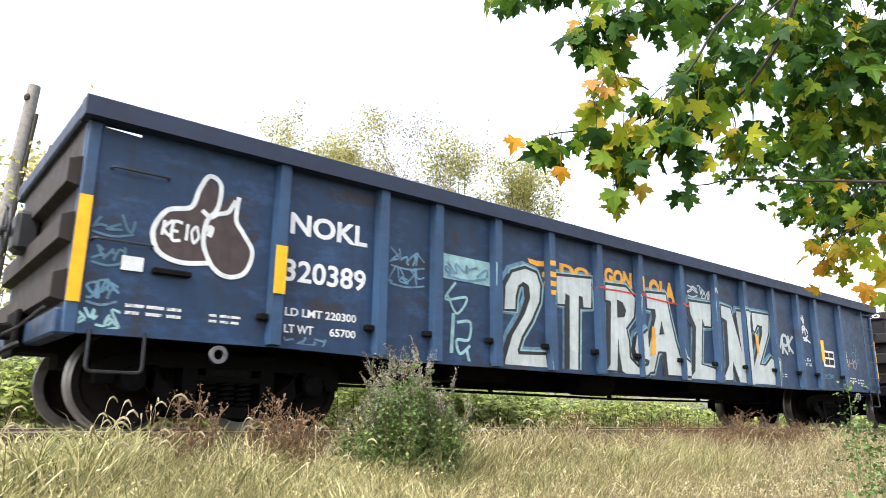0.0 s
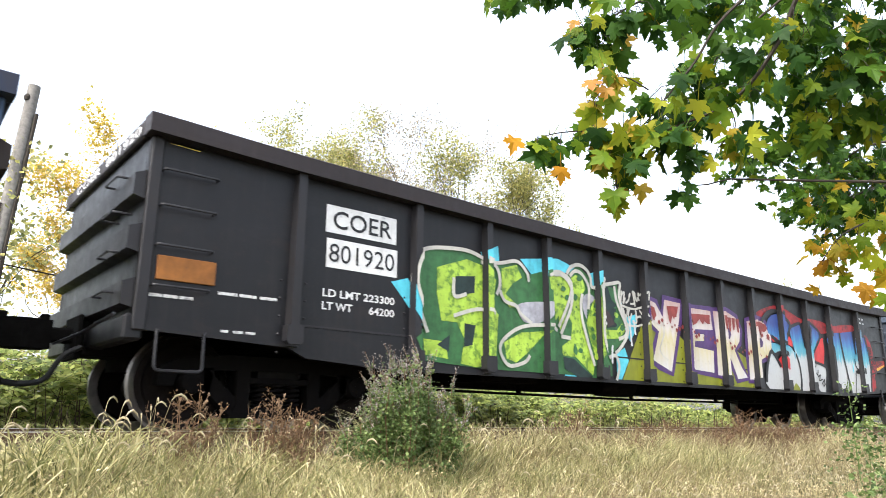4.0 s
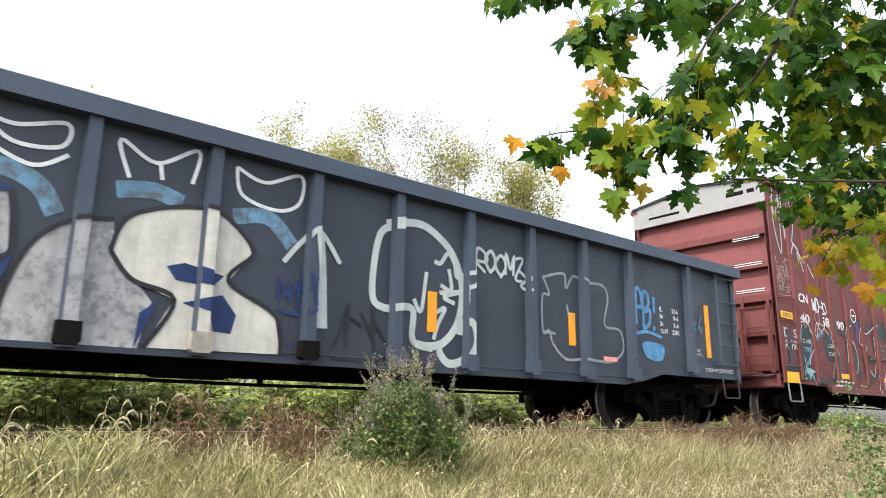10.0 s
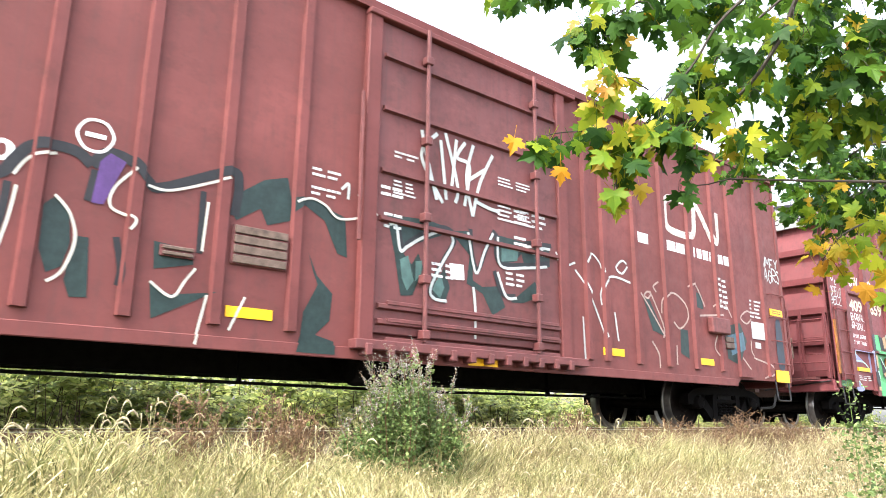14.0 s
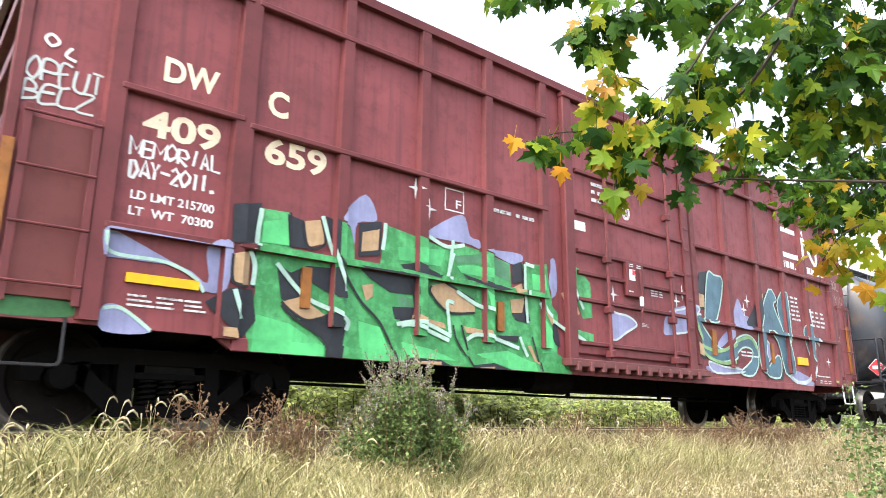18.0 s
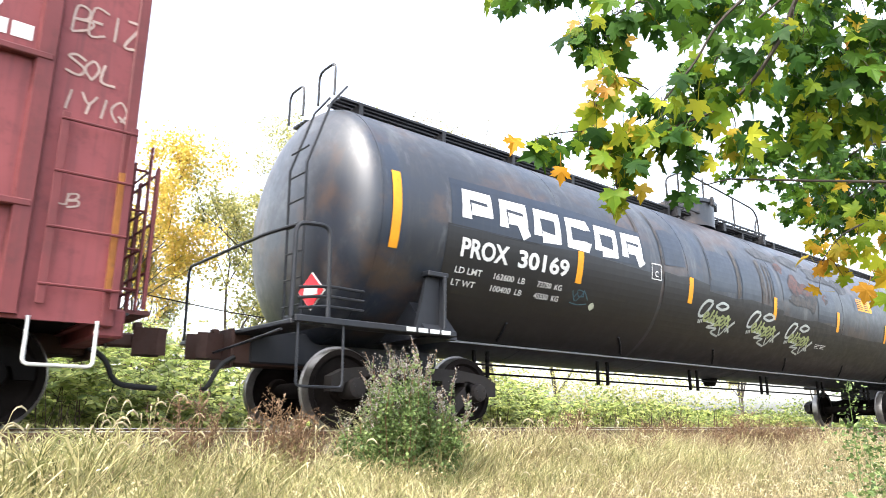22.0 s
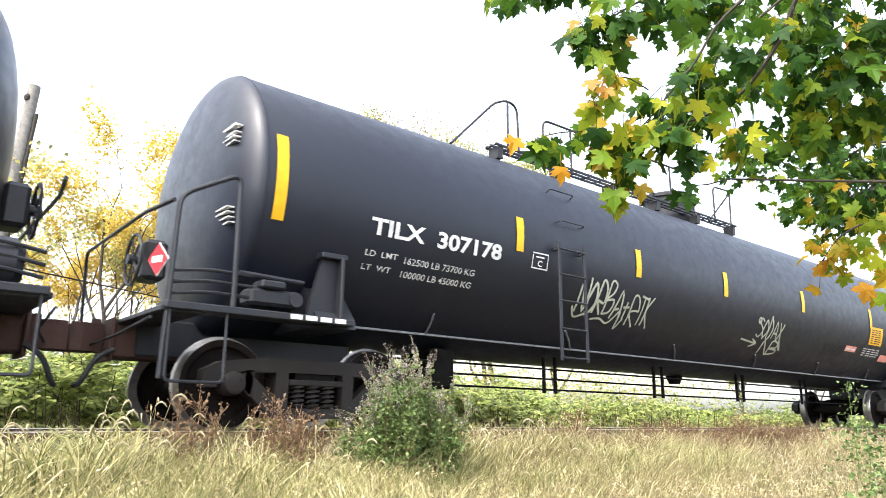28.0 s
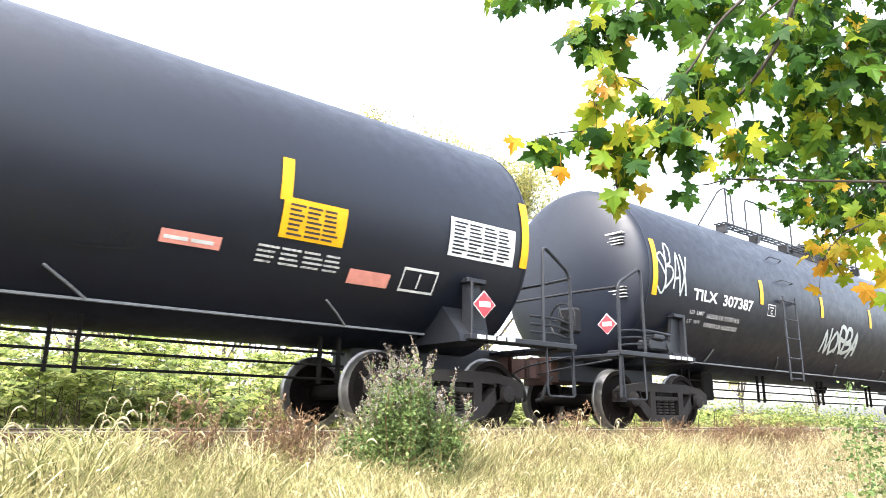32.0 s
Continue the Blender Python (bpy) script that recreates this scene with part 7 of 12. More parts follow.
    for sy in (-1, 1):
        d = Solid().box(x0 + 0.1, x1 - 0.08, sy * (yo + 0.003), sy * (yo + 0.055), 0.98, zt - 0.2, 0.01)
        dr = part("sliding_door", d, M["door_red"] if white_end else M[paint], car, "ribbed sliding door with locking rods")
        for z in door_ribs:
            b = Solid().prism([(sy * (yo + 0.055), z - 0.035), (sy * (yo + 0.10), z - 0.02), (sy * (yo + 0.10), z + 0.02), (sy * (yo + 0.055), z + 0.035)], x0 + 0.14, x1 - 0.12, "x")
            part("door_rib", b, M["door_red"] if white_end else M[rib_paint], dr)
        for x in (x0 + 0.72, x1 - 0.55):
            b = Solid().tube([(x, sy * (yo + 0.13), 0.92), (x, sy * (yo + 0.13), zt - 0.12)], 0.026, 8)
            for z in (1.0, 1.6, 2.3, 3.2, 4.2):
                b.box(x - 0.05, x + 0.05, sy * (yo + 0.06), sy * (yo + 0.17), z - 0.05, z + 0.05, 0.01)
            part("locking_rod", b, M["door_red"] if white_end else M[rib_paint], dr)
        for x in (x0, x1):
            p = Solid().box(x - 0.09, x + 0.09, sy * yo, sy * (yo + 0.1), 0.86, zt - 0.1, 0.012)
            part("door_post", p, M[rib_paint], car)
        t = Solid().box(x0 - 0.15, x1 + 0.35, sy * yo, sy * (yo + 0.16), 0.80, 0.90, 0.01)
        for i in range(12):
            xx = x0 + i * (x1 - x0) / 11
            t.box(xx - 0.04, xx + 0.04, sy * yo, sy * (yo + 0.18), 0.74, 0.86, 0.01)
        part("door_track", t, M["door_red"], car)
        t = Solid().box(x0 - 0.1, x1 + 2.4 if not white_end else x1 + 0.3, sy * yo, sy * (yo + 0.13), zt - 0.19, zt - 0.12, 0.01)
        part("door_hood", t, M[rib_paint], car)
    for xa, xb, z in rails:
        r = Solid().box(xa, xb, -yo, -(post_y + 0.01), z - 0.03, z + 0.03, 0.01)
        part("belt_rail", r, M[rib_paint], car)
        near.append((xa, xb, -(post_y + 0.01), z - 0.03, z + 0.03))
    near.append((x0 + 0.1, x1 - 0.08, -(yo + 0.055), 0.98, zt - 0.2))
    near.append((step, L - step, -(yo + 0.03), low - 0.02, low + 0.1))
    return Side(-yo, near, 0.06, 0.01, low - 0.015)


def corner_ladder(car, x0, x1, rib_paint):
    for z in (1.14, 1.55, 1.98, 2.4):
        grab(car, (x0, -1.49, z), (x1, -1.49, z), (0, -0.09, 0), rib_paint, "rung", 0.012)


def cn_boxcar():
    car = thing("boxcar", "oxide red ribbed boxcar with worn graffiti and yellow plates", "railway wagon", "cars of the freight train")
    L = 15.49
    half = [(0.78, 0.16, 0.9), (1.62, 0.5, 0.86), (2.36, 0.13, 0.92), (3.13, 0.13, 0.92), (3.87, 0.13, 0.92), (4.62, 0.13, 0.92), (5.36, 0.13, 0.92)]
    posts = half + [(L - x, w, z) for x, w, z in half if x < 6.0] + [(9.75, 0.13, 0.92)]
    sd = boxcar(car, L, posts, "oxide", "oxide_rib", white_end=True, post_y=1.54, door_ribs=(1.1, 1.26, 2.2, 2.74, 3.46, 4.1))
    corner_ladder(car, 0.14, 0.64, "oxide_rib")
    corner_ladder(car, L - 0.64, L - 0.14, "oxide_rib")
    ladder_y = -1.49
    for x0, x1, z0, z1 in [(0.12, 0.58, 0.83, 1.03), (L - 0.6, L - 0.12, 0.82, 1.03)]:
        part("yellow_plate", Solid().box(x0, x1, ladder_y - 0.035, ladder_y - 0.02, z0, z1), M["yellow"], car, "yellow reflective plate")
    for x0, x1, z0, z1 in [(0.12, 0.57, 2.02, 2.15), (L - 0.6, L - 0.14, 2.02, 2.14)]:
        part("yellow_plate", Solid().box(x0, x1, ladder_y - 0.03, ladder_y - 0.015, z0, z1), M["yellow"], car)
        spray(car, Side(ladder_y - 0.03), "small_print", bars(x0 + 0.05, x1 - 0.05, z0 + 0.03, z1 - 0.02, 2, 4), "sp_brown", 0)
    for x0 in (2.44, 4.72, 10.05, 12.4):
        part("yellow_reflector", Solid().box(x0, x0 + 0.45, -1.505, -1.49, 1.0, 1.1), M["yellow"], car)
    part("yellow_reflector", Solid().box(7.55, 8.0, -1.56, -1.55, 0.72, 0.8), M["yellow"], car)
    words(car, sd, "CN", 0.9, 1.3, 2.40, 2.58, "white", 0.03)
    words(car, sd, "40", 0.88, 1.29, 2.0, 2.18, "white", 0.03)
    words(car, sd, "58", 1.8, 2.2, 2.0, 2.2, "white", 0.03)
    words(car, sd, "90", 2.54, 2.9, 2.0, 2.18, "white", 0.03)
    words(car, sd, "LD LMT", 0.82, 1.2, 1.6, 1.68, "white_worn", 0.01, 4)
    words(car, sd, "LT WT", 0.82, 1.14, 1.44, 1.52, "white_worn", 0.01, 4)
    words(car, sd, "212700", 1.92, 2.26, 1.58, 1.66, "white_worn", 0.01, 4)
    words(car, sd, "73300", 1.95, 2.26, 1.42, 1.5, "white_worn", 0.01, 4)
    for i, b in enumerate([(2.3, 3.0, 0.82, 0.98, 2), (5.5, 5.85, 2.5, 2.62, 2), (5.5, 5.85, 2.3, 2.42, 2), (8.3, 8.95, 2.5, 2.72, 3), (8.3, 8.95, 2.15, 2.38, 3), (6.3, 6.6, 2.45, 2.6, 2), (6.35, 6.6, 2.1, 2.3, 3), (13.1, 13.5, 1.95, 2.5, 6), (14.1, 14.6, 1.9, 2.25, 5)]):
        spray(car, sd, "small_print", bars(*b, words=2, seed=i), "white_worn", 1)
    part("route_card", Solid().box(14.13, 14.63, -1.505, -1.49, 1.54, 1.84), M["card"], car)
    part("route_card", Solid().box(14.28, 14.45, -1.505, -1.49, 1.38, 1.48), M["card"], car)
    for a, b, z0, z1, n in ((4.72, 5.28, 1.48, 1.85, 4), (4.1, 4.4, 1.46, 1.56, 2), (13.2, 13.5, 1.3, 1.5, 2)):
        rb = part("route_board", Solid().box(a, b, -1.52, -1.5, z0, z1, 0.005), M["door_red"], car, "weathered wooden route board")
        for i in range(n):
            h = (z1 - z0) / n
            part("slat", Solid().box(a + 0.02, b - 0.02, -1.54, -1.52, z0 + i * h + 0.012, z0 + (i + 1) * h - 0.008, 0.004), M["board"], rb)
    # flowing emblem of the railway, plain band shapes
    spray(car, sd, "painted_emblem", join2d(stroke([(12.3, 3.64), (11.92, 3.63), (11.76, 3.54), (11.74, 3.36), (11.76, 3.16), (11.92, 3.08), (12.4, 3.07), (12.54, 3.16), (12.58, 3.4), (12.6, 3.6), (12.68, 3.63), (12.8, 3.5), (13.08, 3.14), (13.2, 3.08), (13.28, 3.2), (13.3, 3.64)], 0.12, 5)), "emblem", 0, "grimy cream flowing band emblem")
    for a, b in ((10.98, 11.24), (11.74, 11.98), (12.0, 12.24), (12.5, 12.54), (12.6, 12.74), (12.78, 12.94), (12.98, 13.02), (13.24, 13.4), (13.44, 13.6)):
        spray(car, sd, "emblem_caption", rect(a, b, 2.74, 2.9), "white", 0)
    # end lettering on the white plate
    r = Solid()
    for y0, y1, z0, z1 in [(-1.3, -1.15, 4.5, 4.58), (-1.08, -0.72, 4.5, 4.58), (0.35, 1.1, 4.42, 4.47)]:
        r.box(-0.016, -0.012, y0, y1, z0, z1)
    part("end_marking", r, M["under"], car)
    r = Solid()
    for z in (3.96, 3.92, 3.44, 3.4, 2.92, 2.88):
        r.box(0.008, 0.012, -1.3, -0.75, z - 0.34, z - 0.325)
    part("end_marking", r, M["white_worn"], car)
    # worn graffiti
    spray(car, sd, "graffiti_tag", join2d(stroke([(0.3, 4.6), (0.22, 3.9), (0.45, 3.3), (0.5, 4.5)], 0.035), stroke([(0.6, 4.6), (0.65, 3.6), (0.75, 4.55), (0.9, 4.55), (1.05, 4.2), (1.0, 3.8), (0.7, 3.3)], 0.04), stroke([(0.2, 4.4), (0.32, 4.0), (0.48, 4.42), (0.62, 3.95)], 0.035), stroke([(0.78, 3.6), (1.1, 3.5), (1.3, 3.05)], 0.05), stroke([(1.15, 3.2), (1.1, 3.4), (1.3, 3.3), (1.62, 2.95)], 0.035)), "sp_silver", 1)
    for i in range(4):
        spray(car, sd, "graffiti_tag", scrawl(81 + i, 0.15, 0.64, 2.5 + 0.16 * i, 2.74 + 0.16 * i, 0.014, 5), "sp_scuff", 1)
    spray(car, sd, "graffiti_tag", handwriting("WD-20", 1.42, 2.16, 2.27, 2.5, 0.045, 3, 0.0), "sp_white", 1)
    spray(car, sd, "graffiti_ground", poly([(0.68, 0.9), (0.66, 1.3), (0.72, 1.72), (0.92, 1.98), (1.2, 2.02), (1.36, 1.86), (1.3, 1.5), (1.16, 1.22), (1.36, 1.1), (1.36, 0.88)]), "sp_bottle", 0, "dark green ground of the worn graffiti")
    spray(car, sd, "graffiti_ground", poly([(1.4, 0.88), (1.4, 1.02), (1.6, 0.97), (1.84, 0.9), (1.84, 0.86)]), "sp_bottle", 0)
    dark = [poly([(1.78, 1.66), (1.86, 1.95), (2.0, 1.9), (2.2, 1.7), (2.3, 1.4), (2.05, 1.32), (1.86, 1.45)])]
    dark += [poly([(2.07, 1.68), (2.29, 1.97), (2.46, 2.12), (2.4, 2.23), (2.47, 2.3), (2.58, 2.29), (2.56, 2.17), (2.35, 1.93), (2.33, 1.74), (2.42, 1.43), (2.47, 1.12), (2.4, 0.94), (2.18, 0.87), (2.01, 0.94), (1.96, 1.09), (2.07, 1.01), (2.27, 1.0), (2.24, 1.31), (1.9, 1.38), (1.78, 1.48), (1.73, 1.81), (1.78, 1.79), (1.83, 1.55), (1.92, 1.42), (2.22, 1.37), (2.27, 1.6), (2.23, 1.72)])]
    dark += [poly([(3.2, 1.73), (3.28, 1.82), (3.39, 1.69), (3.42, 1.45), (3.38, 1.26), (3.28, 1.2), (3.21, 1.38)]), poly([(3.44, 1.52), (3.55, 1.52), (3.59, 1.04), (3.46, 1.03), (3.41, 1.16)]), poly([(4.05, 1.23), (4.22, 1.14), (4.61, 1.2), (4.09, 0.92)]), poly([(4.05, 1.58), (4.39, 1.55), (4.4, 1.42), (4.07, 1.34)])]
    spray(car, sd, "graffiti_shadow", join2d(*dark), "sp_bottle", 0)
    spray(car, sd, "graffiti_dome", poly([(4.73, 1.93), (4.79, 2.18), (5.0, 2.34), (5.24, 2.42), (5.3, 2.19), (5.3, 1.99), (5.06, 1.9), (4.98, 2.05), (4.75, 1.89)]), "sp_bottle", 0)
    spray(car, sd, "graffiti_block", join2d(poly([(2.08, 1.7), (2.29, 1.93), (2.44, 2.1), (2.51, 2.17), (2.5, 2.12), (2.34, 1.91), (2.25, 1.78)]), poly([(1.42, 1.72), (1.49, 1.75), (1.61, 1.81), (1.75, 1.85), (1.74, 1.82), (1.57, 1.75), (1.43, 1.67)])), "sp_slate", 2)
    spray(car, sd, "graffiti_block", poly([(3.53, 1.81), (3.62, 1.81), (3.76, 2.21), (3.63, 2.26), (3.56, 2.17)]), "sp_purple", 1)
    for g in ([(5.3, 2.22), (5.5, 2.28), (5.79, 2.17), (5.91, 2.14), (5.95, 1.72), (5.83, 1.75), (5.67, 2.06), (5.44, 2.18), (5.3, 2.06)], [(5.51, 1.71), (5.62, 1.49), (5.8, 1.33), (5.78, 1.06), (5.63, 0.91), (5.84, 0.86), (5.84, 0.73), (5.42, 0.73), (5.47, 0.9), (5.49, 1.12), (5.63, 1.4), (5.57, 1.53)], [(6.1, 1.64), (6.24, 1.67), (6.24, 1.06), (6.1, 1.06)]):
        spray(car, sd, "graffiti_block", poly(g), "sp_bottle", 0)
    lines = [[(0.72, 1.6), (0.8, 1.9), (1.0, 2.03), (1.2, 2.0), (1.34, 1.84)], [(1.38, 1.84), (1.5, 2.05), (1.6, 1.92), (1.72, 1.9), (2.05, 2.1), (2.28, 1.86)], [(1.36, 1.5), (1.2, 1.35), (1.12, 1.2)], [(2.24, 1.83), (2.29, 1.64), (2.4, 1.46)], [(2.23, 1.31), (2.18, 1.16), (2.11, 1.0)], [(2.4, 0.98), (2.32, 0.88), (2.16, 0.84)], [(3.0, 1.84), (2.98, 1.59), (2.94, 1.33)], [(2.97, 1.92), (3.06, 2.08), (3.24, 2.16)], [(3.84, 2.17), (3.69, 1.97), (3.68, 1.8), (3.87, 1.73), (3.84, 1.63)], [(3.27, 1.82), (3.39, 1.69), (3.45, 1.48), (3.39, 1.23), (3.29, 1.13)]]
    lines += [[(3.95, 2.05), (4.16, 2.05), (4.65, 2.27)], [(4.48, 2.01), (4.47, 1.79), (4.46, 1.55)], [(4.05, 1.23), (4.24, 1.12), (4.34, 1.27), (4.42, 1.39)], [(4.54, 1.17), (4.46, 0.73)], [(4.89, 1.19), (4.76, 0.88)], [(5.33, 2.18), (5.5, 2.26), (5.67, 2.22), (5.85, 2.11), (6.26, 2.23)]]
    for g in lines:
        spray(car, sd, "graffiti_outline", stroke(g, 0.024), "sp_cream", 3)
    lines = [[(2.61, 2.0), (2.77, 1.93), (2.89, 1.92), (2.96, 2.04), (3.05, 2.17), (3.19, 2.22), (3.38, 2.21), (3.5, 2.12)], [(3.5, 2.12), (3.61, 2.26), (3.82, 2.22), (3.95, 2.09), (4.08, 2.06), (4.65, 2.34), (4.75, 2.25), (4.73, 1.93)], [(2.94, 1.86), (2.93, 1.58), (2.89, 1.34)], [(2.72, 1.56), (2.76, 1.35), (2.82, 1.19), (2.92, 1.01), (2.98, 0.72)], [(3.75, 1.56), (3.81, 1.3), (3.8, 1.16)], [(4.43, 2.1), (4.44, 1.53)], [(3.53, 2.09), (3.5, 1.82)]]
    for g in lines:
        spray(car, sd, "graffiti_outline", stroke(g, 0.09 if len(g) > 5 else 0.055), "sp_black", 1)
    spray(car, sd, "graffiti_outline", stroke([(1.25, 1.9), (1.41, 1.78), (1.46, 1.77), (1.54, 1.94), (1.63, 2.03), (1.77, 2.01), (1.94, 1.96), (2.15, 1.86)], 0.02), "sp_cream", 2)
    spray(car, sd, "graffiti_flash", stroke([(1.0, 1.2), (1.14, 1.3), (1.24, 1.5), (1.3, 1.66)], 0.055), "sp_blue", 2)
    spray(car, sd, "graffiti_flash", stroke([(1.42, 1.72), (1.6, 1.84), (1.76, 1.86)], 0.04), "sp_blue", 2)
    spray(car, sd, "graffiti_flash", poly([(0.92, 1.24), (1.0, 1.14), (1.16, 1.13), (1.34, 1.08), (1.2, 1.04), (1.3, 0.9), (1.14, 1.0), (1.08, 0.9), (1.04, 1.02), (0.9, 1.06), (0.98, 1.1)]), "sp_teal", 2)
    spray(car, sd, "graffiti_flash", join2d(stroke([(0.76, 1.0), (0.84, 1.2), (0.8, 1.34)], 0.02), stroke([(1.2, 0.98), (1.3, 0.88), (1.34, 0.8)], 0.016), stroke([(0.74, 0.92), (0.9, 0.95)], 0.014)), "sp_mint", 3)
    spray(car, sd, "graffiti_tag", join2d(*[stroke([(x, z - 0.14), (x - 0.1, z), (x, z + 0.14), (x + 0.1, z), (x, z - 0.14)], 0.025) for x, z in [(1.12, 2.06), (1.55, 2.14)]]), "sp_scuff", 2)
    spray(car, sd, "graffiti_patch", join2d(stroke([(0.37, 1.82), (0.37, 1.15)], 0.15), rect(0.12, 0.62, 1.06, 1.17)), "sp_ink", 2)
    words(car, sd, "D  S", 0.14, 0.64, 1.66, 1.84, "white_worn", 0.02, 1, "graffiti_tag")
    words(car, sd, "AS HR", 0.12, 0.64, 1.44, 1.62, "white_worn", 0.02, 1, "graffiti_tag")
    dd = Side(-1.545)
    for g in ([(6.39, 2.24), (6.50, 1.84), (6.59, 1.40), (6.75, 1.42), (6.89, 1.74), (6.82, 1.90), (6.73, 1.76), (6.62, 1.86), (6.67, 1.95), (7.13, 2.15), (7.27, 2.26), (6.94, 2.30), (6.41, 2.26)], [(7.27, 2.23), (7.54, 2.28), (7.62, 2.08), (7.62, 1.70), (7.77, 1.64), (8.02, 1.68), (8.14, 1.44), (7.93, 1.32), (7.77, 1.56), (7.52, 1.65), (7.57, 1.99)], [(8.00, 2.31), (8.10, 2.31), (8.95, 2.28), (8.95, 2.05), (8.49, 1.96), (8.43, 2.14), (8.32, 2.03), (8.03, 1.94)], [(7.00, 1.46), (7.19, 1.80), (7.27, 1.57), (7.20, 1.38)], [(8.23, 1.51), (8.66, 1.82), (8.78, 1.65), (8.44, 1.52)],):
        spray(car, dd, "graffiti_block", poly(g), "sp_bottle", 0)
    for g in ([(6.57, 1.79), (6.68, 1.85), (6.76, 1.58), (6.67, 1.46), (6.60, 1.59)], [(6.78, 1.80), (6.87, 1.82), (6.86, 1.67), (6.78, 1.58)], [(8.08, 2.17), (8.38, 2.18), (8.35, 2.04), (8.08, 1.99)], [(7.01, 1.52), (7.13, 1.71), (7.19, 1.56), (7.13, 1.43)],):
        spray(car, dd, "graffiti_block", poly(g), "sp_sea", 1)
    for g in ([(7.26, 1.85), (7.47, 1.86), (7.48, 1.68), (7.28, 1.67)],):
        spray(car, dd, "route_card", poly(g), "sheet", 2)
    for g in ([(6.42, 2.19), (6.52, 2.19), (6.60, 1.93), (6.69, 2.00), (6.89, 2.13), (7.18, 2.25), (7.34, 2.15), (7.17, 1.87), (7.01, 1.57), (7.00, 1.46)], [(7.58, 2.31), (7.60, 2.04), (7.69, 1.83), (7.83, 2.11), (7.97, 2.36)], [(7.99, 2.33), (8.03, 1.98), (8.46, 2.00), (8.92, 2.09)], [(8.44, 2.23), (8.56, 2.30), (8.98, 2.33)], [(7.96, 1.86), (8.09, 1.60), (8.31, 1.59)],):
        spray(car, dd, "graffiti_outline", stroke(g, 0.06), "sp_black", 1)
    for g in ([(6.42, 2.15), (6.51, 2.15), (6.57, 1.89), (6.67, 1.95), (6.87, 2.08), (7.17, 2.21), (7.31, 2.11), (7.15, 1.83), (6.99, 1.53), (7.04, 1.42), (7.22, 1.41)], [(7.54, 2.26), (7.66, 1.79), (7.80, 2.07), (7.94, 2.32)], [(8.02, 2.29), (8.06, 1.94), (8.49, 1.97), (8.89, 2.04)], [(8.43, 2.19), (8.54, 2.25), (8.95, 2.28)], [(8.01, 1.85), (8.15, 1.57), (8.33, 1.57)], [(7.62, 1.62), (7.65, 1.38), (7.65, 1.02)],):
        spray(car, dd, "graffiti_outline", stroke(g, 0.035), "sp_silver", 2)
    for g in ([(6.83, 3.35), (6.89, 3.11), (7.06, 2.56)], [(7.06, 3.37), (6.83, 3.04), (7.15, 2.54)], [(7.11, 3.30), (7.20, 2.59)], [(7.18, 3.41), (7.37, 2.80), (7.34, 2.58)], [(7.35, 3.37), (7.28, 2.74)], [(7.49, 3.37), (7.36, 3.15), (7.56, 3.08), (7.48, 2.57)], [(7.62, 3.37), (7.51, 2.93), (7.61, 2.47)], [(7.52, 2.89), (7.81, 3.10)], [(7.94, 3.32), (7.72, 2.89), (7.61, 2.47)], [(7.67, 2.66), (7.88, 2.62), (8.06, 2.61)],):
        spray(car, dd, "graffiti_tag", stroke(g, 0.045), "sp_silver", 2)
    for z in (0.92, 1.12, 1.3):
        part("door_runner", Solid().box(6.4, 9.05, -1.6, -1.56, z - 0.022, z + 0.022, 0.006), M["door_red"], car)
    for a, b, z0, z1, n in ((6.46, 6.8, 2.92, 3.02, 2), (6.46, 6.78, 2.5, 2.68, 4), (8.03, 8.66, 2.95, 3.08, 3), (8.02, 8.7, 2.5, 2.72, 4), (7.0, 7.4, 1.65, 1.85, 3), (8.15, 8.5, 1.7, 1.9, 3)):
        spray(car, dd, "small_print", bars(a, b, z0, z1, n, 2, n), "white_worn", 2)
    for g in ([(9.51, 2.10), (9.78, 1.84), (10.11, 1.24)], [(10.05, 1.68), (10.05, 1.88), (10.28, 2.11), (10.73, 2.08)], [(9.72, 2.23), (9.86, 2.38), (10.03, 2.28), (10.10, 2.14)], [(10.68, 2.31), (10.54, 2.19), (10.41, 2.26), (10.55, 2.38), (10.66, 2.35)], [(9.64, 1.48), (9.66, 0.92)], [(10.33, 1.61), (10.39, 1.21)], [(9.07, 2.27), (9.19, 2.09), (9.51, 2.20)], [(6.20, 2.44), (6.13, 2.36), (6.06, 2.41), (6.12, 2.49), (6.18, 2.47)], [(5.85, 2.43), (5.93, 2.51), (5.93, 2.34)],):
        spray(car, sd, "graffiti_outline", stroke(g, 0.03), "sp_silver", 1)
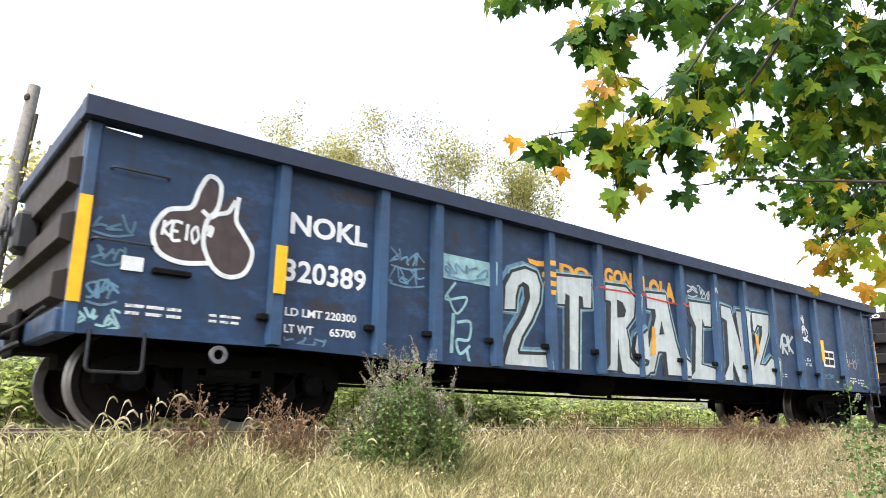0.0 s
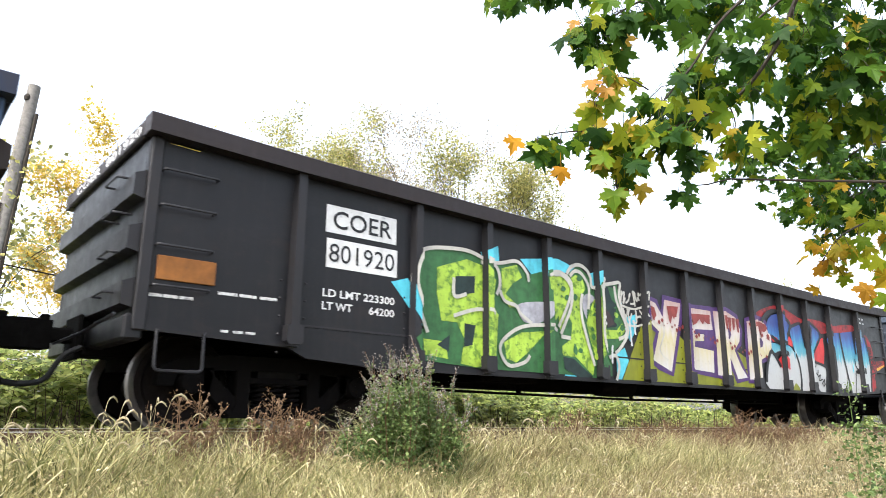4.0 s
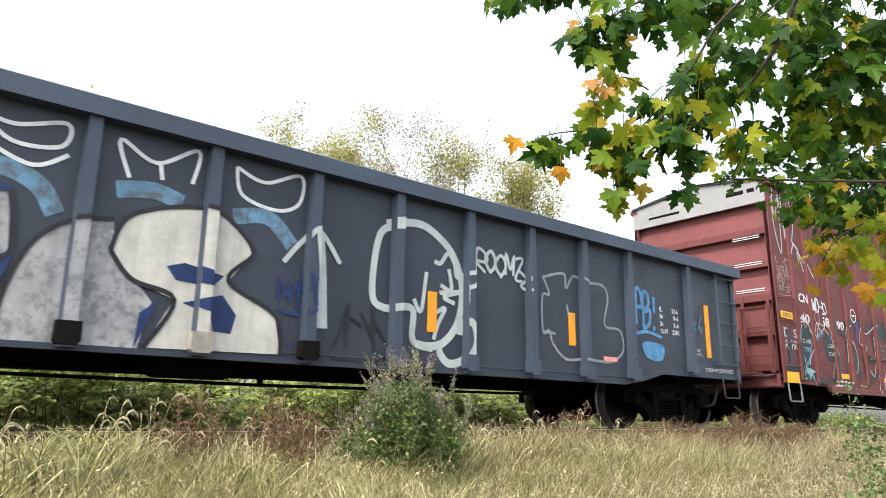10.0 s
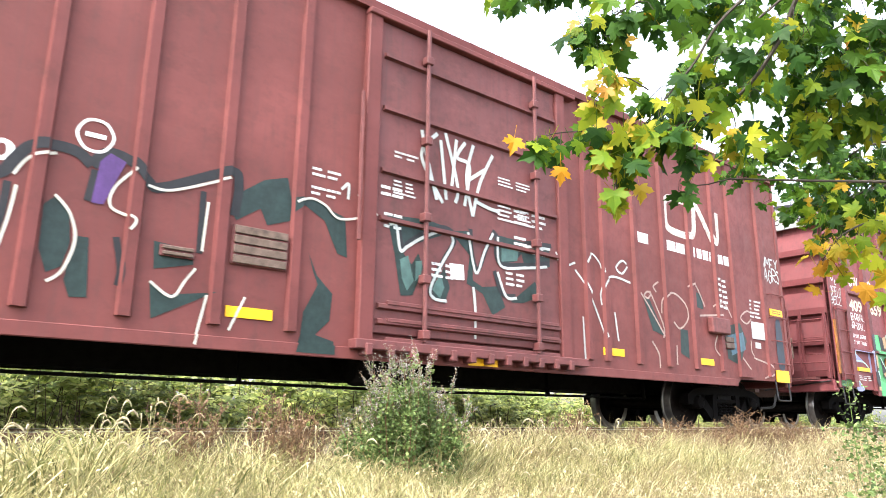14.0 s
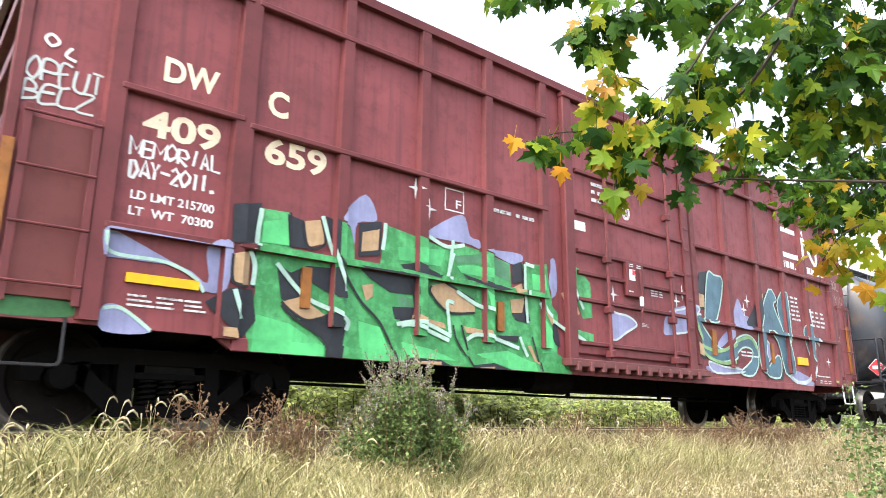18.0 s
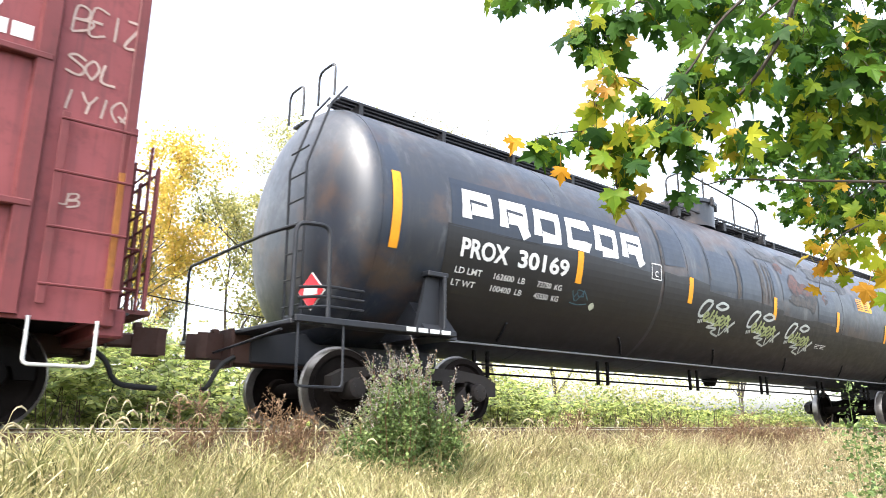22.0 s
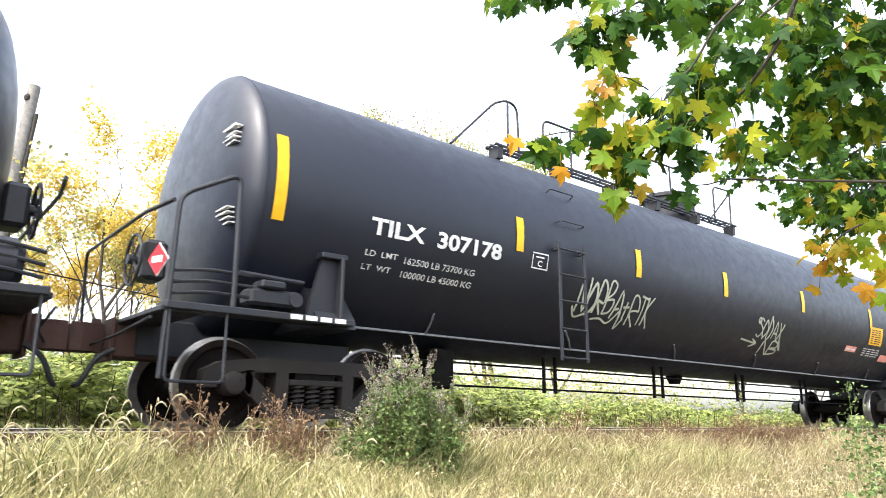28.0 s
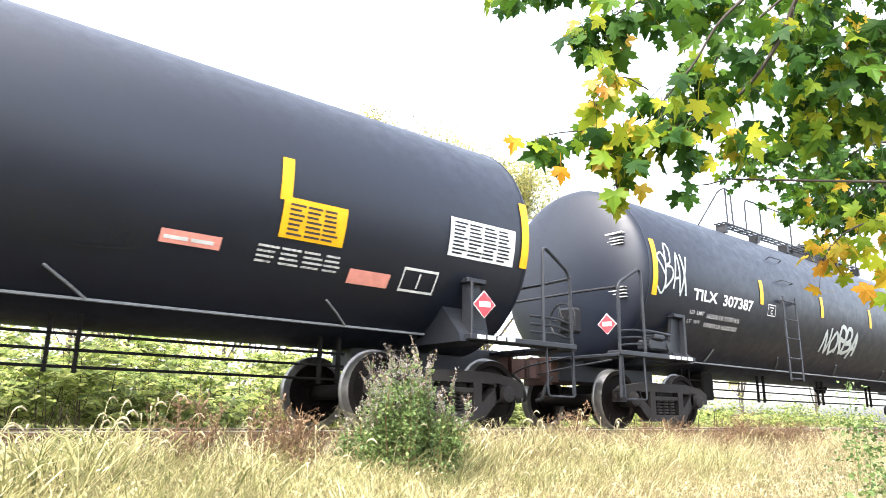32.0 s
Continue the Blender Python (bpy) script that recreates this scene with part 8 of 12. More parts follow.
    for g in ([(10.97, 1.97), (11.18, 1.76), (11.53, 1.37)], [(11.20, 2.02), (11.50, 1.54), (11.49, 1.34)], [(11.48, 1.71), (11.53, 1.93), (11.82, 2.06), (12.14, 1.92), (12.19, 1.70), (11.96, 1.52), (11.79, 1.61)], [(12.24, 2.21), (12.47, 2.27), (12.71, 1.94)], [(12.54, 1.78), (13.28, 1.86)], [(13.03, 1.50), (12.93, 1.30), (13.07, 1.17)], [(12.96, 1.97), (13.31, 2.08), (13.54, 1.84)], [(11.22, 1.96), (11.14, 1.90), (11.06, 1.94), (11.14, 2.00), (11.21, 1.99)], [(11.37, 2.02), (11.30, 2.10), (11.44, 2.19)], [(11.19, 1.27), (11.34, 1.10), (11.36, 0.89)], [(11.83, 1.26), (11.81, 0.96)], [(14.15, 1.90), (13.93, 1.77), (13.74, 1.86), (13.96, 1.99), (14.12, 1.96)], [(14.03, 1.49), (14.08, 1.24), (14.63, 1.13), (14.81, 0.98), (14.50, 0.87)], [(13.71, 1.17), (13.95, 0.99)],):
        spray(car, sd, "graffiti_outline", stroke(g, 0.03), "sp_scuff", 1)
    for g in ([(11.03, 1.91), (11.19, 1.89), (11.53, 1.37), (11.23, 1.43)], [(11.96, 1.52), (12.17, 1.51), (12.16, 1.07), (11.93, 1.14)], [(13.30, 1.67), (13.70, 1.76), (13.89, 1.47), (13.61, 1.07), (13.32, 1.14)], [(12.39, 2.18), (12.65, 2.12), (12.67, 1.89), (12.48, 1.91)],):
        spray(car, sd, "graffiti_block", poly(g), "sp_bottle", 0)
    for g in ([(13.37, 1.53), (13.77, 1.61), (13.82, 1.32), (13.45, 1.20)],):
        spray(car, sd, "graffiti_block", poly(g), "sp_slate", 1)
    part("tool_box", Solid().box(12.75, 13.3, -1.6, -1.49, 1.52, 1.78, 0.02), M["door_red"], car)
    for txt, a, b, z0, z1, q in (("WMFY", 14.78, 15.4, 2.92, 3.1, 1), ("AGRS", 14.85, 15.42, 2.66, 2.88, 2)):
        spray(car, sd, "graffiti_tag", handwriting(txt, a, b, z0, z1, 0.026, q), "sp_silver", 1)
    spray(car, sd, "painted_out_patch", blob([(15.06, 1.12), (15.08, 1.85), (15.18, 1.97), (15.28, 1.85), (15.3, 1.12)]), "sp_ink", 1)
    spray(car, sd, "round_emblem", join2d(stroke([(3.5 + 0.14 * math.cos(a), 2.38 + 0.14 * math.sin(a)) for a in (0, 1.05, 2.1, 3.14, 4.2, 5.2)], 0.025, 4, True), rect(3.42, 3.58, 2.36, 2.4)), "white", 1)
    stirrup(car, 0.14, 0.62, 0.5, 0.86, "rail_grey")
    stirrup(car, L - 0.62, L - 0.14, 0.5, 0.86)
    s = Solid()
    for z in (2.35, 1.9):
        s.tube(rounded([(6.0, -1.6, z + 1.2), (6.0, -1.62, z)], 0.02), 0.02, 6)
    part("door_guide", s, M["door_red"], car)
    return car


def dwc_boxcar():
    car = thing("boxcar", "wine red panelled boxcar with a green graffiti piece", "railway wagon", "cars of the freight train")
    L = 15.45
    half = [(0.77, 0.18, 0.86), (1.9, 0.22, 0.8), (3.0, 0.16, 1.0), (4.05, 0.16, 1.0), (5.05, 0.16, 1.0), (6.05, 0.16, 1.0)]
    posts = half + [(9.55, 0.16, 1.0), (10.6, 0.16, 1.0), (11.65, 0.16, 1.0), (12.65, 0.16, 1.0), (13.58, 0.16, 0.9), (14.7, 0.16, 0.86)]
    rails = [(0.8, 1.9, 4.13), (0.8, 1.9, 2.87), (0.8, 1.9, 1.64)] + [(1.95, 6.1, z) for z in (4.13, 2.82, 1.66)] + [(9.55, 14.75, z) for z in (4.13, 2.92, 1.7)]
    sd = boxcar(car, L, posts, "oxide_b", "oxide_b_rib", rails, door=(6.5, 9.3), roof_rise=0.12, end_plate="DWC  409659", door_ribs=(1.12, 1.7, 2.06, 2.36, 2.9, 3.5, 4.1))
    for x0, x1 in [(0.16, 0.66), (14.9, 15.42)]:
        ladder(car, x0, x1, -1.5, [1.1, 1.55, 2.0, 2.44], 0.95, 2.5, "oxide_b_rib", 0.03, 0.07)
    part("ladder_backing", Solid().box(0.14, 0.7, -1.52, -1.495, 1.0, 2.42, 0.005), M["oxide_rib"], car)
    part("smoke_stack", Solid().box(0.3, 0.42, 1.2, 1.32, 4.7, 5.1, 0.01), M["oxide_b_rib"], car)
    part("smoke_stack_cap", Solid().box(0.27, 0.45, 1.17, 1.35, 5.1, 5.16, 0.01), M["under"], car)
    for x0, x1, z0, z1, m in [(0.02, 0.1, 1.1, 2.2, "amber_dull"), (L - 0.1, L - 0.02, 1.1, 2.1, "amber_dull"), (2.6, 2.7, 1.15, 1.55, "amber_dull"), (5.2, 5.3, 1.15, 1.5, "amber_dull"), (9.98, 10.1, 1.17, 1.58, "amber_dull"), (11.95, 12.03, 1.15, 1.5, "amber_dull")]:
        part("reflector_strip", Solid().box(x0, x1, -1.535, -1.5, z0, z1), M[m], car)
    part("yellow_plate", Solid().box(12.98, 13.38, -1.52, -1.495, 1.18, 1.32), M["yellow"], car)
    part("yellow_plate", Solid().box(1.02, 1.62, -1.52, -1.495, 1.2, 1.28), M["yellow"], car)
    words(car, sd, "DW", 1.08, 1.58, 3.03, 3.27, "cream", 0.03)
    words(car, sd, "C", 2.08, 2.3, 3.0, 3.28, "cream", 0.03)
    words(car, sd, "409", 0.95, 1.64, 2.48, 2.74, "cream", 0.03)
    words(car, sd, "659", 2.08, 2.76, 2.5, 2.78, "cream", 0.03)
    spray(car, sd, "graffiti_word", handwriting("MEMORIAL", 0.93, 1.74, 2.3, 2.45, 0.026, 4, 0.05, False), "sp_white", 0)
    spray(car, sd, "graffiti_word", handwriting("DAY-2011.", 0.95, 1.72, 2.1, 2.25, 0.026, 5, 0.05, False), "sp_white", 0)
    words(car, sd, "LD LMT 215700", 0.92, 1.64, 1.9, 1.98)
    words(car, sd, "LT  WT  70300", 0.92, 1.64, 1.76, 1.84)
    spray(car, sd, "plate_frame", stroke([(4.4, 2.5), (4.4, 2.76), (4.68, 2.76), (4.68, 2.5)], 0.02, 1, True, False), "white")
    words(car, sd, "F", 4.5, 4.58, 2.53, 2.63, "white", 0.01)
    for i, b in enumerate([(5.15, 5.5, 2.6, 2.7, 1), (5.55, 5.9, 2.6, 2.7, 1), (7.0, 7.4, 3.1, 3.45, 3), (12.75, 13.3, 2.0, 2.5, 6), (13.75, 14.4, 1.95, 2.3, 4), (10.9, 11.5, 1.2, 1.32, 2), (13.5, 14.4, 0.98, 1.03, 1), (13.85, 14.4, 0.86, 0.94, 2), (1.05, 1.75, 1.0, 1.12, 3), (8.3, 8.62, 1.92, 2.03, 3)]):
        spray(car, sd, "small_print", bars(*b, words=3, seed=i), "white_worn", 2)
    spray(car, sd, "door_label", rect(6.55, 6.85, 2.65, 2.78), "sheet", 1)
    spray(car, sd, "round_emblem", blob([(7.79 + 0.1 * math.cos(a), 3.11 + 0.12 * math.sin(a)) for a in (0, 1.05, 2.1, 3.14, 4.2, 5.2)], 4), "white_worn", 1)
    spray(car, sd, "round_emblem", stroke([(7.79 + 0.035 * math.cos(a), 3.11 + 0.06 * math.sin(a)) for a in (0, 1.05, 2.1, 3.14, 4.2, 5.2)], 0.022, 4, True), "oxide_b_rib", 2)
    part("lock_lever", Solid().tube([(x, -1.65, z) for x, z in [(7.92, 2.25), (7.97, 1.73), (7.91, 1.63), (7.93, 1.50)]], 0.016, 6), M["oxide_b_rib"], car)
    part("lever_grip", Solid().box(7.9, 7.96, -1.67, -1.63, 1.72, 1.86, 0.01), M["sheet"], car, "worn pale grip of the door lever")
    for z in (1.5, 1.95, 2.35, 2.75, 3.1):
        part("door_stop", Solid().box(9.22, 9.36, -1.6, -1.5, z, z + 0.05, 0.008), M["oxide_b_rib"], car)
    part("door_latch_box", Solid().box(7.65, 8.05, -1.62, -1.55, 1.85, 2.35, 0.01), M["oxide_b_rib"], car)
    spray(car, Side(-1.62), "warning_label", rect(7.7, 7.84, 2.08, 2.24), "sheet", 0)
    spray(car, Side(-1.62), "warning_label", join2d(bars(7.7, 7.82, 2.27, 2.33, 2, 1), bars(7.88, 8.0, 2.27, 2.33, 2, 1), bars(7.68, 7.8, 1.9, 1.94, 1, 1)), "white_worn", 0)
    spray(car, Side(-1.62), "label_corner", rect(7.77, 7.83, 2.16, 2.23), "placard_red", 1)
    spray(car, sd, "painted_emblem", join2d(stroke([(13.45, 3.8), (12.85, 3.8), (12.78, 3.72), (12.78, 3.38), (12.86, 3.3), (13.45, 3.3), (13.56, 3.36), (13.58, 3.72)], 0.1, 4), stroke([(13.58, 3.78), (13.72, 3.8), (14.15, 3.32), (14.3, 3.3), (14.34, 3.8)], 0.1, 4)), "white", 0, "white flowing band emblem")
    spray(car, sd, "emblem_caption", join2d(*[rect(a, a + 0.15, 3.04, 3.17) for a in (12.74, 12.93, 13.12, 13.84, 14.02, 14.26, 14.44)], rect(13.31, 13.35, 3.04, 3.08), rect(14.19, 14.23, 3.04, 3.08)), "white", 0)
    # green piece: angular plates over a green ground
    for g in ([(2.11, 1.70), (2.15, 2.06), (2.45, 2.07), (2.48, 1.72), (2.99, 1.71), (2.98, 2.07), (3.18, 2.05), (3.20, 1.72), (3.52, 1.72), (3.56, 2.16), (4.44, 2.03), (4.53, 2.12), (4.93, 2.09), (4.93, 0.71), (3.76, 0.68), (2.12, 0.67), (2.08, 0.92), (2.15, 1.25)],):
        spray(car, sd, "graffiti_ground", poly(g), "sp_green", 0)
    for g in ([(3.99, 1.87), (4.39, 1.96), (5.00, 2.08), (5.44, 2.00), (5.46, 1.66), (5.67, 1.66), (5.66, 2.04), (6.03, 2.07), (6.08, 1.66), (6.30, 1.47), (6.27, 0.95), (6.50, 0.86), (6.51, 0.71), (6.01, 0.66), (4.15, 0.63)],):
        spray(car, sd, "graffiti_ground", poly(g), "sp_green", 0)
    for g in ([(6.49, 2.11), (6.66, 2.12), (6.91, 1.94), (6.93, 1.47), (6.73, 1.44), (6.54, 1.81)], [(6.37, 1.31), (6.94, 1.25), (6.94, 1.13), (6.51, 1.18)],):
        spray(car, sd, "graffiti_ground", poly(g), "sp_green", 0)
    for g in ([(3.74, 1.94), (4.41, 2.01), (4.34, 1.81), (3.76, 1.80)], [(2.18, 1.93), (2.45, 2.01), (2.46, 1.74), (2.18, 1.73)], [(2.17, 1.05), (2.52, 0.99), (2.88, 0.80), (2.88, 0.70), (2.13, 0.69)], [(3.27, 1.09), (3.54, 1.05), (3.72, 0.70), (3.32, 0.69)],):
        spray(car, sd, "graffiti_block", poly(g), "sp_green_hi", 1)
    for g in ([(4.58, 1.85), (4.82, 1.90), (5.13, 1.88), (5.14, 1.77), (4.64, 1.78)], [(4.88, 0.86), (5.38, 0.93), (5.83, 0.81), (5.89, 0.68), (5.56, 0.68), (5.13, 0.78)], [(5.99, 1.35), (6.22, 1.12), (6.27, 0.97), (5.99, 0.94)], [(5.00, 1.61), (5.21, 1.51), (5.29, 1.31), (5.07, 1.39)], [(3.82, 0.92), (4.22, 0.87), (4.55, 0.76), (3.84, 0.77)], [(5.83, 1.93), (6.01, 1.93), (6.03, 1.73), (5.84, 1.73)],):
        spray(car, sd, "graffiti_block", poly(g), "sp_green_hi", 1)
    for g in ([(4.48, 1.95), (4.96, 2.05), (4.97, 1.93), (4.60, 1.88)], [(5.16, 2.05), (5.43, 1.98), (5.43, 1.77), (5.18, 1.83)], [(3.75, 1.42), (3.95, 1.39), (3.96, 1.27), (3.77, 1.28)],):
        spray(car, sd, "graffiti_block", poly(g), "sp_sage", 1)
    for g in ([(1.85, 2.02), (2.15, 2.11), (2.12, 1.69), (1.86, 1.66)], [(1.89, 1.25), (2.12, 1.27), (2.17, 0.99), (2.05, 0.82), (1.87, 0.93), (1.69, 1.11)], [(2.42, 2.05), (2.63, 2.01), (2.65, 1.74), (2.46, 1.73)], [(2.34, 1.55), (2.49, 1.48), (2.66, 1.57), (3.09, 1.60), (3.14, 1.31), (3.00, 1.29), (2.66, 1.44), (2.55, 1.14), (2.41, 1.22)], [(2.59, 1.03), (2.97, 1.14), (3.11, 1.14), (3.12, 0.98), (3.08, 0.68), (2.92, 0.68), (2.87, 0.87)], [(3.24, 2.11), (3.52, 2.18), (3.51, 1.81), (3.24, 1.75)], [(3.24, 1.65), (3.98, 1.65), (4.01, 1.44), (3.65, 1.43), (3.40, 1.54)], [(3.68, 1.28), (3.97, 1.30), (3.95, 1.17), (3.72, 1.15)], [(2.84, 2.11), (2.99, 2.08), (2.99, 1.73), (2.94, 1.77)],):
        spray(car, sd, "graffiti_block", poly(g), "sp_coal", 2)
    for g in ([(3.72, 1.66), (3.98, 1.63), (3.96, 1.46), (3.73, 1.56)], [(3.78, 1.75), (4.00, 1.80), (4.33, 1.72), (4.29, 1.66), (3.83, 1.69)], [(3.77, 1.24), (3.94, 1.22), (3.93, 1.13), (3.79, 1.13)], [(4.67, 1.77), (4.94, 1.73), (5.42, 1.66), (5.20, 1.63), (4.79, 1.68)], [(5.47, 1.99), (5.64, 2.06), (5.66, 1.81), (5.47, 1.75)], [(5.45, 1.39), (5.68, 1.53), (5.73, 1.29), (5.53, 1.31)], [(3.84, 0.74), (3.95, 0.76), (4.33, 0.76), (4.61, 0.65), (3.86, 0.64)], [(4.82, 0.73), (5.13, 0.77), (5.56, 0.67), (4.83, 0.66)], [(6.08, 1.33), (6.27, 1.35), (6.32, 1.04), (6.23, 1.06)], [(5.20, 1.10), (5.57, 1.12), (5.55, 1.04), (5.31, 1.05)],):
        spray(car, sd, "graffiti_block", poly(g), "sp_coal", 2)
    for g in ([(1.88, 1.56), (2.07, 1.62), (2.07, 1.29), (1.90, 1.31)], [(2.59, 2.01), (2.79, 2.06), (2.84, 1.82), (2.66, 1.76)], [(3.28, 2.02), (3.49, 2.09), (3.48, 1.86), (3.27, 1.81)], [(2.41, 1.19), (2.61, 1.26), (2.90, 1.10), (2.69, 1.04), (2.52, 1.11)], [(3.29, 1.46), (3.43, 1.49), (3.43, 1.36), (3.35, 1.30)], [(4.00, 1.23), (4.26, 1.15), (4.35, 1.09), (4.04, 1.16)], [(1.85, 0.90), (1.97, 0.90), (2.00, 0.81), (1.85, 0.82)],):
        spray(car, sd, "graffiti_block", poly(g), "sp_tan", 3)
    for g in ([(4.20, 1.57), (4.40, 1.63), (4.84, 1.47), (4.85, 1.33), (4.44, 1.30), (4.20, 1.48)], [(3.99, 0.73), (4.34, 0.74), (4.33, 0.66), (3.95, 0.65)], [(4.85, 0.70), (5.14, 0.73), (5.12, 0.66), (4.86, 0.66)], [(5.43, 1.55), (5.68, 1.60), (5.63, 1.41), (5.45, 1.39)], [(5.98, 1.46), (6.21, 1.33), (6.09, 1.29)], [(6.36, 1.74), (6.49, 1.82), (6.66, 1.49), (6.53, 1.45)], [(5.72, 1.01), (5.78, 1.02), (5.91, 0.79), (5.85, 0.81)], [(4.68, 1.16), (5.07, 1.14), (5.10, 1.09), (4.72, 1.09)], [(3.95, 1.22), (4.39, 1.17), (4.42, 1.11), (3.94, 1.15)], [(5.44, 1.69), (5.63, 1.78), (5.66, 1.67), (5.48, 1.62)],):
        spray(car, sd, "graffiti_block", poly(g), "sp_tan", 3)
    for g in ([(2.45, 2.07), (2.48, 1.73)], [(2.99, 1.71), (3.26, 1.32), (3.54, 1.08), (3.76, 0.70)], [(2.11, 1.70), (2.12, 1.28)], [(2.41, 1.16), (2.55, 1.05), (2.87, 0.87), (2.90, 0.68)], [(2.59, 2.01), (2.66, 1.76), (2.84, 1.82), (2.79, 2.06)], [(1.88, 1.56), (1.90, 1.31), (2.07, 1.29)], [(2.41, 1.19), (2.52, 1.11), (2.69, 1.04), (2.90, 1.10)],):
        spray(car, sd, "graffiti_edge", stroke(g, 0.028), "sp_black", 4)
    for g in ([(4.52, 1.16), (4.57, 1.00), (4.72, 0.82), (4.83, 0.68)], [(4.64, 1.17), (4.74, 0.89)], [(4.20, 1.57), (4.20, 1.48), (4.44, 1.30), (4.85, 1.33)], [(4.40, 1.63), (4.84, 1.47)], [(5.67, 2.07), (5.66, 1.67), (5.76, 1.32)], [(5.11, 2.07), (5.13, 1.82)], [(3.92, 1.59), (3.99, 1.25), (3.94, 1.15)], [(5.80, 1.13), (5.95, 0.71)],):
        spray(car, sd, "graffiti_edge", stroke(g, 0.026), "sp_black", 4)
    for g in ([(2.15, 2.05), (2.13, 1.86), (2.12, 1.67)], [(2.07, 1.63), (2.12, 1.49), (2.11, 1.31)], [(1.92, 1.24), (1.97, 1.11), (2.02, 0.99)], [(2.34, 1.55), (2.50, 1.39), (2.68, 1.25), (2.97, 1.16), (3.14, 1.08), (3.12, 0.98)], [(2.80, 2.10), (2.91, 1.80), (3.10, 1.37)], [(3.56, 2.17), (3.55, 2.01), (3.53, 1.87)], [(4.15, 2.13), (4.41, 2.05), (4.68, 2.11)], [(4.51, 2.14), (4.48, 1.94), (4.44, 1.71)], [(3.74, 1.10), (4.08, 1.15), (4.49, 1.03)],):
        spray(car, sd, "graffiti_edge", stroke(g, 0.045), "sp_mint", 5)
    for g in ([(4.52, 1.99), (4.47, 1.82), (4.42, 1.66)], [(4.53, 1.41), (4.43, 1.41), (4.45, 1.22), (4.47, 1.06)], [(4.57, 1.55), (4.87, 1.43), (5.12, 1.39)], [(4.72, 1.01), (4.86, 1.08), (5.10, 1.07), (5.56, 0.97)], [(3.80, 1.09), (3.98, 1.11), (4.46, 0.98)], [(5.69, 2.03), (5.69, 1.67), (5.72, 1.29)], [(5.70, 2.04), (5.85, 2.02)], [(5.95, 1.57), (6.05, 1.44), (6.27, 1.33), (6.75, 1.14)], [(5.58, 1.11), (5.64, 0.99), (5.71, 0.88)], [(6.49, 2.08), (6.58, 1.82), (6.73, 1.56)],):
        spray(car, sd, "graffiti_edge", stroke(g, 0.045), "sp_mint", 5)
    for g in ([(3.01, 2.12), (3.30, 2.44), (3.46, 2.19), (3.22, 2.11), (3.19, 1.88), (3.13, 2.06)], [(4.15, 2.19), (4.65, 2.48), (4.78, 2.24), (4.93, 2.21), (4.93, 2.11), (4.73, 2.14), (4.25, 2.13)], [(0.80, 1.59), (0.89, 1.62), (0.89, 1.44), (1.32, 1.43), (1.58, 1.32), (1.66, 1.21), (1.85, 1.24), (1.87, 1.66), (1.67, 1.60), (1.70, 1.28), (1.46, 1.39), (0.87, 1.39), (0.82, 1.40)], [(0.87, 0.98), (1.01, 1.00), (1.27, 0.81), (0.89, 0.79)],):
        spray(car, sd, "graffiti_cloud", poly(smooth2d(g, 4, True)), "sp_lilac", 1)
    for g in ([(5.00, 2.10), (5.26, 2.14), (5.63, 2.15), (5.64, 2.05), (5.47, 2.00), (5.22, 2.06)], [(6.06, 1.85), (6.16, 2.14), (6.27, 2.16), (6.29, 1.77), (6.16, 1.66)],):
        spray(car, sd, "graffiti_cloud", poly(smooth2d(g, 4, True)), "sp_lilac", 1)
    for g in ([(0.82, 1.59), (0.89, 1.43), (1.32, 1.41), (1.58, 1.31), (1.67, 1.19)], [(0.88, 0.97), (1.02, 0.98), (1.26, 0.82)],):
        spray(car, sd, "graffiti_edge", stroke(g, 0.03), "sp_mint", 2)
    stars = [(3.95, 2.65), (4.15, 2.45), (7.38, 1.84), (8.94, 1.92), (9.11, 2.07), (11.23, 2.19), (11.1, 2.02), (14.3, 1.3)]
    spray(car, sd, "graffiti_star", join2d(*[poly([(x + (0.11 if i % 2 == 0 else 0.025) * math.cos(i * math.pi / 4), z + (0.13 if i % 2 == 0 else 0.025) * math.sin(i * math.pi / 4)) for i in range(8)]) for x, z in stars]), "sp_white", 5)
    words(car, sd, "SEAL", 7.98, 8.16, 1.44, 1.49, "white_worn", 0.0)
    for g in ([(7.30, 1.57), (7.51, 1.58), (7.70, 1.57), (7.85, 1.52), (7.90, 1.45), (7.67, 1.34), (7.35, 1.21)], [(8.85, 1.73), (9.14, 1.82), (9.43, 1.91), (9.59, 1.86), (9.45, 1.73), (9.34, 1.52), (9.06, 1.44), (8.84, 1.45)], [(9.86, 1.06), (10.33, 1.00), (10.76, 0.99), (10.99, 0.95), (10.07, 0.89)], [(11.77, 1.54), (11.95, 1.48), (11.98, 1.28), (11.82, 1.17), (11.68, 1.29)]):
        spray(car, sd, "graffiti_cloud", blob(g, 4), "sp_lilac", 1)
        spray(car, sd, "graffiti_edge", stroke(g, 0.03, 4, True), "sp_pale", 2)
    for g in ([(12.52, 1.01), (12.92, 0.85), (13.41, 0.91), (13.65, 1.18)], [(13.58, 2.28), (13.71, 1.85), (14.03, 1.61)]):
        spray(car, sd, "graffiti_curve", stroke(g, 0.07), "sp_pale", 1)
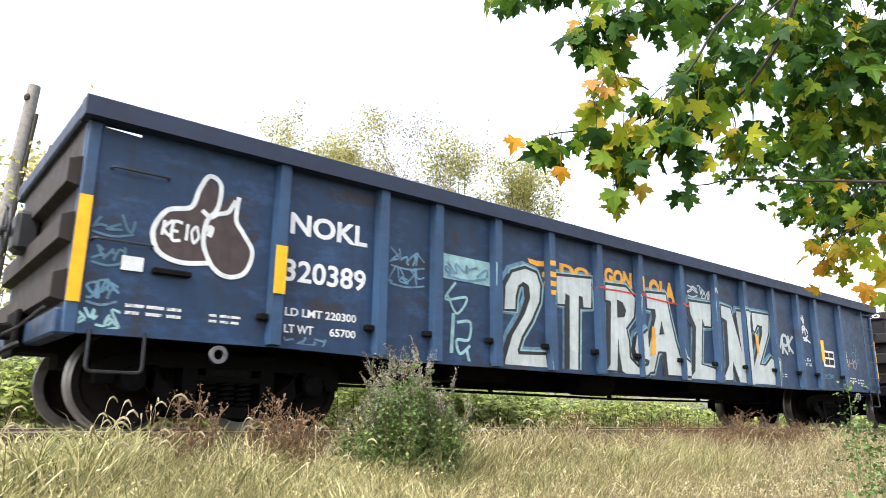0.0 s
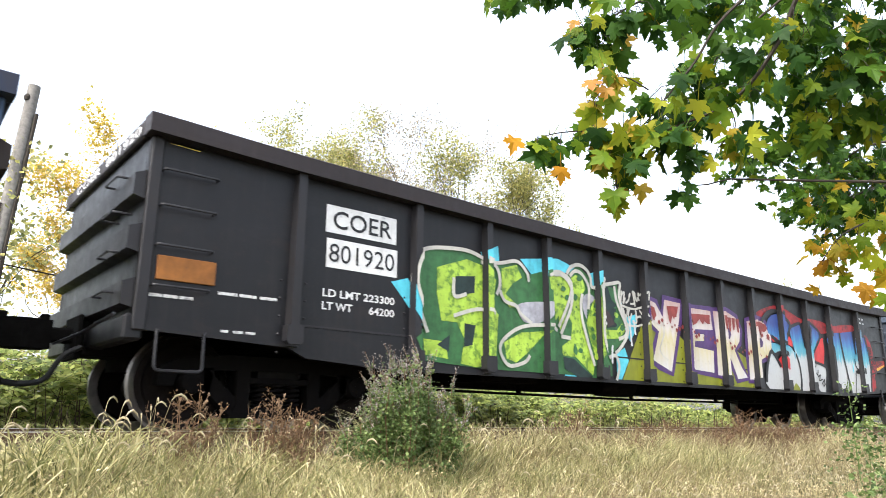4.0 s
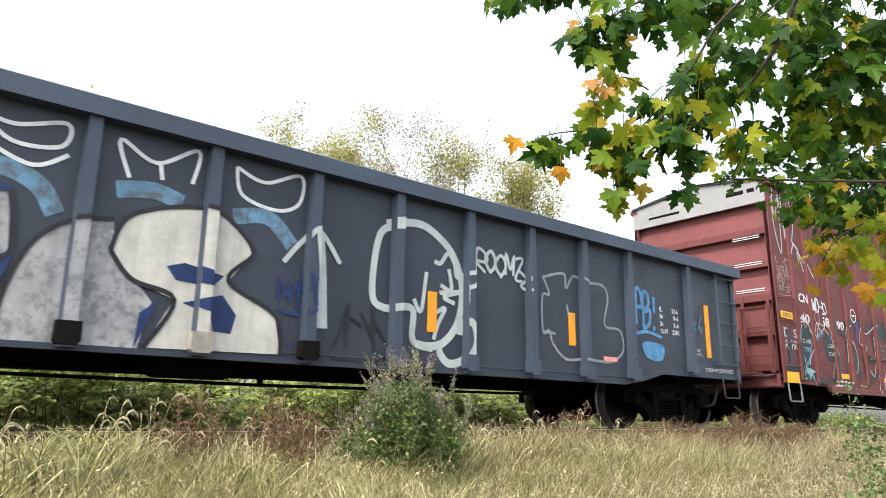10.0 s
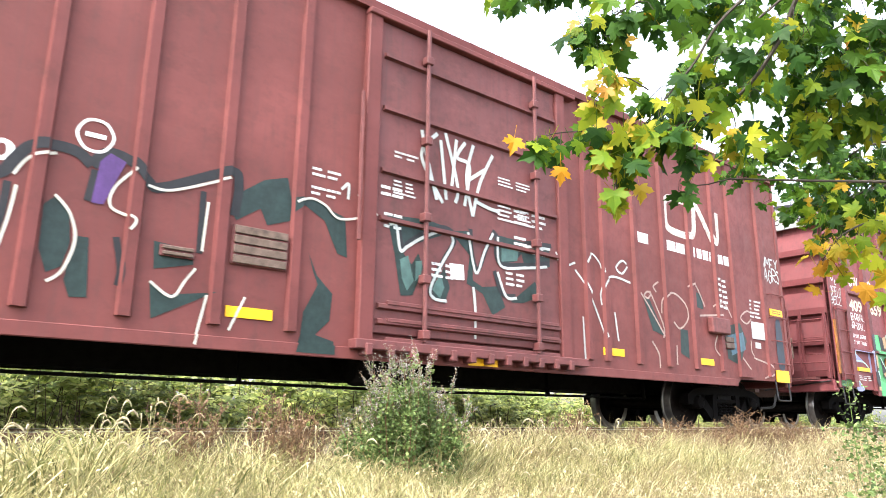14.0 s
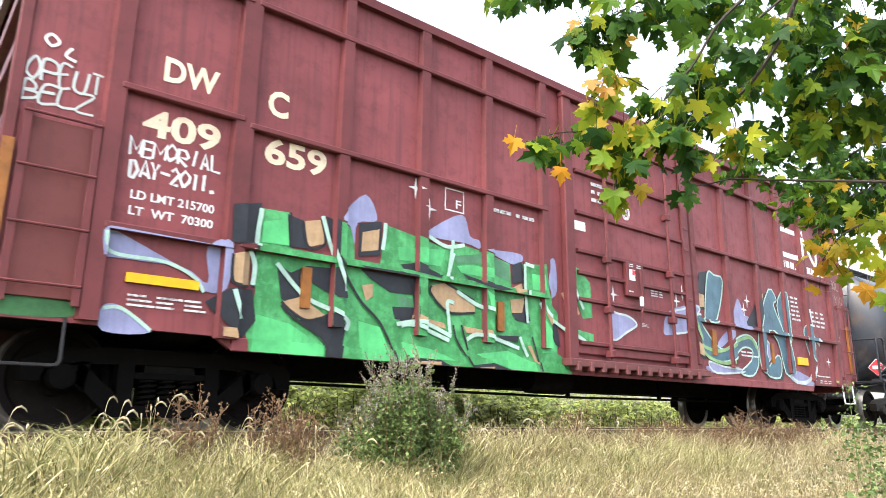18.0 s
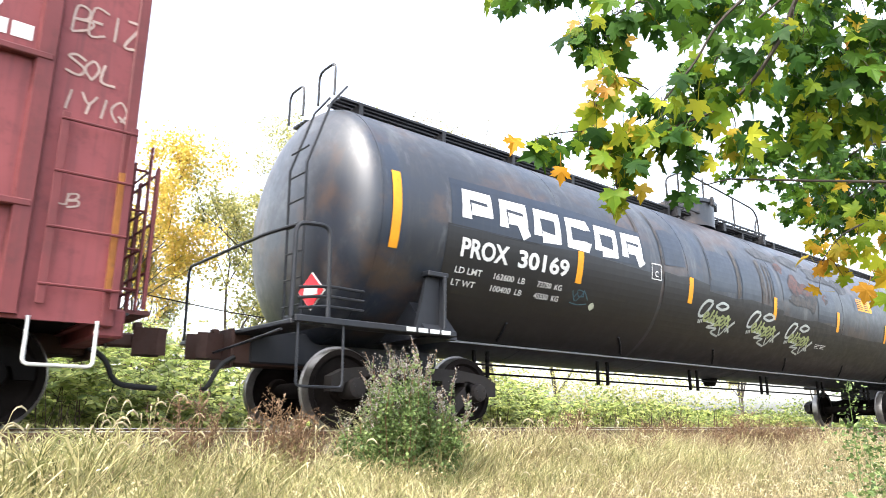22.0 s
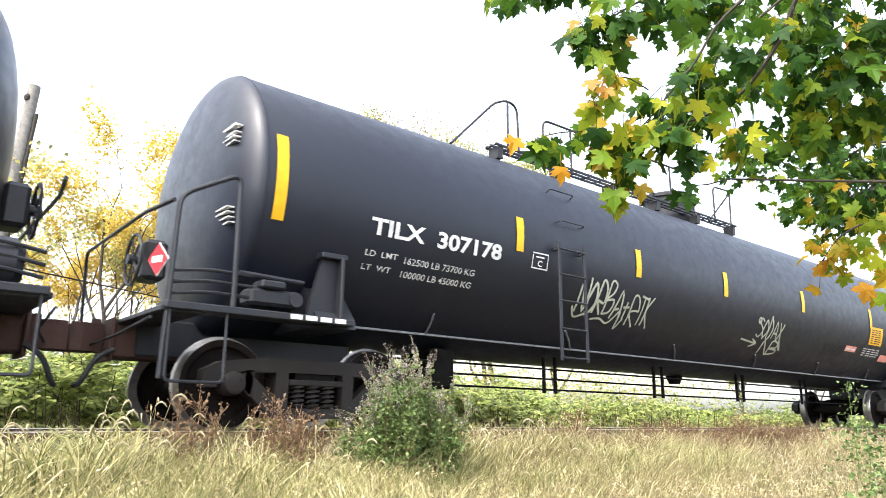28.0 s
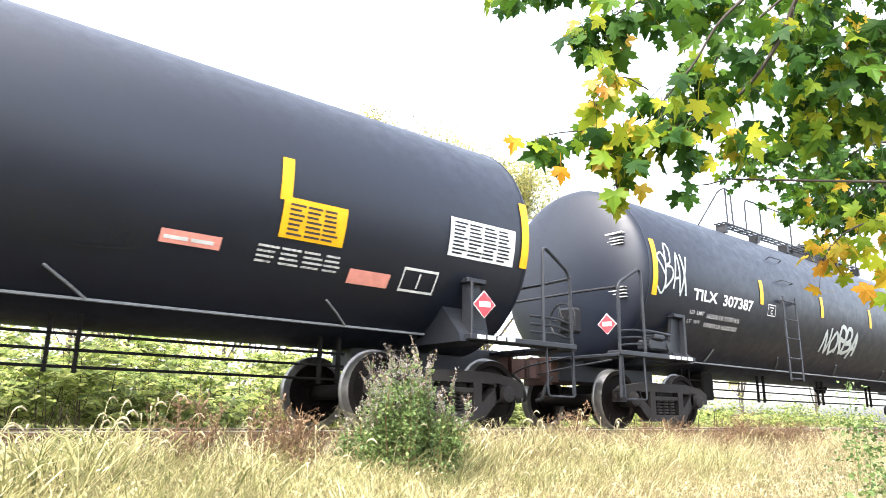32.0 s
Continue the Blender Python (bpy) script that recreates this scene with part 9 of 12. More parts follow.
    # slate blue piece
    for g in ([(8.58, 1.42), (8.76, 1.75), (9.53, 1.93), (9.58, 1.77), (9.38, 1.55), (8.77, 1.39)], [(10.68, 1.75), (10.95, 2.20), (11.12, 1.95), (11.34, 1.89), (11.25, 1.68), (10.73, 1.69)], [(10.20, 1.39), (10.54, 1.61), (10.69, 1.55), (10.29, 1.31)], [(11.70, 1.45), (11.82, 1.56), (12.01, 1.33), (11.83, 1.17)], [(9.82, 0.99), (10.55, 0.93), (9.91, 0.89)], [(12.65, 1.09), (13.50, 0.94), (13.50, 0.80), (12.72, 0.86)],):
        spray(car, sd, "graffiti_cloud", poly(smooth2d(g, 4, True)), "sp_lilac", 0)
    for g in ([(9.75, 2.49), (10.05, 2.56), (9.89, 1.90), (9.65, 1.85)], [(11.19, 1.81), (11.67, 2.28), (12.16, 2.51), (12.04, 2.22), (11.58, 1.78), (11.25, 1.70)], [(12.23, 2.36), (12.66, 2.49), (12.67, 2.11), (12.36, 2.06)], [(9.36, 1.35), (9.50, 1.41), (9.81, 1.09), (9.58, 1.08)], [(11.66, 1.10), (11.84, 1.02), (12.45, 1.07), (12.33, 0.86), (11.73, 0.89)],):
        spray(car, sd, "graffiti_block", poly(g), "sp_coal", 1)
    for g in ([(10.01, 2.51), (10.22, 2.51), (10.48, 2.44), (10.21, 1.78), (9.91, 1.69), (9.84, 1.80)], [(9.44, 1.68), (9.62, 1.78), (9.76, 1.62), (10.07, 1.37), (10.39, 1.28), (10.75, 1.48), (11.15, 1.59), (11.45, 1.46), (11.47, 1.13), (11.24, 0.90), (10.83, 0.93), (11.22, 1.15), (11.27, 1.34), (10.95, 1.35), (10.58, 1.13), (10.14, 1.08), (9.76, 1.20)], [(11.58, 1.73), (12.09, 2.50), (12.36, 2.33), (12.23, 2.20), (12.57, 1.66), (12.72, 1.04), (12.45, 1.00), (12.25, 1.57), (11.81, 1.71), (11.78, 1.01), (11.55, 1.09)], [(12.36, 2.22), (12.66, 2.50), (12.67, 1.62), (12.54, 1.71)], [(13.36, 1.82), (13.59, 1.97), (13.83, 1.71), (13.70, 1.29), (13.51, 1.39)], [(11.73, 0.96), (12.19, 1.30), (12.32, 1.16), (12.20, 0.90)],):
        spray(car, sd, "graffiti_letter", poly(smooth2d(g, 3, True)), "sp_slate", 2)
    for g in ([(10.01, 2.51), (10.22, 2.51), (10.48, 2.44), (10.21, 1.78), (9.91, 1.69), (9.84, 1.80), (10.01, 2.51)], [(9.44, 1.68), (9.62, 1.78), (9.76, 1.62), (10.07, 1.37), (10.39, 1.28), (10.75, 1.48), (11.15, 1.59), (11.45, 1.46), (11.47, 1.13), (11.24, 0.90), (10.83, 0.93), (11.22, 1.15), (11.27, 1.34), (10.95, 1.35), (10.58, 1.13), (10.14, 1.08), (9.76, 1.20), (9.44, 1.68)], [(11.58, 1.73), (12.09, 2.50), (12.36, 2.33), (12.23, 2.20), (12.57, 1.66), (12.72, 1.04), (12.45, 1.00), (12.25, 1.57), (11.81, 1.71), (11.78, 1.01), (11.55, 1.09), (11.58, 1.73)], [(12.36, 2.22), (12.66, 2.50), (12.67, 1.62), (12.54, 1.71), (12.36, 2.22)], [(13.36, 1.82), (13.59, 1.97), (13.83, 1.71), (13.70, 1.29), (13.51, 1.39), (13.36, 1.82)], [(11.73, 0.96), (12.19, 1.30), (12.32, 1.16), (12.20, 0.90), (11.73, 0.96)],):
        spray(car, sd, "graffiti_edge", stroke(g[:-1], 0.03, 3, True), "sp_mint", 3)
    for g in ([(9.70, 2.14), (9.85, 2.13), (9.83, 1.93), (9.69, 1.92)], [(9.39, 1.39), (9.59, 1.30), (9.69, 1.11), (9.45, 1.16)], [(11.71, 2.36), (11.86, 2.39), (11.82, 2.20), (11.70, 2.20)],):
        spray(car, sd, "graffiti_block", poly(g), "sp_tan", 4)
    for g in ([(9.47, 1.65), (9.67, 1.33), (10.04, 1.25), (10.39, 1.28), (10.85, 1.47), (11.25, 1.54), (11.44, 1.37)], [(9.59, 1.30), (9.89, 1.12), (10.32, 1.06), (10.58, 1.09)],):
        spray(car, sd, "graffiti_curve", stroke(g, 0.055), "sp_moss", 4)
    for txt, a, b, z0, z1, w, q in (("OPEUT", 0.1, 0.68, 2.72, 2.9, 0.03, 1), ("BELZ", 0.1, 0.62, 2.55, 2.7, 0.03, 2), ("SUB", 0.24, 0.54, 1.62, 1.82, 0.025, 3), ("BEIZ", 14.86, 15.4, 3.25, 3.48, 0.03, 4), ("SOL", 14.86, 15.26, 2.85, 3.02, 0.028, 5), ("IYIQ", 14.86, 15.36, 2.54, 2.72, 0.028, 6), ("UB", 14.9, 15.1, 1.75, 1.86, 0.02, 7)):
        spray(car, sd, "graffiti_tag", handwriting(txt, a, b, z0, z1, w * 0.75, q), "sp_scuff" if a > 14 else "sp_silver", 1)
    spray(car, sd, "graffiti_tag", join2d(stroke([(0.2, 3.1), (0.24, 3.15), (0.3, 3.1), (0.25, 3.05)], 0.025, 5, True), stroke([(0.4, 3.08), (0.36, 3.0), (0.44, 2.97)], 0.025)), "sp_white", 1)
    spray(car, sd, "graffiti_patch", blob([(0.17, 0.86), (0.2, 1.0), (0.6, 1.0), (0.66, 0.88)]), "sp_darkgreen", 0)
    stirrup(car, 0.16, 0.62, 0.5, 0.86)
    stirrup(car, L - 0.6, L - 0.12, 0.5, 0.86, "sheet")
    return car


# ---------- tank cars ----------
ZC, TR = 2.43, 1.49


def arcz(deg):
    """Arc length up from the belt line of the tank."""
    return radians(deg) * TR


def tank_car(car, x0, x1, hd, old=False):
    """Horizontal tank on stub sills; x0 and x1 are the ends of its straight shell."""
    mat = "tank_old" if old else "tank"
    prof = [(x0 - hd * math.cos(a), TR * math.sin(a)) for a in [i * math.pi / 2 / 12 for i in range(13)]]
    prof += [(x1 + hd * math.cos(a), TR * math.sin(a)) for a in [math.pi / 2 - i * math.pi / 2 / 12 for i in range(13)]]
    n_ring = 8
    body = prof[:13] + [(x0 + (x1 - x0) * i / n_ring, TR) for i in range(1, n_ring)] + prof[13:]
    part("tank_shell", Solid().lathe(body, "x", (0, 0, ZC), 96), M[mat], car, smooth=40)
    # weld seams: thin raised bands
    for x in ([x0, x1] + [x0 + (x1 - x0) * k / 6 for k in range(1, 6)] if old else [x0, x1]):
        b = Solid().lathe([(x - 0.012, TR - 0.01), (x - 0.012, TR + 0.004), (x + 0.012, TR + 0.004), (x + 0.012, TR - 0.01)], "x", (0, 0, ZC), 96)
        part("weld_band", b, M[mat], car, smooth=40)
    sd = Round(ZC, TR)
    xt0, xt1 = x0 + 0.86, x1 - (1.25 if old else 0.86)
    grey = "tank_grey"
    for k in (-1, 1):
        def X(d):
            """Place measured from the leading end; mirrored at the trailing end."""
            return d if k < 0 else (20.4 if old else x0 + x1) - d
        xt = xt0 if k < 0 else xt1
        # stub sill, bolster saddle and end platform
        s = Solid().box(X(0.6), xt - k * 0.9, -0.24, 0.24, 0.70, 1.08, 0.02)
        part("stub_sill", s, M[grey], car)
        s = Solid().prism([(-1.45, 1.0), (1.45, 1.0), (1.42, 1.1), (1.05, 1.5), (0.6, 1.1), (-0.6, 1.1), (-1.05, 1.5), (-1.42, 1.1)], xt - 0.22, xt + 0.22, "x")
        part("body_bolster", s, M[grey], car)
        for sy in (-1, 1):
            w = Solid().prism([(X(x0 + 0.56), 1.08), (X(x0 + 0.92), 1.08), (X(x0 + 0.88), 1.72), (X(x0 + 0.72), 1.78)], sy * 1.3, sy * 1.36)
            w.box(X(x0 + 0.66), X(x0 + 0.96), sy * 1.28, sy * 1.44, 1.7, 1.76, 0.01)
            w.box(X(x0 + 0.88), X(x0 + 0.92), sy * 1.28, sy * 1.46, 1.08, 1.72, 0.01)
            part("saddle_web", w, M[grey], car, "tapered steel saddle plate")
            s = Solid().box(X(0.45), X(x0 + 1.0), sy * 1.28, sy * 1.54, 1.02, 1.09, 0.01)
            part("side_running_board", s, M[grey], car)
            for i in range(4):
                a = X(x0 + 0.3 + i * 0.16)
                part("reflector_mark", Solid().box(a, a - k * 0.12, sy * 1.548, sy * 1.54, 1.035, 1.08), M["sheet"], car)
        s = Solid().box(X(0.42), X(0.8), -1.5, 1.5, 1.0, 1.05, 0.01)
        part("end_platform", s, M[grey], car)
        if old:
            rail = [(X(0.82), -1.5, 1.06), (X(0.8), -1.5, 2.02), (X(0.43), -1.48, 2.0), (X(0.43), -1.48, 1.06)]
        else:
            rail = [(X(1.05), -1.5, 1.06), (X(1.03), -1.5, 2.34), (X(0.5), -1.48, 2.04), (X(0.47), -1.48, 0.44)]
        if not (old and k > 0):
            part("end_handrail", Solid().tube(rounded(rail, 0.12, 5), 0.024, 7), M[grey], car, smooth=50)
        rail = [(X(0.45), -1.48, 1.98), (X(0.38), -0.9, 1.98), (X(0.38), 1.3, 1.98), (X(0.45), 1.45, 1.06)]
        part("end_handrail", Solid().tube(rounded(rail, 0.12, 5), 0.02, 7), M["iron"], car, smooth=50)
        for z in (1.2, 1.3, 1.4):
            s = Solid().tube(rounded([(X(0.5), -1.46, z - 0.04), (X(0.8), -1.5, z), (X(1.25), -1.46, z)], 0.1), 0.016, 6)
            part("pipe_run", s, M[grey], car)
        stirrup(car, X(0.5), X(1.0), 0.42, 1.04, grey, -1.5)
        coupler(car, X(0.5), k, 0.42, "rusty")
        truck(car, xt, "truck")
        # placard in its holder
        pl = Solid().prism([(-0.19, 0.0), (0, -0.21), (0.19, 0.0), (0, 0.21)], 0, 0.012, "y")
        if old and k > 0:
            where = Matrix.Translation((18.26, -1.5, 1.42)) @ Matrix.Rotation(radians(-25), 4, "Z") @ Matrix.Scale(0.72, 4)
        elif k < 0:
            where = Matrix.Translation((0.7, -1.34, 1.36) if old else (0.4, -1.34, 1.46)) @ Matrix.Rotation(radians(-70), 4, "Z") @ Matrix.Scale(0.85 if old else 0.66, 4)
        else:
            where = Matrix.Translation((x1 - 0.75, -1.5, 1.45)) @ Matrix.Rotation(radians(-15), 4, "Z") @ Matrix.Scale(0.72, 4)
        hold = part("placard", pl, M["placard_red"], car, "red diamond placard", at=where)
        part("placard_border", Solid().prism([(-0.19, 0.0), (0, -0.21), (0.19, 0.0), (0, 0.21)], -0.004, 0.0, "y"), M["white"], hold, at=Matrix.Translation((0, 0.02, 0)) @ Matrix.Diagonal((1.1, 1, 1.1, 1)))
        part("placard_number", Solid().box(-0.1, 0.1, -0.006, 0.0, -0.045, 0.045), M["white"], hold)
    # long edge rail along the lower flank
    s = Solid()
    for sy in (-1, 1):
        a = radians(-63 if old else -60)
        y, z = sy * (TR + 0.012) * math.cos(a), ZC + (TR + 0.012) * math.sin(a)
        s.box(xt0, xt1, y - 0.03, y + 0.03, z - 0.012, z + 0.012)
    part("jacket_edge_rail", s, M["rail_grey"], car)
    for i in range(6):
        x = 3.79 + i * 2.66
        p = []
        for a, dx in ((-59, 0.0), (-52, -0.2), (-46, -0.4)):
            q = (x + dx * (0.2 if i == 0 else 1), -(TR + 0.02) * math.cos(radians(a)), ZC + (TR + 0.02) * math.sin(radians(a)))
            p.append(q)
        part("flank_brace", Solid().tube(p, 0.014, 6), M["rail_grey" if not old else "tank_grey"], car)
    # lower rack of pipes and rods
    for z in ((0.84, 0.72) if old else (0.84, 0.7, 0.55)):
        part("brake_pipe", Solid().tube([(xt0 + 1.2, -0.55, z), (xt1 - 1.2, -0.55, z)], 0.014, 6), M["under"], car)
    n = 6
    for i in range(n):
        x = xt0 + 1.4 + i * (xt1 - xt0 - 2.8) / (n - 1)
        s = Solid()
        for e in (-0.12, 0.12):
            s.box(x + e - 0.02, x + e + 0.02, -0.57, -0.53, 0.66 if old else 0.5, 1.02)
        part("pipe_hanger", s, M["under"], car)
    if not old:
        part("valve_box", Solid().box(4.05, 4.42, -0.6, 0.1, 0.5, 1.0, 0.03), M["under"], car)
    s = Solid()
    s.lathe([(0.8, 0.0), (0.8, 0.1), (0.95, 0.16), (1.0, 0.0)], "z", ((x0 + x1) / 2, 0, 0), 14)
    part("bottom_outlet", s, M["under"], car)
    return sd


def manway(car, xm, r, z0, z1, y=0.0, old=False):
    """Round bolted hatch housing on top of the tank."""
    s = Solid().lathe([(z0, 0.0), (z0, r), (z1 - 0.1, r), (z1 - 0.09, r + 0.04), (z1 - 0.02, r + 0.04), (z1, r * 0.8), (z1 + 0.03, 0.0)], "z", (xm, y, 0), 28)
    m = part("manway", s, M["tank_old" if old else "tank_grey"], car, "bolted round manway housing", smooth=40)
    for i in range(8):
        a = 2 * math.pi * i / 8
        part("cover_bolt", Solid().box(-0.03, 0.03, -0.03, 0.03, z1 - 0.16, z1 + 0.02, 0.006), M["iron"], m, at=Matrix.Translation((xm + (r + 0.05) * math.cos(a), y + (r + 0.05) * math.sin(a), 0)))


def grating(car, xa, xb, y0, y1, z):
    """Long walkway: bearer bars and thin slats between them, on brackets."""
    s = Solid()
    n = 3
    for i in range(n):
        y = y0 + (y1 - y0) * i / (n - 1)
        s.box(xa, xb, y - 0.016, y + 0.016, z - 0.02, z + 0.012)
    for i in range(int((xb - xa) / 0.3) + 1):
        s.box(xa + i * 0.3, xa + i * 0.3 + 0.02, y0, y1, z - 0.02, z)
    w = part("top_walkway", s, M["iron"], car, "dark steel grating walkway")
    for i in range(int((xb - xa) / 1.3) + 1):
        x = xa + 0.1 + i * (xb - xa - 0.2) / max(1, int((xb - xa) / 1.3))
        part("bracket", Solid().box(x - 0.05, x + 0.05, min(y0, y1), max(y0, y1), z - 0.2, z - 0.025), M["iron"], w)


def rail_run(car, *paths):
    for p in paths:
        part("safety_rail", Solid().tube(rounded(p, 0.14, 5) if len(p) > 2 else p, 0.019, 7), M["iron"], car, smooth=50)


def modern_top(car):
    y, z = -0.62, 3.94
    grating(car, 5.05, 11.75, y - 0.1, y + 0.1, z + 0.03)
    rail_run(car, [(4.3, y, 3.8), (5.13, y, 4.66), (5.4, y, 4.78), (5.6, y, 4.72), (5.63, y, z)], [(5.4, y, z), (5.4, y, 4.76)],
             [(6.16, y, z), (6.17, y, 4.69), (10.05, y, 4.76), (10.3, y, 4.5), (10.3, y, z)], [(6.82, y, z), (6.82, y, 4.7)], [(8.2, y, z), (8.2, y, 4.72)], [(9.62, y, z), (9.62, y, 4.75)],
             [(11.13, y, z), (11.13, y, 4.7), (11.78, y, 4.74), (11.74, y, z)], [(10.9, y, z), (11.76, y, 4.68)])
    manway(car, 10.3, 0.45, 3.75, 4.42, -0.1)
    part("vent_valve", Solid().lathe([(4.1, 0.0), (4.1, 0.06), (4.3, 0.06), (4.32, 0.1), (4.4, 0.1), (4.42, 0.0)], "z", (10.85, -0.3, 0), 12), M["iron"], car, smooth=40)


def old_top(car):
    y, z = -0.6, 3.94
    grating(car, 8.4, 11.8, y - 0.12, y + 0.12, z + 0.05)
    rail_run(car, [(8.35, y, z), (8.3, y, 4.5), (8.75, y, 4.72), (9.2, y, 4.76), (10.4, y, 4.66), (11.55, y, 4.56), (11.72, y, 4.4), (11.74, y, z)], [(8.72, y, z), (8.72, y, 4.76)], [(9.6, y, z), (9.6, y, 4.8)], [(10.72, y, z), (10.72, y, 4.62)], [(11.6, y, z), (11.58, y, 4.2), (11.72, y, 4.4)])
    manway(car, 9.45, 0.55, 3.75, 4.3, -0.25, True)


def procor_tank():
    car = thing("tank_car", "weathered black tank wagon with white block emblem letters", "railway wagon", "cars of the freight train")
    x0, x1 = 1.45, 19.2
    sd = tank_car(car, x0, x1, 0.5, True)
    # running board along the top
    z = ZC + TR
    s = Solid()
    for y in (-0.45, 0.45):
        for e in (-0.14, -0.05, 0.05, 0.14):
            s.box(x0 - 0.1, x1 + 0.1, y + e - 0.03, y + e + 0.03, z + 0.0, z + 0.03)
        for i in range(14):
            xx = x0 + 0.2 + i * (x1 - x0 - 0.4) / 13
            s.box(xx - 0.03, xx + 0.03, y - 0.17, y + 0.17, z - 0.16, z + 0.0)
    part("running_board", s, M["iron"], car)
    old_top(car)
    for x, k in ((x0 - 0.15, -1), (x1 + 0.15, 1)):
        for y in (-0.35, 0.45):
            s = Solid().tube(rounded([(x, y - 0.2, z + 0.05), (x, y - 0.2, z + 0.5), (x, y + 0.2, z + 0.5), (x, y + 0.2, z + 0.05)], 0.12, 5), 0.018, 7)
            part("end_hoop", s, M["iron"], car, smooth=50)
        if k > 0:
            continue
        # end ladder
        lad = Solid()
        for yy in (-0.85, -0.45):
            lad.tube([(x + k * 0.44, yy, 1.1), (x + k * 0.47, yy, 2.9), (x + k * 0.2, yy, 3.7), (x, yy, z + 0.05)], 0.016, 6)
        l2 = part("end_ladder", lad, M["tank_grey"], car)
        for i in range(7):
            zz = 1.3 + i * 0.3
            part("rung", Solid().tube([(x + k * 0.46, -0.85, zz), (x + k * 0.46, -0.45, zz)], 0.012, 6), M["iron"], l2)
    for xa, t0, t1, w in [(1.56, 15, -19, 0.12), (4.65, -2, -19, 0.12), (7.38, -2, -18, 0.12), (10.2, -2, -18, 0.12), (12.95, -2, -18, 0.12), (15.55, -4, -20, 0.09), (19.0, 15, -19, 0.12)]:
        spray(car, sd, "reflector_strip", rect(xa, xa + w, arcz(t1), arcz(t0)), "amber", 1, "amber reflective strip")
    # darker repaint patches
    for a, b, t0, t1 in [(2.35, 6.62, -4, -62), (6.7, 8.0, -3, -62), (8.0, 10.6, -9, -62), (10.6, 13.2, -14, -62), (13.2, 18.7, -20, -62)]:
        spray(car, sd, "repaint_patch", poly([(a, arcz(t1)), (a, arcz(t0 + 1)), (a + (b - a) * 0.3, arcz(t0)), (a + (b - a) * 0.55, arcz(t0 + 1.5)), (b, arcz(t0 - 1)), (b, arcz(t1))]), "tank_low", 0)
    for a, b, t0, t1 in [(2.4, 6.2, 20, -4), (6.72, 7.3, 26, 2), (8.0, 8.85, 20, -7), (9.07, 9.74, 21, -8.5), (10.24, 10.45, 21, -6), (10.6, 10.9, 20, -2), (12.08, 12.9, 13, -13), (13.94, 15.06, 17, 1.5), (17.4, 18.7, 12, -15)]:
        spray(car, sd, "repaint_patch", poly([(a, arcz(t1)), (a + 0.02, arcz(t0)), (a + (b - a) * 0.5, arcz(t0 + 1.5)), (b - 0.03, arcz(t0 - 1)), (b, arcz(t1 + 1.5))]), "tank_blue", 0)
    for a, b, t0, t1 in [(8.9, 9.05, 26, -9), (9.77, 9.92, 24, -9), (10.0, 10.08, 22, -8), (10.13, 10.2, 22, -6), (6.62, 6.7, 40, -8), (8.02, 8.07, 34, -2), (6.1, 6.2, 50, 14)]:
        spray(car, sd, "faded_band", poly([(a, arcz(t1)), (a + 0.03, arcz(t0)), (b, arcz(t0 + 2)), (b - 0.02, arcz(t1 + 2))]), "tank_tan", 0)
    for x, a, w, h, m in [(11.2, 12, 0.3, 9, "tank_red"), (11.55, 9, 0.34, 5, "tank_red"), (10.72, 24, 0.16, 5, "tank_red"), (11.8, 3, 0.3, 10, "tank_tan"), (11.3, -1, 0.4, 5, "tank_tan"), 
                          (12.5, 26, 0.6, 7, "tank_faded"), (13.4, 22, 0.45, 6, "tank_faded"), (11.4, 34, 0.6, 7, "tank_faded"), (10.3, 32, 0.5, 6, "tank_faded"), (12.45, 6, 0.12, 4, "tank_red")]:
        r = random.Random(int(x * 100))
        spray(car, sd, "weathered_patch", blob([(x + w * math.cos(q) * r.uniform(0.65, 1.25), arcz(a + h * math.sin(q) * r.uniform(0.65, 1.25))) for q in [k * math.pi / 5 for k in range(10)]], 3), m, 0)
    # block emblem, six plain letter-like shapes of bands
    n = 6
    for i in range(n):
        xa = 2.56 + i * 0.615
        w, zl, zh = 0.54, arcz(-2), arcz(16)
        b = 0.155
        shapes = [stroke([(xa + b / 2, zl + b / 2), (xa + b / 2, zh - b / 2), (xa + w - b / 2, zh - b / 2), (xa + w - b / 2, zl + (0.45 if i in (0, 1, 5) else 0.16) * (zh - zl)), (xa + 0.16, zl + (0.45 if i in (0, 1, 5) else 0.16) * (zh - zl))], b, 1, False, False)]
        if i == 3:
            shapes = [stroke([(xa + w - b / 2, zh - 0.14), (xa + w - b / 2, zh - b / 2), (xa + b / 2, zh - b / 2), (xa + b / 2, zl + b / 2), (xa + w - b / 2, zl + b / 2), (xa + w - b / 2, zl + 0.14)], b, 1, False, False)]
        if i in (1, 5):
            shapes.append(stroke([(xa + w - 0.16, zl + 0.18), (xa + w - 0.06, zl)], b, 1, False, False))
        spray(car, sd, "painted_emblem", join2d(*shapes), "white", 1, "white block shape of the owner's emblem" if i == 0 else "")
    words(car, sd, "PROX", 2.58, 3.36, arcz(-17), arcz(-8), "white", 0.03, 1)
    words(car, sd, "30169", 3.53, 4.49, arcz(-17), arcz(-8), "white", 0.03, 1)
    words(car, sd, "LD LMT", 2.55, 2.98, arcz(-24.5), arcz(-21.5), "white", 0.01, 1)
    words(car, sd, "LT WT", 2.55, 2.92, arcz(-30.5), arcz(-27.5), "white", 0.01, 1)
    words(car, sd, "162600  LB", 3.18, 3.72, arcz(-24.5), arcz(-21.5), "white", 0.01, 1)
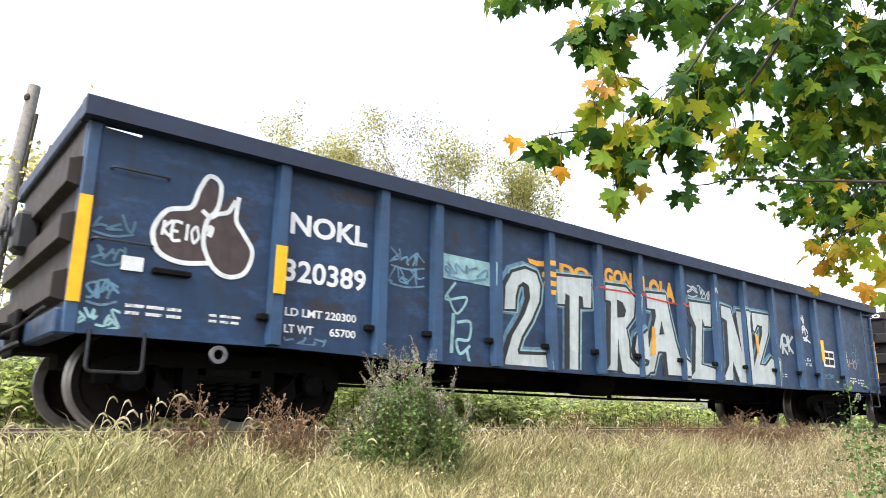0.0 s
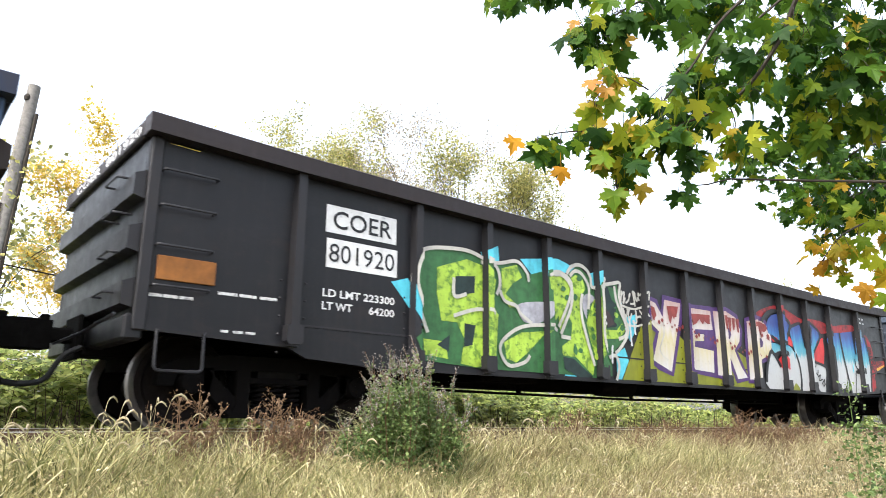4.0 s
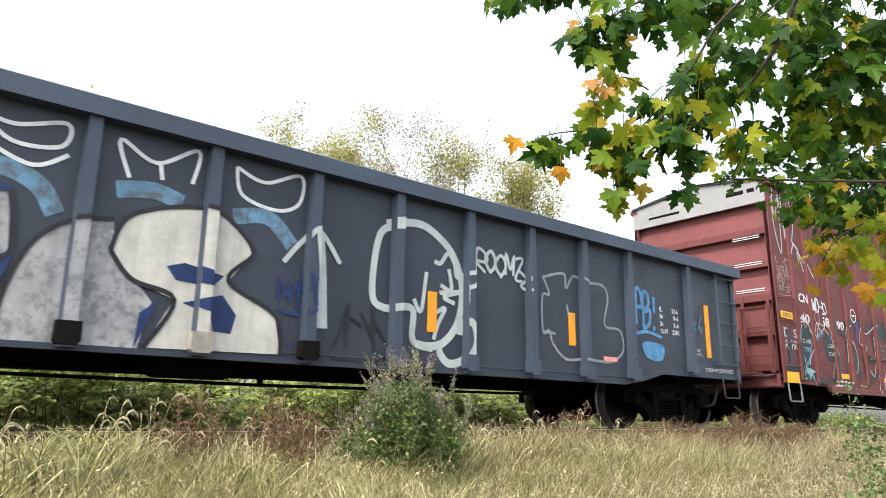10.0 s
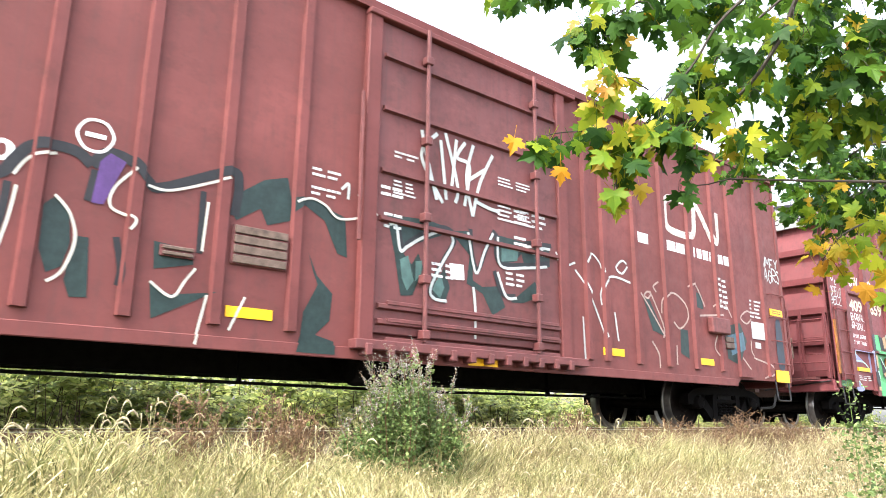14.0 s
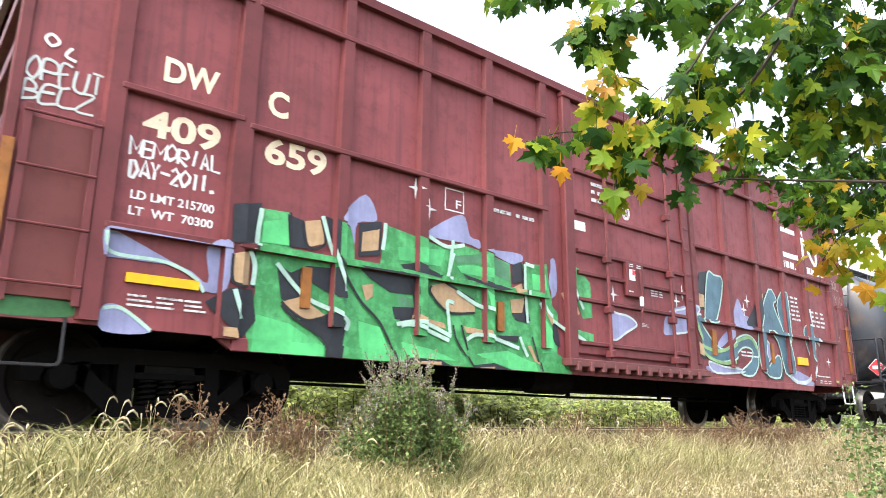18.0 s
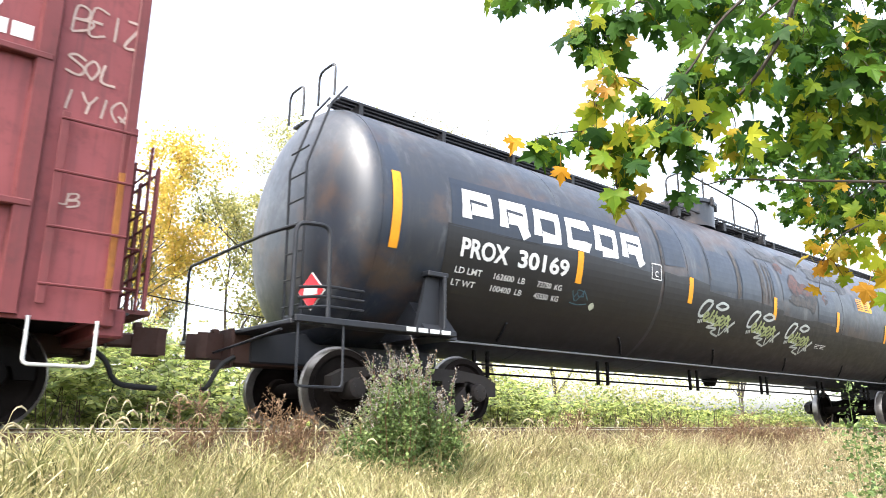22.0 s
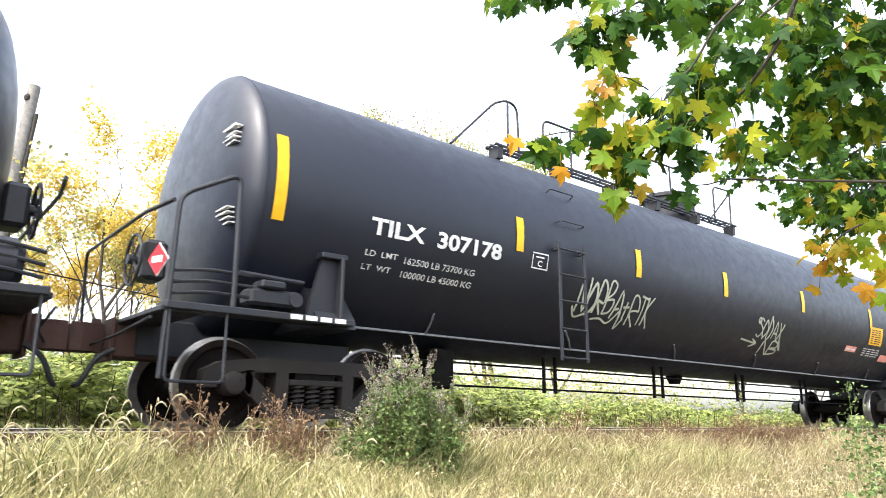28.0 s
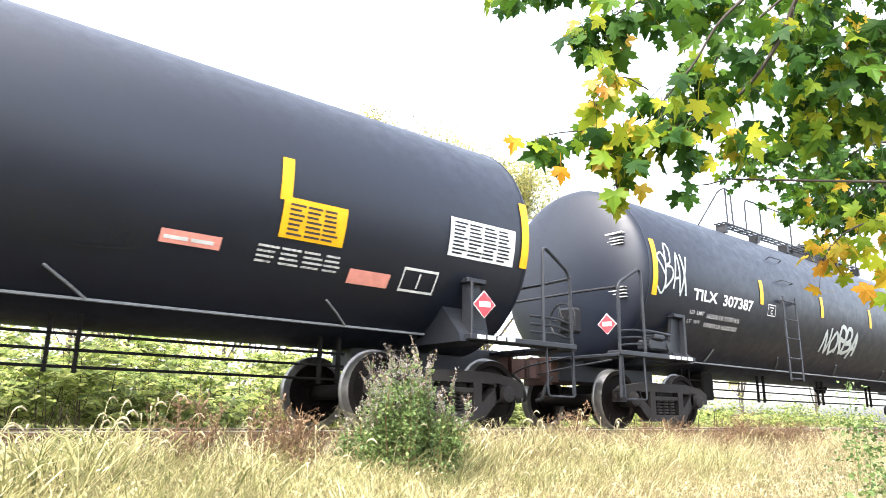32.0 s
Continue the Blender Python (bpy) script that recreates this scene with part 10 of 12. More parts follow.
    words(car, sd, "100400  LB", 3.18, 3.72, arcz(-30.5), arcz(-27.5), "white", 0.01, 1)
    words(car, sd, "73750  KG", 3.95, 4.42, arcz(-24.5), arcz(-21.5), "white", 0.01, 1)
    words(car, sd, "45550  KG", 3.95, 4.42, arcz(-30.5), arcz(-27.5), "white", 0.01, 1)
    spray(car, sd, "plate_frame", stroke([(6.36, arcz(-8)), (6.36, arcz(1)), (6.6, arcz(1)), (6.6, arcz(-8))], 0.02, 1, True, False), "white", 1)
    words(car, sd, "C", 6.44, 6.52, arcz(-6.5), arcz(-3), "white", 0.02, 1)
    spray(car, sd, "dot_mark", blob([(5.12 + 0.06 * math.cos(a), arcz(-30) + 0.06 * math.sin(a)) for a in (0, 1.6, 3.14, 4.7)], 4), "sp_lime_grey", 1)
    # looping tags: silver ring, halo and flourish, lime letters
    silver = [([(110, 10), (60, 5), (15, 45), (5, 95), (45, 100), (85, 55), (112, 14)], 0.05), ([(142, 36), (200, 12), (258, 34), (200, 56), (142, 36)], 0.045), ([(285, 150), (325, 205)], 0.04), ([(290, 200), (310, 165), (350, 130)], 0.05),
              ([(70, 130), (170, 150), (110, 172), (200, 180), (165, 205), (245, 235)], 0.036), ([(18, 125), (22, 148)], 0.03), ([(32, 124), (36, 146)], 0.03), ([(45, 122), (50, 144)], 0.03), ([(230, 170), (250, 225), (285, 170)], 0.034)]
    lime = [([(55, 110), (90, 90), (70, 78), (52, 105), (72, 132), (100, 110)], 0.045), ([(130, 60), (108, 120), (120, 132), (135, 115)], 0.045), ([(160, 66), (142, 135), (160, 132)], 0.045), ([(130, 100), (175, 96)], 0.035), ([(165, 112), (198, 108), (170, 158), (212, 148)], 0.042),
            ([(205, 135), (235, 110), (215, 95), (200, 125), (222, 156), (250, 130)], 0.045), ([(245, 100), (262, 150), (285, 120), (268, 92), (250, 130)], 0.042), ([(300, 110), (240, 175)], 0.036), ([(270, 100), (300, 170)], 0.036)]
    for a, b, up, dn in [(7.76, 8.95, -14, -31), (9.36, 10.62, -15, -33), (10.86, 12.06, -18, -36)]:
        def on(p):
            return a + (b - a) * p[0] / 355, arcz(up) - (arcz(up) - arcz(dn)) * (p[1] - 0.08 * p[0]) / 165
        for runs, m in ((silver, "sp_silver"), (lime, "sp_tag_lime")):
            spray(car, sd, "graffiti_tag", join2d(*[stroke([on(p) for p in q], w, 5) for q, w in runs]), m, 1 if m == "sp_silver" else 2, "silver and lime looping sprayed tag")
    spray(car, sd, "graffiti_tag", scrawl(150, 4.65, 5.0, arcz(-29), arcz(-22), 0.015, 3), "sp_slate", 1)
    spray(car, sd, "placard_panel", rect(14.1, 14.88, arcz(4), arcz(14.5)), "amber", 1, "orange warning panel")
    spray(car, sd, "small_print", bars(14.1, 14.8, arcz(5), arcz(14), 5, 2), "sp_brown", 2)
    spray(car, sd, "data_panel", rect(17.67, 18.8, arcz(-10.5), arcz(6)), "sheet", 1, "pale panel of test dates")
    spray(car, sd, "small_print", bars(17.72, 18.75, arcz(-9.5), arcz(5), 9, 3), "tank_grey", 2)
    spray(car, sd, "data_panel", join2d(rect(15.67, 17.36, arcz(-8.5), arcz(-4)), rect(15.67, 16.38, arcz(-13), arcz(-8.5))), "sheet", 1)
    spray(car, sd, "small_print", bars(15.72, 17.3, arcz(-8), arcz(-4.6), 2, 5), "tank_grey", 2)
    spray(car, sd, "small_print", bars(12.22, 12.72, arcz(-34), arcz(-30), 3, 2), "white_worn", 1)
    spray(car, sd, "plate_frame", rect(16.85, 17.36, arcz(-31), arcz(-22)), "sheet", 1)
    spray(car, sd, "small_print", bars(16.9, 17.31, arcz(-30), arcz(-23), 2, 3), "tank", 2)
    # air tank and brake wheel at the trailing end
    s = Solid().lathe([(18.7, 0), (18.7, 0.14), (18.77, 0.2), (19.7, 0.2), (19.77, 0.14), (19.77, 0)], "x", (0, -1.3, 1.27), 24)
    tank = part("air_reservoir", s, M["tank_grey"], car, "grey air reservoir cylinder", smooth=40)
    part("clamp_band", Solid().lathe([(19.2, 0.2), (19.2, 0.215), (19.26, 0.215), (19.26, 0.2)], "x", (0, -1.3, 1.27), 24), M["iron"], tank)
    part("label", Solid().box(18.85, 19.05, -1.508, -1.49, 1.3, 1.37), M["placard_red"], tank, "red label on the reservoir")
    brake_wheel(car, 19.9, -0.55, 1.9, 1)
    return car


def tilx_tank(second=False):
    car = thing("tank_car", "glossy black tank wagon with yellow strips and pale tags", "railway wagon", "cars of the freight train")
    x0, x1 = 1.3, 19.3
    sd = tank_car(car, x0, x1, 0.36)
    modern_top(car)
    for xa, t0, t1 in [(1.38, 17, -17), (4.67, 8, -9), (7.17, 7, -9), (9.64, 7, -9), (12.53, 8, -8), (15.88, 7.5, -9), (19.2, 16, -17)]:
        spray(car, sd, "reflector_strip", rect(xa, xa + 0.125, arcz(t1), arcz(t0)), "yellow", 1, "yellow reflective strip")
    words(car, sd, "TILX", 2.51, 3.24, arcz(-15), arcz(-8), "white", 0.03, 1)
    words(car, sd, "307387" if second else "307178", 3.42, 4.43, arcz(-15.5), arcz(-8), "white", 0.03, 1)
    words(car, sd, "LD  LMT", 2.5, 2.92, arcz(-24), arcz(-21.5), "white_worn", 0.01, 1)
    words(car, sd, "162500 LB 73700 KG", 3.02, 4.06, arcz(-25), arcz(-22), "white_worn", 0.01, 1)
    words(car, sd, "LT  WT", 2.5, 2.88, arcz(-30), arcz(-27.5), "white_worn", 0.01, 1)
    words(car, sd, "100000 LB 45000 KG", 3.02, 4.06, arcz(-31), arcz(-28), "white_worn", 0.01, 1)
    spray(car, sd, "plate_frame", stroke([(4.98, arcz(-15.5)), (4.98, arcz(-8)), (5.26, arcz(-8)), (5.26, arcz(-15.5))], 0.02, 1, True, False), "white", 1)
    words(car, sd, "C", 5.08, 5.16, arcz(-14.5), arcz(-11.5), "white", 0.02, 1)
    spray(car, sd, "small_print", bars(5.03, 5.21, arcz(-10.5), arcz(-9), 1, 1), "white", 1)
    # side ladder bent round the flank
    def flank(x, a, off):
        return (x, -(TR + off) * math.cos(radians(a)), ZC + (TR + off) * math.sin(radians(a)))
    lad, LX = Solid(), 5.37
    for xx in (LX, LX + 0.5):
        lad.box(xx - 0.028, xx + 0.028, -1.585, -1.565, 0.86, 2.42, 0.004)
    l2 = part("side_ladder", lad, M["tank_grey"], car, "black steel side ladder")
    for zz in (0.9, 1.27, 1.63, 1.98, 2.32):
        part("rung", Solid().tube([(LX, -1.585, zz), (LX + 0.5, -1.585, zz)], 0.014, 6), M["tank_grey"], l2)
    for xx in (LX, LX + 0.5):
        part("ladder_bracket", Solid().box(xx - 0.02, xx + 0.02, -1.57, -1.48, 2.3, 2.34), M["tank_grey"], l2)
    for a in (11, 30):
        p, q = flank(5.46, a, 0.0), flank(5.95, a, 0.0)
        grab(car, p, q, (0, -0.08 * math.cos(radians(a)), 0.08 * math.sin(radians(a))), "tank_grey")
    if not second:
        spray(car, sd, "graffiti_tag", join2d(handwriting("NORBA", 6.0, 7.0, arcz(-35), arcz(-17), 0.036, 1, 0.25), stroke([(5.93, arcz(-31)), (6.05, arcz(-37)), (6.25, arcz(-34))], 0.032), stroke([(6.4, arcz(-37)), (6.6, arcz(-36)), (6.8, arcz(-38)), (6.98, arcz(-30)), (7.0, arcz(-41)), (7.1, arcz(-34))], 0.032)), "sp_lime_grey", 1)
        spray(car, sd, "graffiti_tag", handwriting("+RTK", 7.02, 7.76, arcz(-37), arcz(-19), 0.032, 2), "sp_lime_grey", 1)
        spray(car, sd, "graffiti_tag", join2d(handwriting("SODAX", 10.98, 11.95, arcz(-32), arcz(-19), 0.035, 3), handwriting("NB", 11.4, 12.0, arcz(-45), arcz(-34), 0.035, 4), stroke([(10.55, arcz(-35)), (11.1, arcz(-37))], 0.035), stroke([(10.95, arcz(-34)), (11.12, arcz(-37)), (10.93, arcz(-40))], 0.035), stroke([(10.98 + 0.05 * math.cos(q), arcz(-20) + 0.05 * math.sin(q)) for q in (0, 1.57, 3.14, 4.71)], 0.03, 5, True), stroke([(11.9, arcz(-32)), (12.1, arcz(-40)), (11.95, arcz(-36))], 0.035)), "sp_lime_grey", 1)
    else:
        spray(car, sd, "graffiti_tag", handwriting("SBAX", 1.5, 2.35, arcz(-12), arcz(12), 0.04, 8), "sp_silver", 1)
        spray(car, sd, "graffiti_tag", handwriting("NORBA", 7.5, 9.2, arcz(-36), arcz(-16), 0.085, 9), "sp_silver", 1)
    spray(car, sd, "warning_panel", rect(15.93, 16.65, arcz(-23), arcz(-7.5)), "yellow", 1, "yellow warning panel with small print")
    spray(car, sd, "small_print", bars(16.0, 16.58, arcz(-22), arcz(-9), 7, 3), "sp_brown", 2)
    spray(car, sd, "small_print", bars(15.76, 16.75, arcz(-34), arcz(-26), 4, 4), "white_worn", 1)
    spray(car, sd, "faded_label", rect(14.85, 15.4, arcz(-32), arcz(-27)), "pink", 1, "faded red label")
    spray(car, sd, "small_print", bars(14.88, 15.37, arcz(-31), arcz(-28), 1, 2), "sheet", 2)
    spray(car, sd, "faded_label", rect(16.82, 17.34, arcz(-37), arcz(-30.5)), "pink", 1)
    spray(car, sd, "plate_frame", join2d(stroke([(17.5, arcz(-36.5)), (17.5, arcz(-26.5)), (17.97, arcz(-26.5)), (17.97, arcz(-36.5))], 0.035, 1, True, False), rect(17.72, 17.74, arcz(-35), arcz(-28))), "sheet", 1)
    spray(car, sd, "data_panel", rect(18.03, 19.08, arcz(-17.5), arcz(0)), "sheet", 1, "pale panel of test dates")
    spray(car, sd, "small_print", bars(18.08, 19.03, arcz(-16.5), arcz(-1), 9, 4), "tank", 2)
    spray(car, sd, "scraped_patch", scrawl(200, 13.75, 14.7, arcz(-36), arcz(-27), 0.02, 8), "tank_grey", 1)
    # small marks on the tank head
    for zz, w in ((2.95, 0.34), (2.88, 0.24), (2.83, 0.28), (2.78, 0.2), (2.1, 0.3), (2.05, 0.3), (2.0, 0.22), (1.95, 0.16)):
        yy = -1.2
        q = math.sqrt(max(0.0, 1 - ((yy + w / 2) ** 2 + (zz - ZC) ** 2) / TR ** 2))
        part("head_marking", Solid().box(x0 - 0.36 * q - 0.03, x0 - 0.36 * q + 0.05, yy, yy + w, zz, zz + (0.022 if zz > 2.9 else 0.012)), M["white_worn"], car)
    brake_wheel(car, 0.42, -0.5, 1.6, -1)
    s = Solid()
    s.box(1.2, 1.7, -1.5, -1.25, 1.14, 1.3, 0.03)
    s.box(1.3, 1.55, -1.52, -1.3, 1.3, 1.38, 0.02)
    s.tube([(1.1, -1.46, 1.42), (1.75, -1.46, 1.4)], 0.025, 8)
    s.lathe([(-0.1, 0), (-0.1, 0.07), (0.1, 0.07), (0.1, 0)], "y", (1.66, -1.42, 1.22), 12)
    part("valve_block", s, M["tank_grey"], car)
    return car


CARS = [(blue_gondola(), 1.10), (black_gondola(), 18.46), (grey_gondola(), 36.18), (cn_boxcar(), 53.85), (dwc_boxcar(), 71.42), (procor_tank(), 88.0), (tilx_tank(), 108.36), (tilx_tank(True), 129.01)]

# ---------- plants ----------
def blades(name, count, area, height, width, mat, seed, lean=0.5, curl=0.8, label="", clump=None):
    """Many bent grass blades, joined: nobody could count them."""
    rng = np.random.default_rng(seed)
    x0, x1, y0, y1 = area
    x = rng.uniform(x0, x1, count)
    y = rng.uniform(y0, y1, count)
    if clump:
        c = rng.integers(0, clump, count)
        cx, cy = rng.uniform(x0, x1, clump), rng.uniform(y0, y1, clump)
        x, y = cx[c] + rng.normal(0, 0.10, count), cy[c] + rng.normal(0, 0.10, count)
    z = np.array([ground_z(a, b) for a, b in zip(x, y)])
    patch = np.array([noise.noise(Vector((a * 0.9, b * 0.9, 3.0 + seed))) for a, b in zip(x, y)])
    h = rng.uniform(height[0], height[1], count) * (1 + 0.45 * patch)
    w = rng.uniform(width[0], width[1], count)
    a = rng.uniform(0, 2 * np.pi, count)
    dx, dy = np.cos(a), np.sin(a)
    tip = rng.uniform(0.15, curl, count) * h
    f = rng.uniform(0, 2 * np.pi, count)
    sx, sy = np.cos(f) * w / 2, np.sin(f) * w / 2
    v = np.zeros((count, 7, 3))
    for k, (u, ww) in enumerate(((0.0, 0.8), (0.4, 1.0), (0.75, 0.75))):
        ox, oz = tip * u * u, h * (u - 0.25 * lean * u * u * u)
        for s, sg in ((0, -1), (1, 1)):
            v[:, 2 * k + s, 0] = x + dx * ox + sg * sx * ww
            v[:, 2 * k + s, 1] = y + dy * ox + sg * sy * ww
            v[:, 2 * k + s, 2] = z + oz - 0.02
    v[:, 6, 0], v[:, 6, 1], v[:, 6, 2] = x + dx * tip, y + dy * tip, z + h * (1 - 0.3 * lean) - 0.02
    base = (np.arange(count) * 7)[:, None]
    quads = np.concatenate([base + np.array([[0, 1, 3, 2]]), base + np.array([[2, 3, 5, 4]])], 0)
    tris = base + np.array([[4, 5, 6]])
    me = bpy.data.meshes.new(name)
    me.from_pydata(v.reshape(-1, 3).tolist(), [], quads.tolist() + tris.tolist())
    me.materials.append(M[mat])
    return tagged(new(name, me), label, "grass", kind="stuff"), (x + dx * tip, y + dy * tip, z + h * (1 - 0.3 * lean))


GRASS = "pale green and straw coloured meadow grass"
blades("meadow_grass", 26000, (-2.4, 5.2, 2.9, 4.4), (0.14, 0.34), (0.003, 0.008), "grass", 1, lean=0.4, curl=0.7, label=GRASS)
blades("meadow_grass", 32000, (-1.6, 8.0, 4.0, 5.3), (0.24, 0.56), (0.003, 0.008), "grass", 8, lean=0.6, curl=0.8, clump=1300, label=GRASS)
blades("pale_grass", 5200, (-1.8, 3.2, 3.5, 4.9), (0.26, 0.58), (0.005, 0.012), "grass_pale", 18, lean=0.8, curl=0.9, clump=420, label="pale bleached grass blades in the meadow")
blades("pale_grass", 2600, (3.2, 7.0, 3.8, 5.0), (0.26, 0.52), (0.004, 0.01), "grass_pale", 19, lean=0.8, curl=0.9, clump=240, label="pale bleached grass blades in the meadow")
blades("weedy_grass", 26000, (4.4, 26, 2.2, 5.4), (0.05, 0.24), (0.003, 0.008), "grass_weedy", 2, lean=0.5, curl=0.8, label=GRASS)
blades("dry_grass", 24000, (-1.8, 8.0, 3.8, 5.3), (0.2, 0.5), (0.002, 0.005), "grass_dry", 3, lean=0.7, curl=1.0, label="dry bent straw coloured grass")
blades("dry_grass", 15000, (5.0, 17, 2.6, 5.5), (0.1, 0.32), (0.002, 0.006), "grass_dry", 9, lean=0.7, curl=1.1, label="dry bent straw coloured grass")
blades("tall_grass", 9000, (-1.6, 7.0, 4.3, 5.4), (0.38, 0.72), (0.005, 0.012), "grass", 4, lean=0.8, curl=0.85, clump=360, label="tall tufts of grass beside the track")
blades("tall_grass", 620, (-0.6, 1.9, 4.4, 5.2), (0.55, 0.9), (0.012, 0.022), "grass", 14, lean=1.0, curl=0.9, clump=22, label="tall coarse tufts of reed-like grass")
blades("tall_grass", 300, (3.9, 5.8, 4.3, 5.0), (0.45, 0.75), (0.01, 0.018), "grass", 15, lean=1.0, curl=0.8, clump=12, label="tall coarse tufts of reed-like grass")
blades("tall_grass", 4200, (4.2, 13.0, 4.4, 5.4), (0.4, 0.8), (0.004, 0.01), "grass_dry", 16, lean=0.9, curl=0.8, clump=130, label="tall tufts of grass beside the track")
blades("track_grass", 5000, (-2.5, 16, 5.0, 5.8), (0.25, 0.5), (0.004, 0.009), "grass_dry", 21, lean=0.7, curl=0.8, clump=420, label="dry grass along the edge of the ballast")
blades("track_grass", 3600, (4.5, 18, 5.0, 6.0), (0.15, 0.4), (0.003, 0.008), "dock", 22, lean=0.6, curl=0.7, label="russet dry grass along the edge of the ballast")
blades("verge_grass", 26000, (-12, 14, -4, 2.6), (0.08, 0.24), (0.005, 0.014), "grass_weedy", 31, lean=0.4, curl=0.6, label="short weedy grass of the verge")
blades("verge_grass", 9000, (-16, -2.4, 2.0, 5.6), (0.15, 0.45), (0.008, 0.02), "grass", 32, label="meadow grass along the track")
blades("verge_grass", 9000, (20, 70, 1.0, 5.6), (0.25, 0.45), (0.02, 0.04), "grass_weedy", 5, label="meadow grass further along the track")
blades("verge_grass", 5000, (-3, 40, 8.9, 11), (0.25, 0.5), (0.01, 0.02), "grass", 6, label="grass behind the track")
blades("far_field_grass", 9000, (20, 120, 11, 40), (0.4, 0.8), (0.05, 0.12), "grass_dry", 7, label="dry field grass in the distance")


def foxtails(count, seed, span=(-1.5, 9), height=(0.32, 0.72), depth=(4.1, 5.4), fat=1.0):
    """Thin bent stems, each with a drooping bristly head."""
    r = random.Random(seed)
    st, hd = Solid(), Solid()
    for _ in range(count):
        x, y = r.uniform(*span), r.uniform(*depth)
        z = ground_z(x, y)
        h = r.uniform(*height)
        a = r.gauss(0.6, 1.1)
        d = r.uniform(0.08, 0.28) * min(1.0, h / 0.4)
        dx, dy = math.cos(a), math.sin(a)
        p = [(x, y, z), (x + dx * d * 0.3, y + dy * d * 0.3, z + h * 0.6), (x + dx * d * 0.7, y + dy * d * 0.7, z + h * 0.93)]
        st.tube(p, 0.0018, 3, False)
        e, k = Vector(p[-1]), r.uniform(0.75, 1.25) * fat
        q = [e, e + Vector((dx * 0.02, dy * 0.02, 0.025)) * k, e + Vector((dx * 0.048, dy * 0.048, 0.034)) * k, e + Vector((dx * 0.075, dy * 0.075, 0.018)) * k, e + Vector((dx * 0.09, dy * 0.09, -0.004)) * k]
        hd.tube(q, [0.002, 0.006 * k, 0.0075 * k, 0.006 * k, 0.0015], 5)
    t = tagged(new("foxtail_grass", mesh_of("foxtail_grass", st, M["grass_dry"], fix=False)), "seeding foxtail grass along the track", "grass", kind="stuff")
    part("seed_heads", hd, M["foxtail"], t, fix=False)


foxtails(120, 11, (-1.3, 6), (0.4, 0.72), (4.3, 5.3), 0.8)
foxtails(26, 12, (-0.6, 1.7), (0.6, 0.85), (4.4, 5.2))
foxtails(34, 13, (3.6, 6.5), (0.5, 0.74), (4.4, 5.3))
foxtails(1500, 16, (4.2, 15), (0.14, 0.42), (3.0, 5.5), 0.6)


def leaf_cloud(pts, size, seed, normal_up=0.4):
    """Small folded leaves at the given points, joined."""
    rng = np.random.default_rng(seed)
    n = len(pts)
    p = np.array(pts)
    d = rng.normal(size=(n, 3))
    d[:, 2] = d[:, 2] * 0.6 - 0.15
    d /= np.linalg.norm(d, axis=1)[:, None]
    u = rng.normal(size=(n, 3)) + np.array([0, 0, normal_up * 3])
    s = np.cross(d, u)
    s /= np.linalg.norm(s, axis=1)[:, None]
    nn = np.cross(s, d)
    L = rng.uniform(size[0], size[1], n)[:, None]
    W = L * rng.uniform(0.32, 0.48, n)[:, None]
    v = np.stack([p, p + d * L * 0.45 + s * W + nn * L * 0.08, p + d * L, p + d * L * 0.45 - s * W + nn * L * 0.08], 1)
    b = (np.arange(n) * 4)[:, None]
    f = np.concatenate([b + np.array([[0, 1, 2]]), b + np.array([[0, 2, 3]])], 0)
    so = Solid()
    so.v, so.f = [tuple(q) for q in v.reshape(-1, 3).tolist()], [tuple(q) for q in f.tolist()]
    return so


def seed_chaff():
    """Fine seed heads and chaff over the meadow: uncountable specks."""
    r = random.Random(41)
    pts = []
    for _ in range(5200):
        x, y = r.uniform(-2.2, 11) if r.random() < 0.2 else r.uniform(-2.2, 7.5), r.uniform(2.5, 5.2)
        z = ground_z(x, y) + r.uniform(0.1, 0.34) + (0.12 if y > 4 else 0.0) * r.random()
        for _ in range(12):
            pts.append((x + r.gauss(0, 0.025), y + r.gauss(0, 0.025), z + r.gauss(0, 0.03)))
    tagged(new("seed_chaff", mesh_of("seed_chaff", leaf_cloud(pts, (0.007, 0.02), 43, 0.0), M["chaff"], fix=False)), "fine dry seed heads over the meadow grass", "grass", kind="stuff")


seed_chaff()


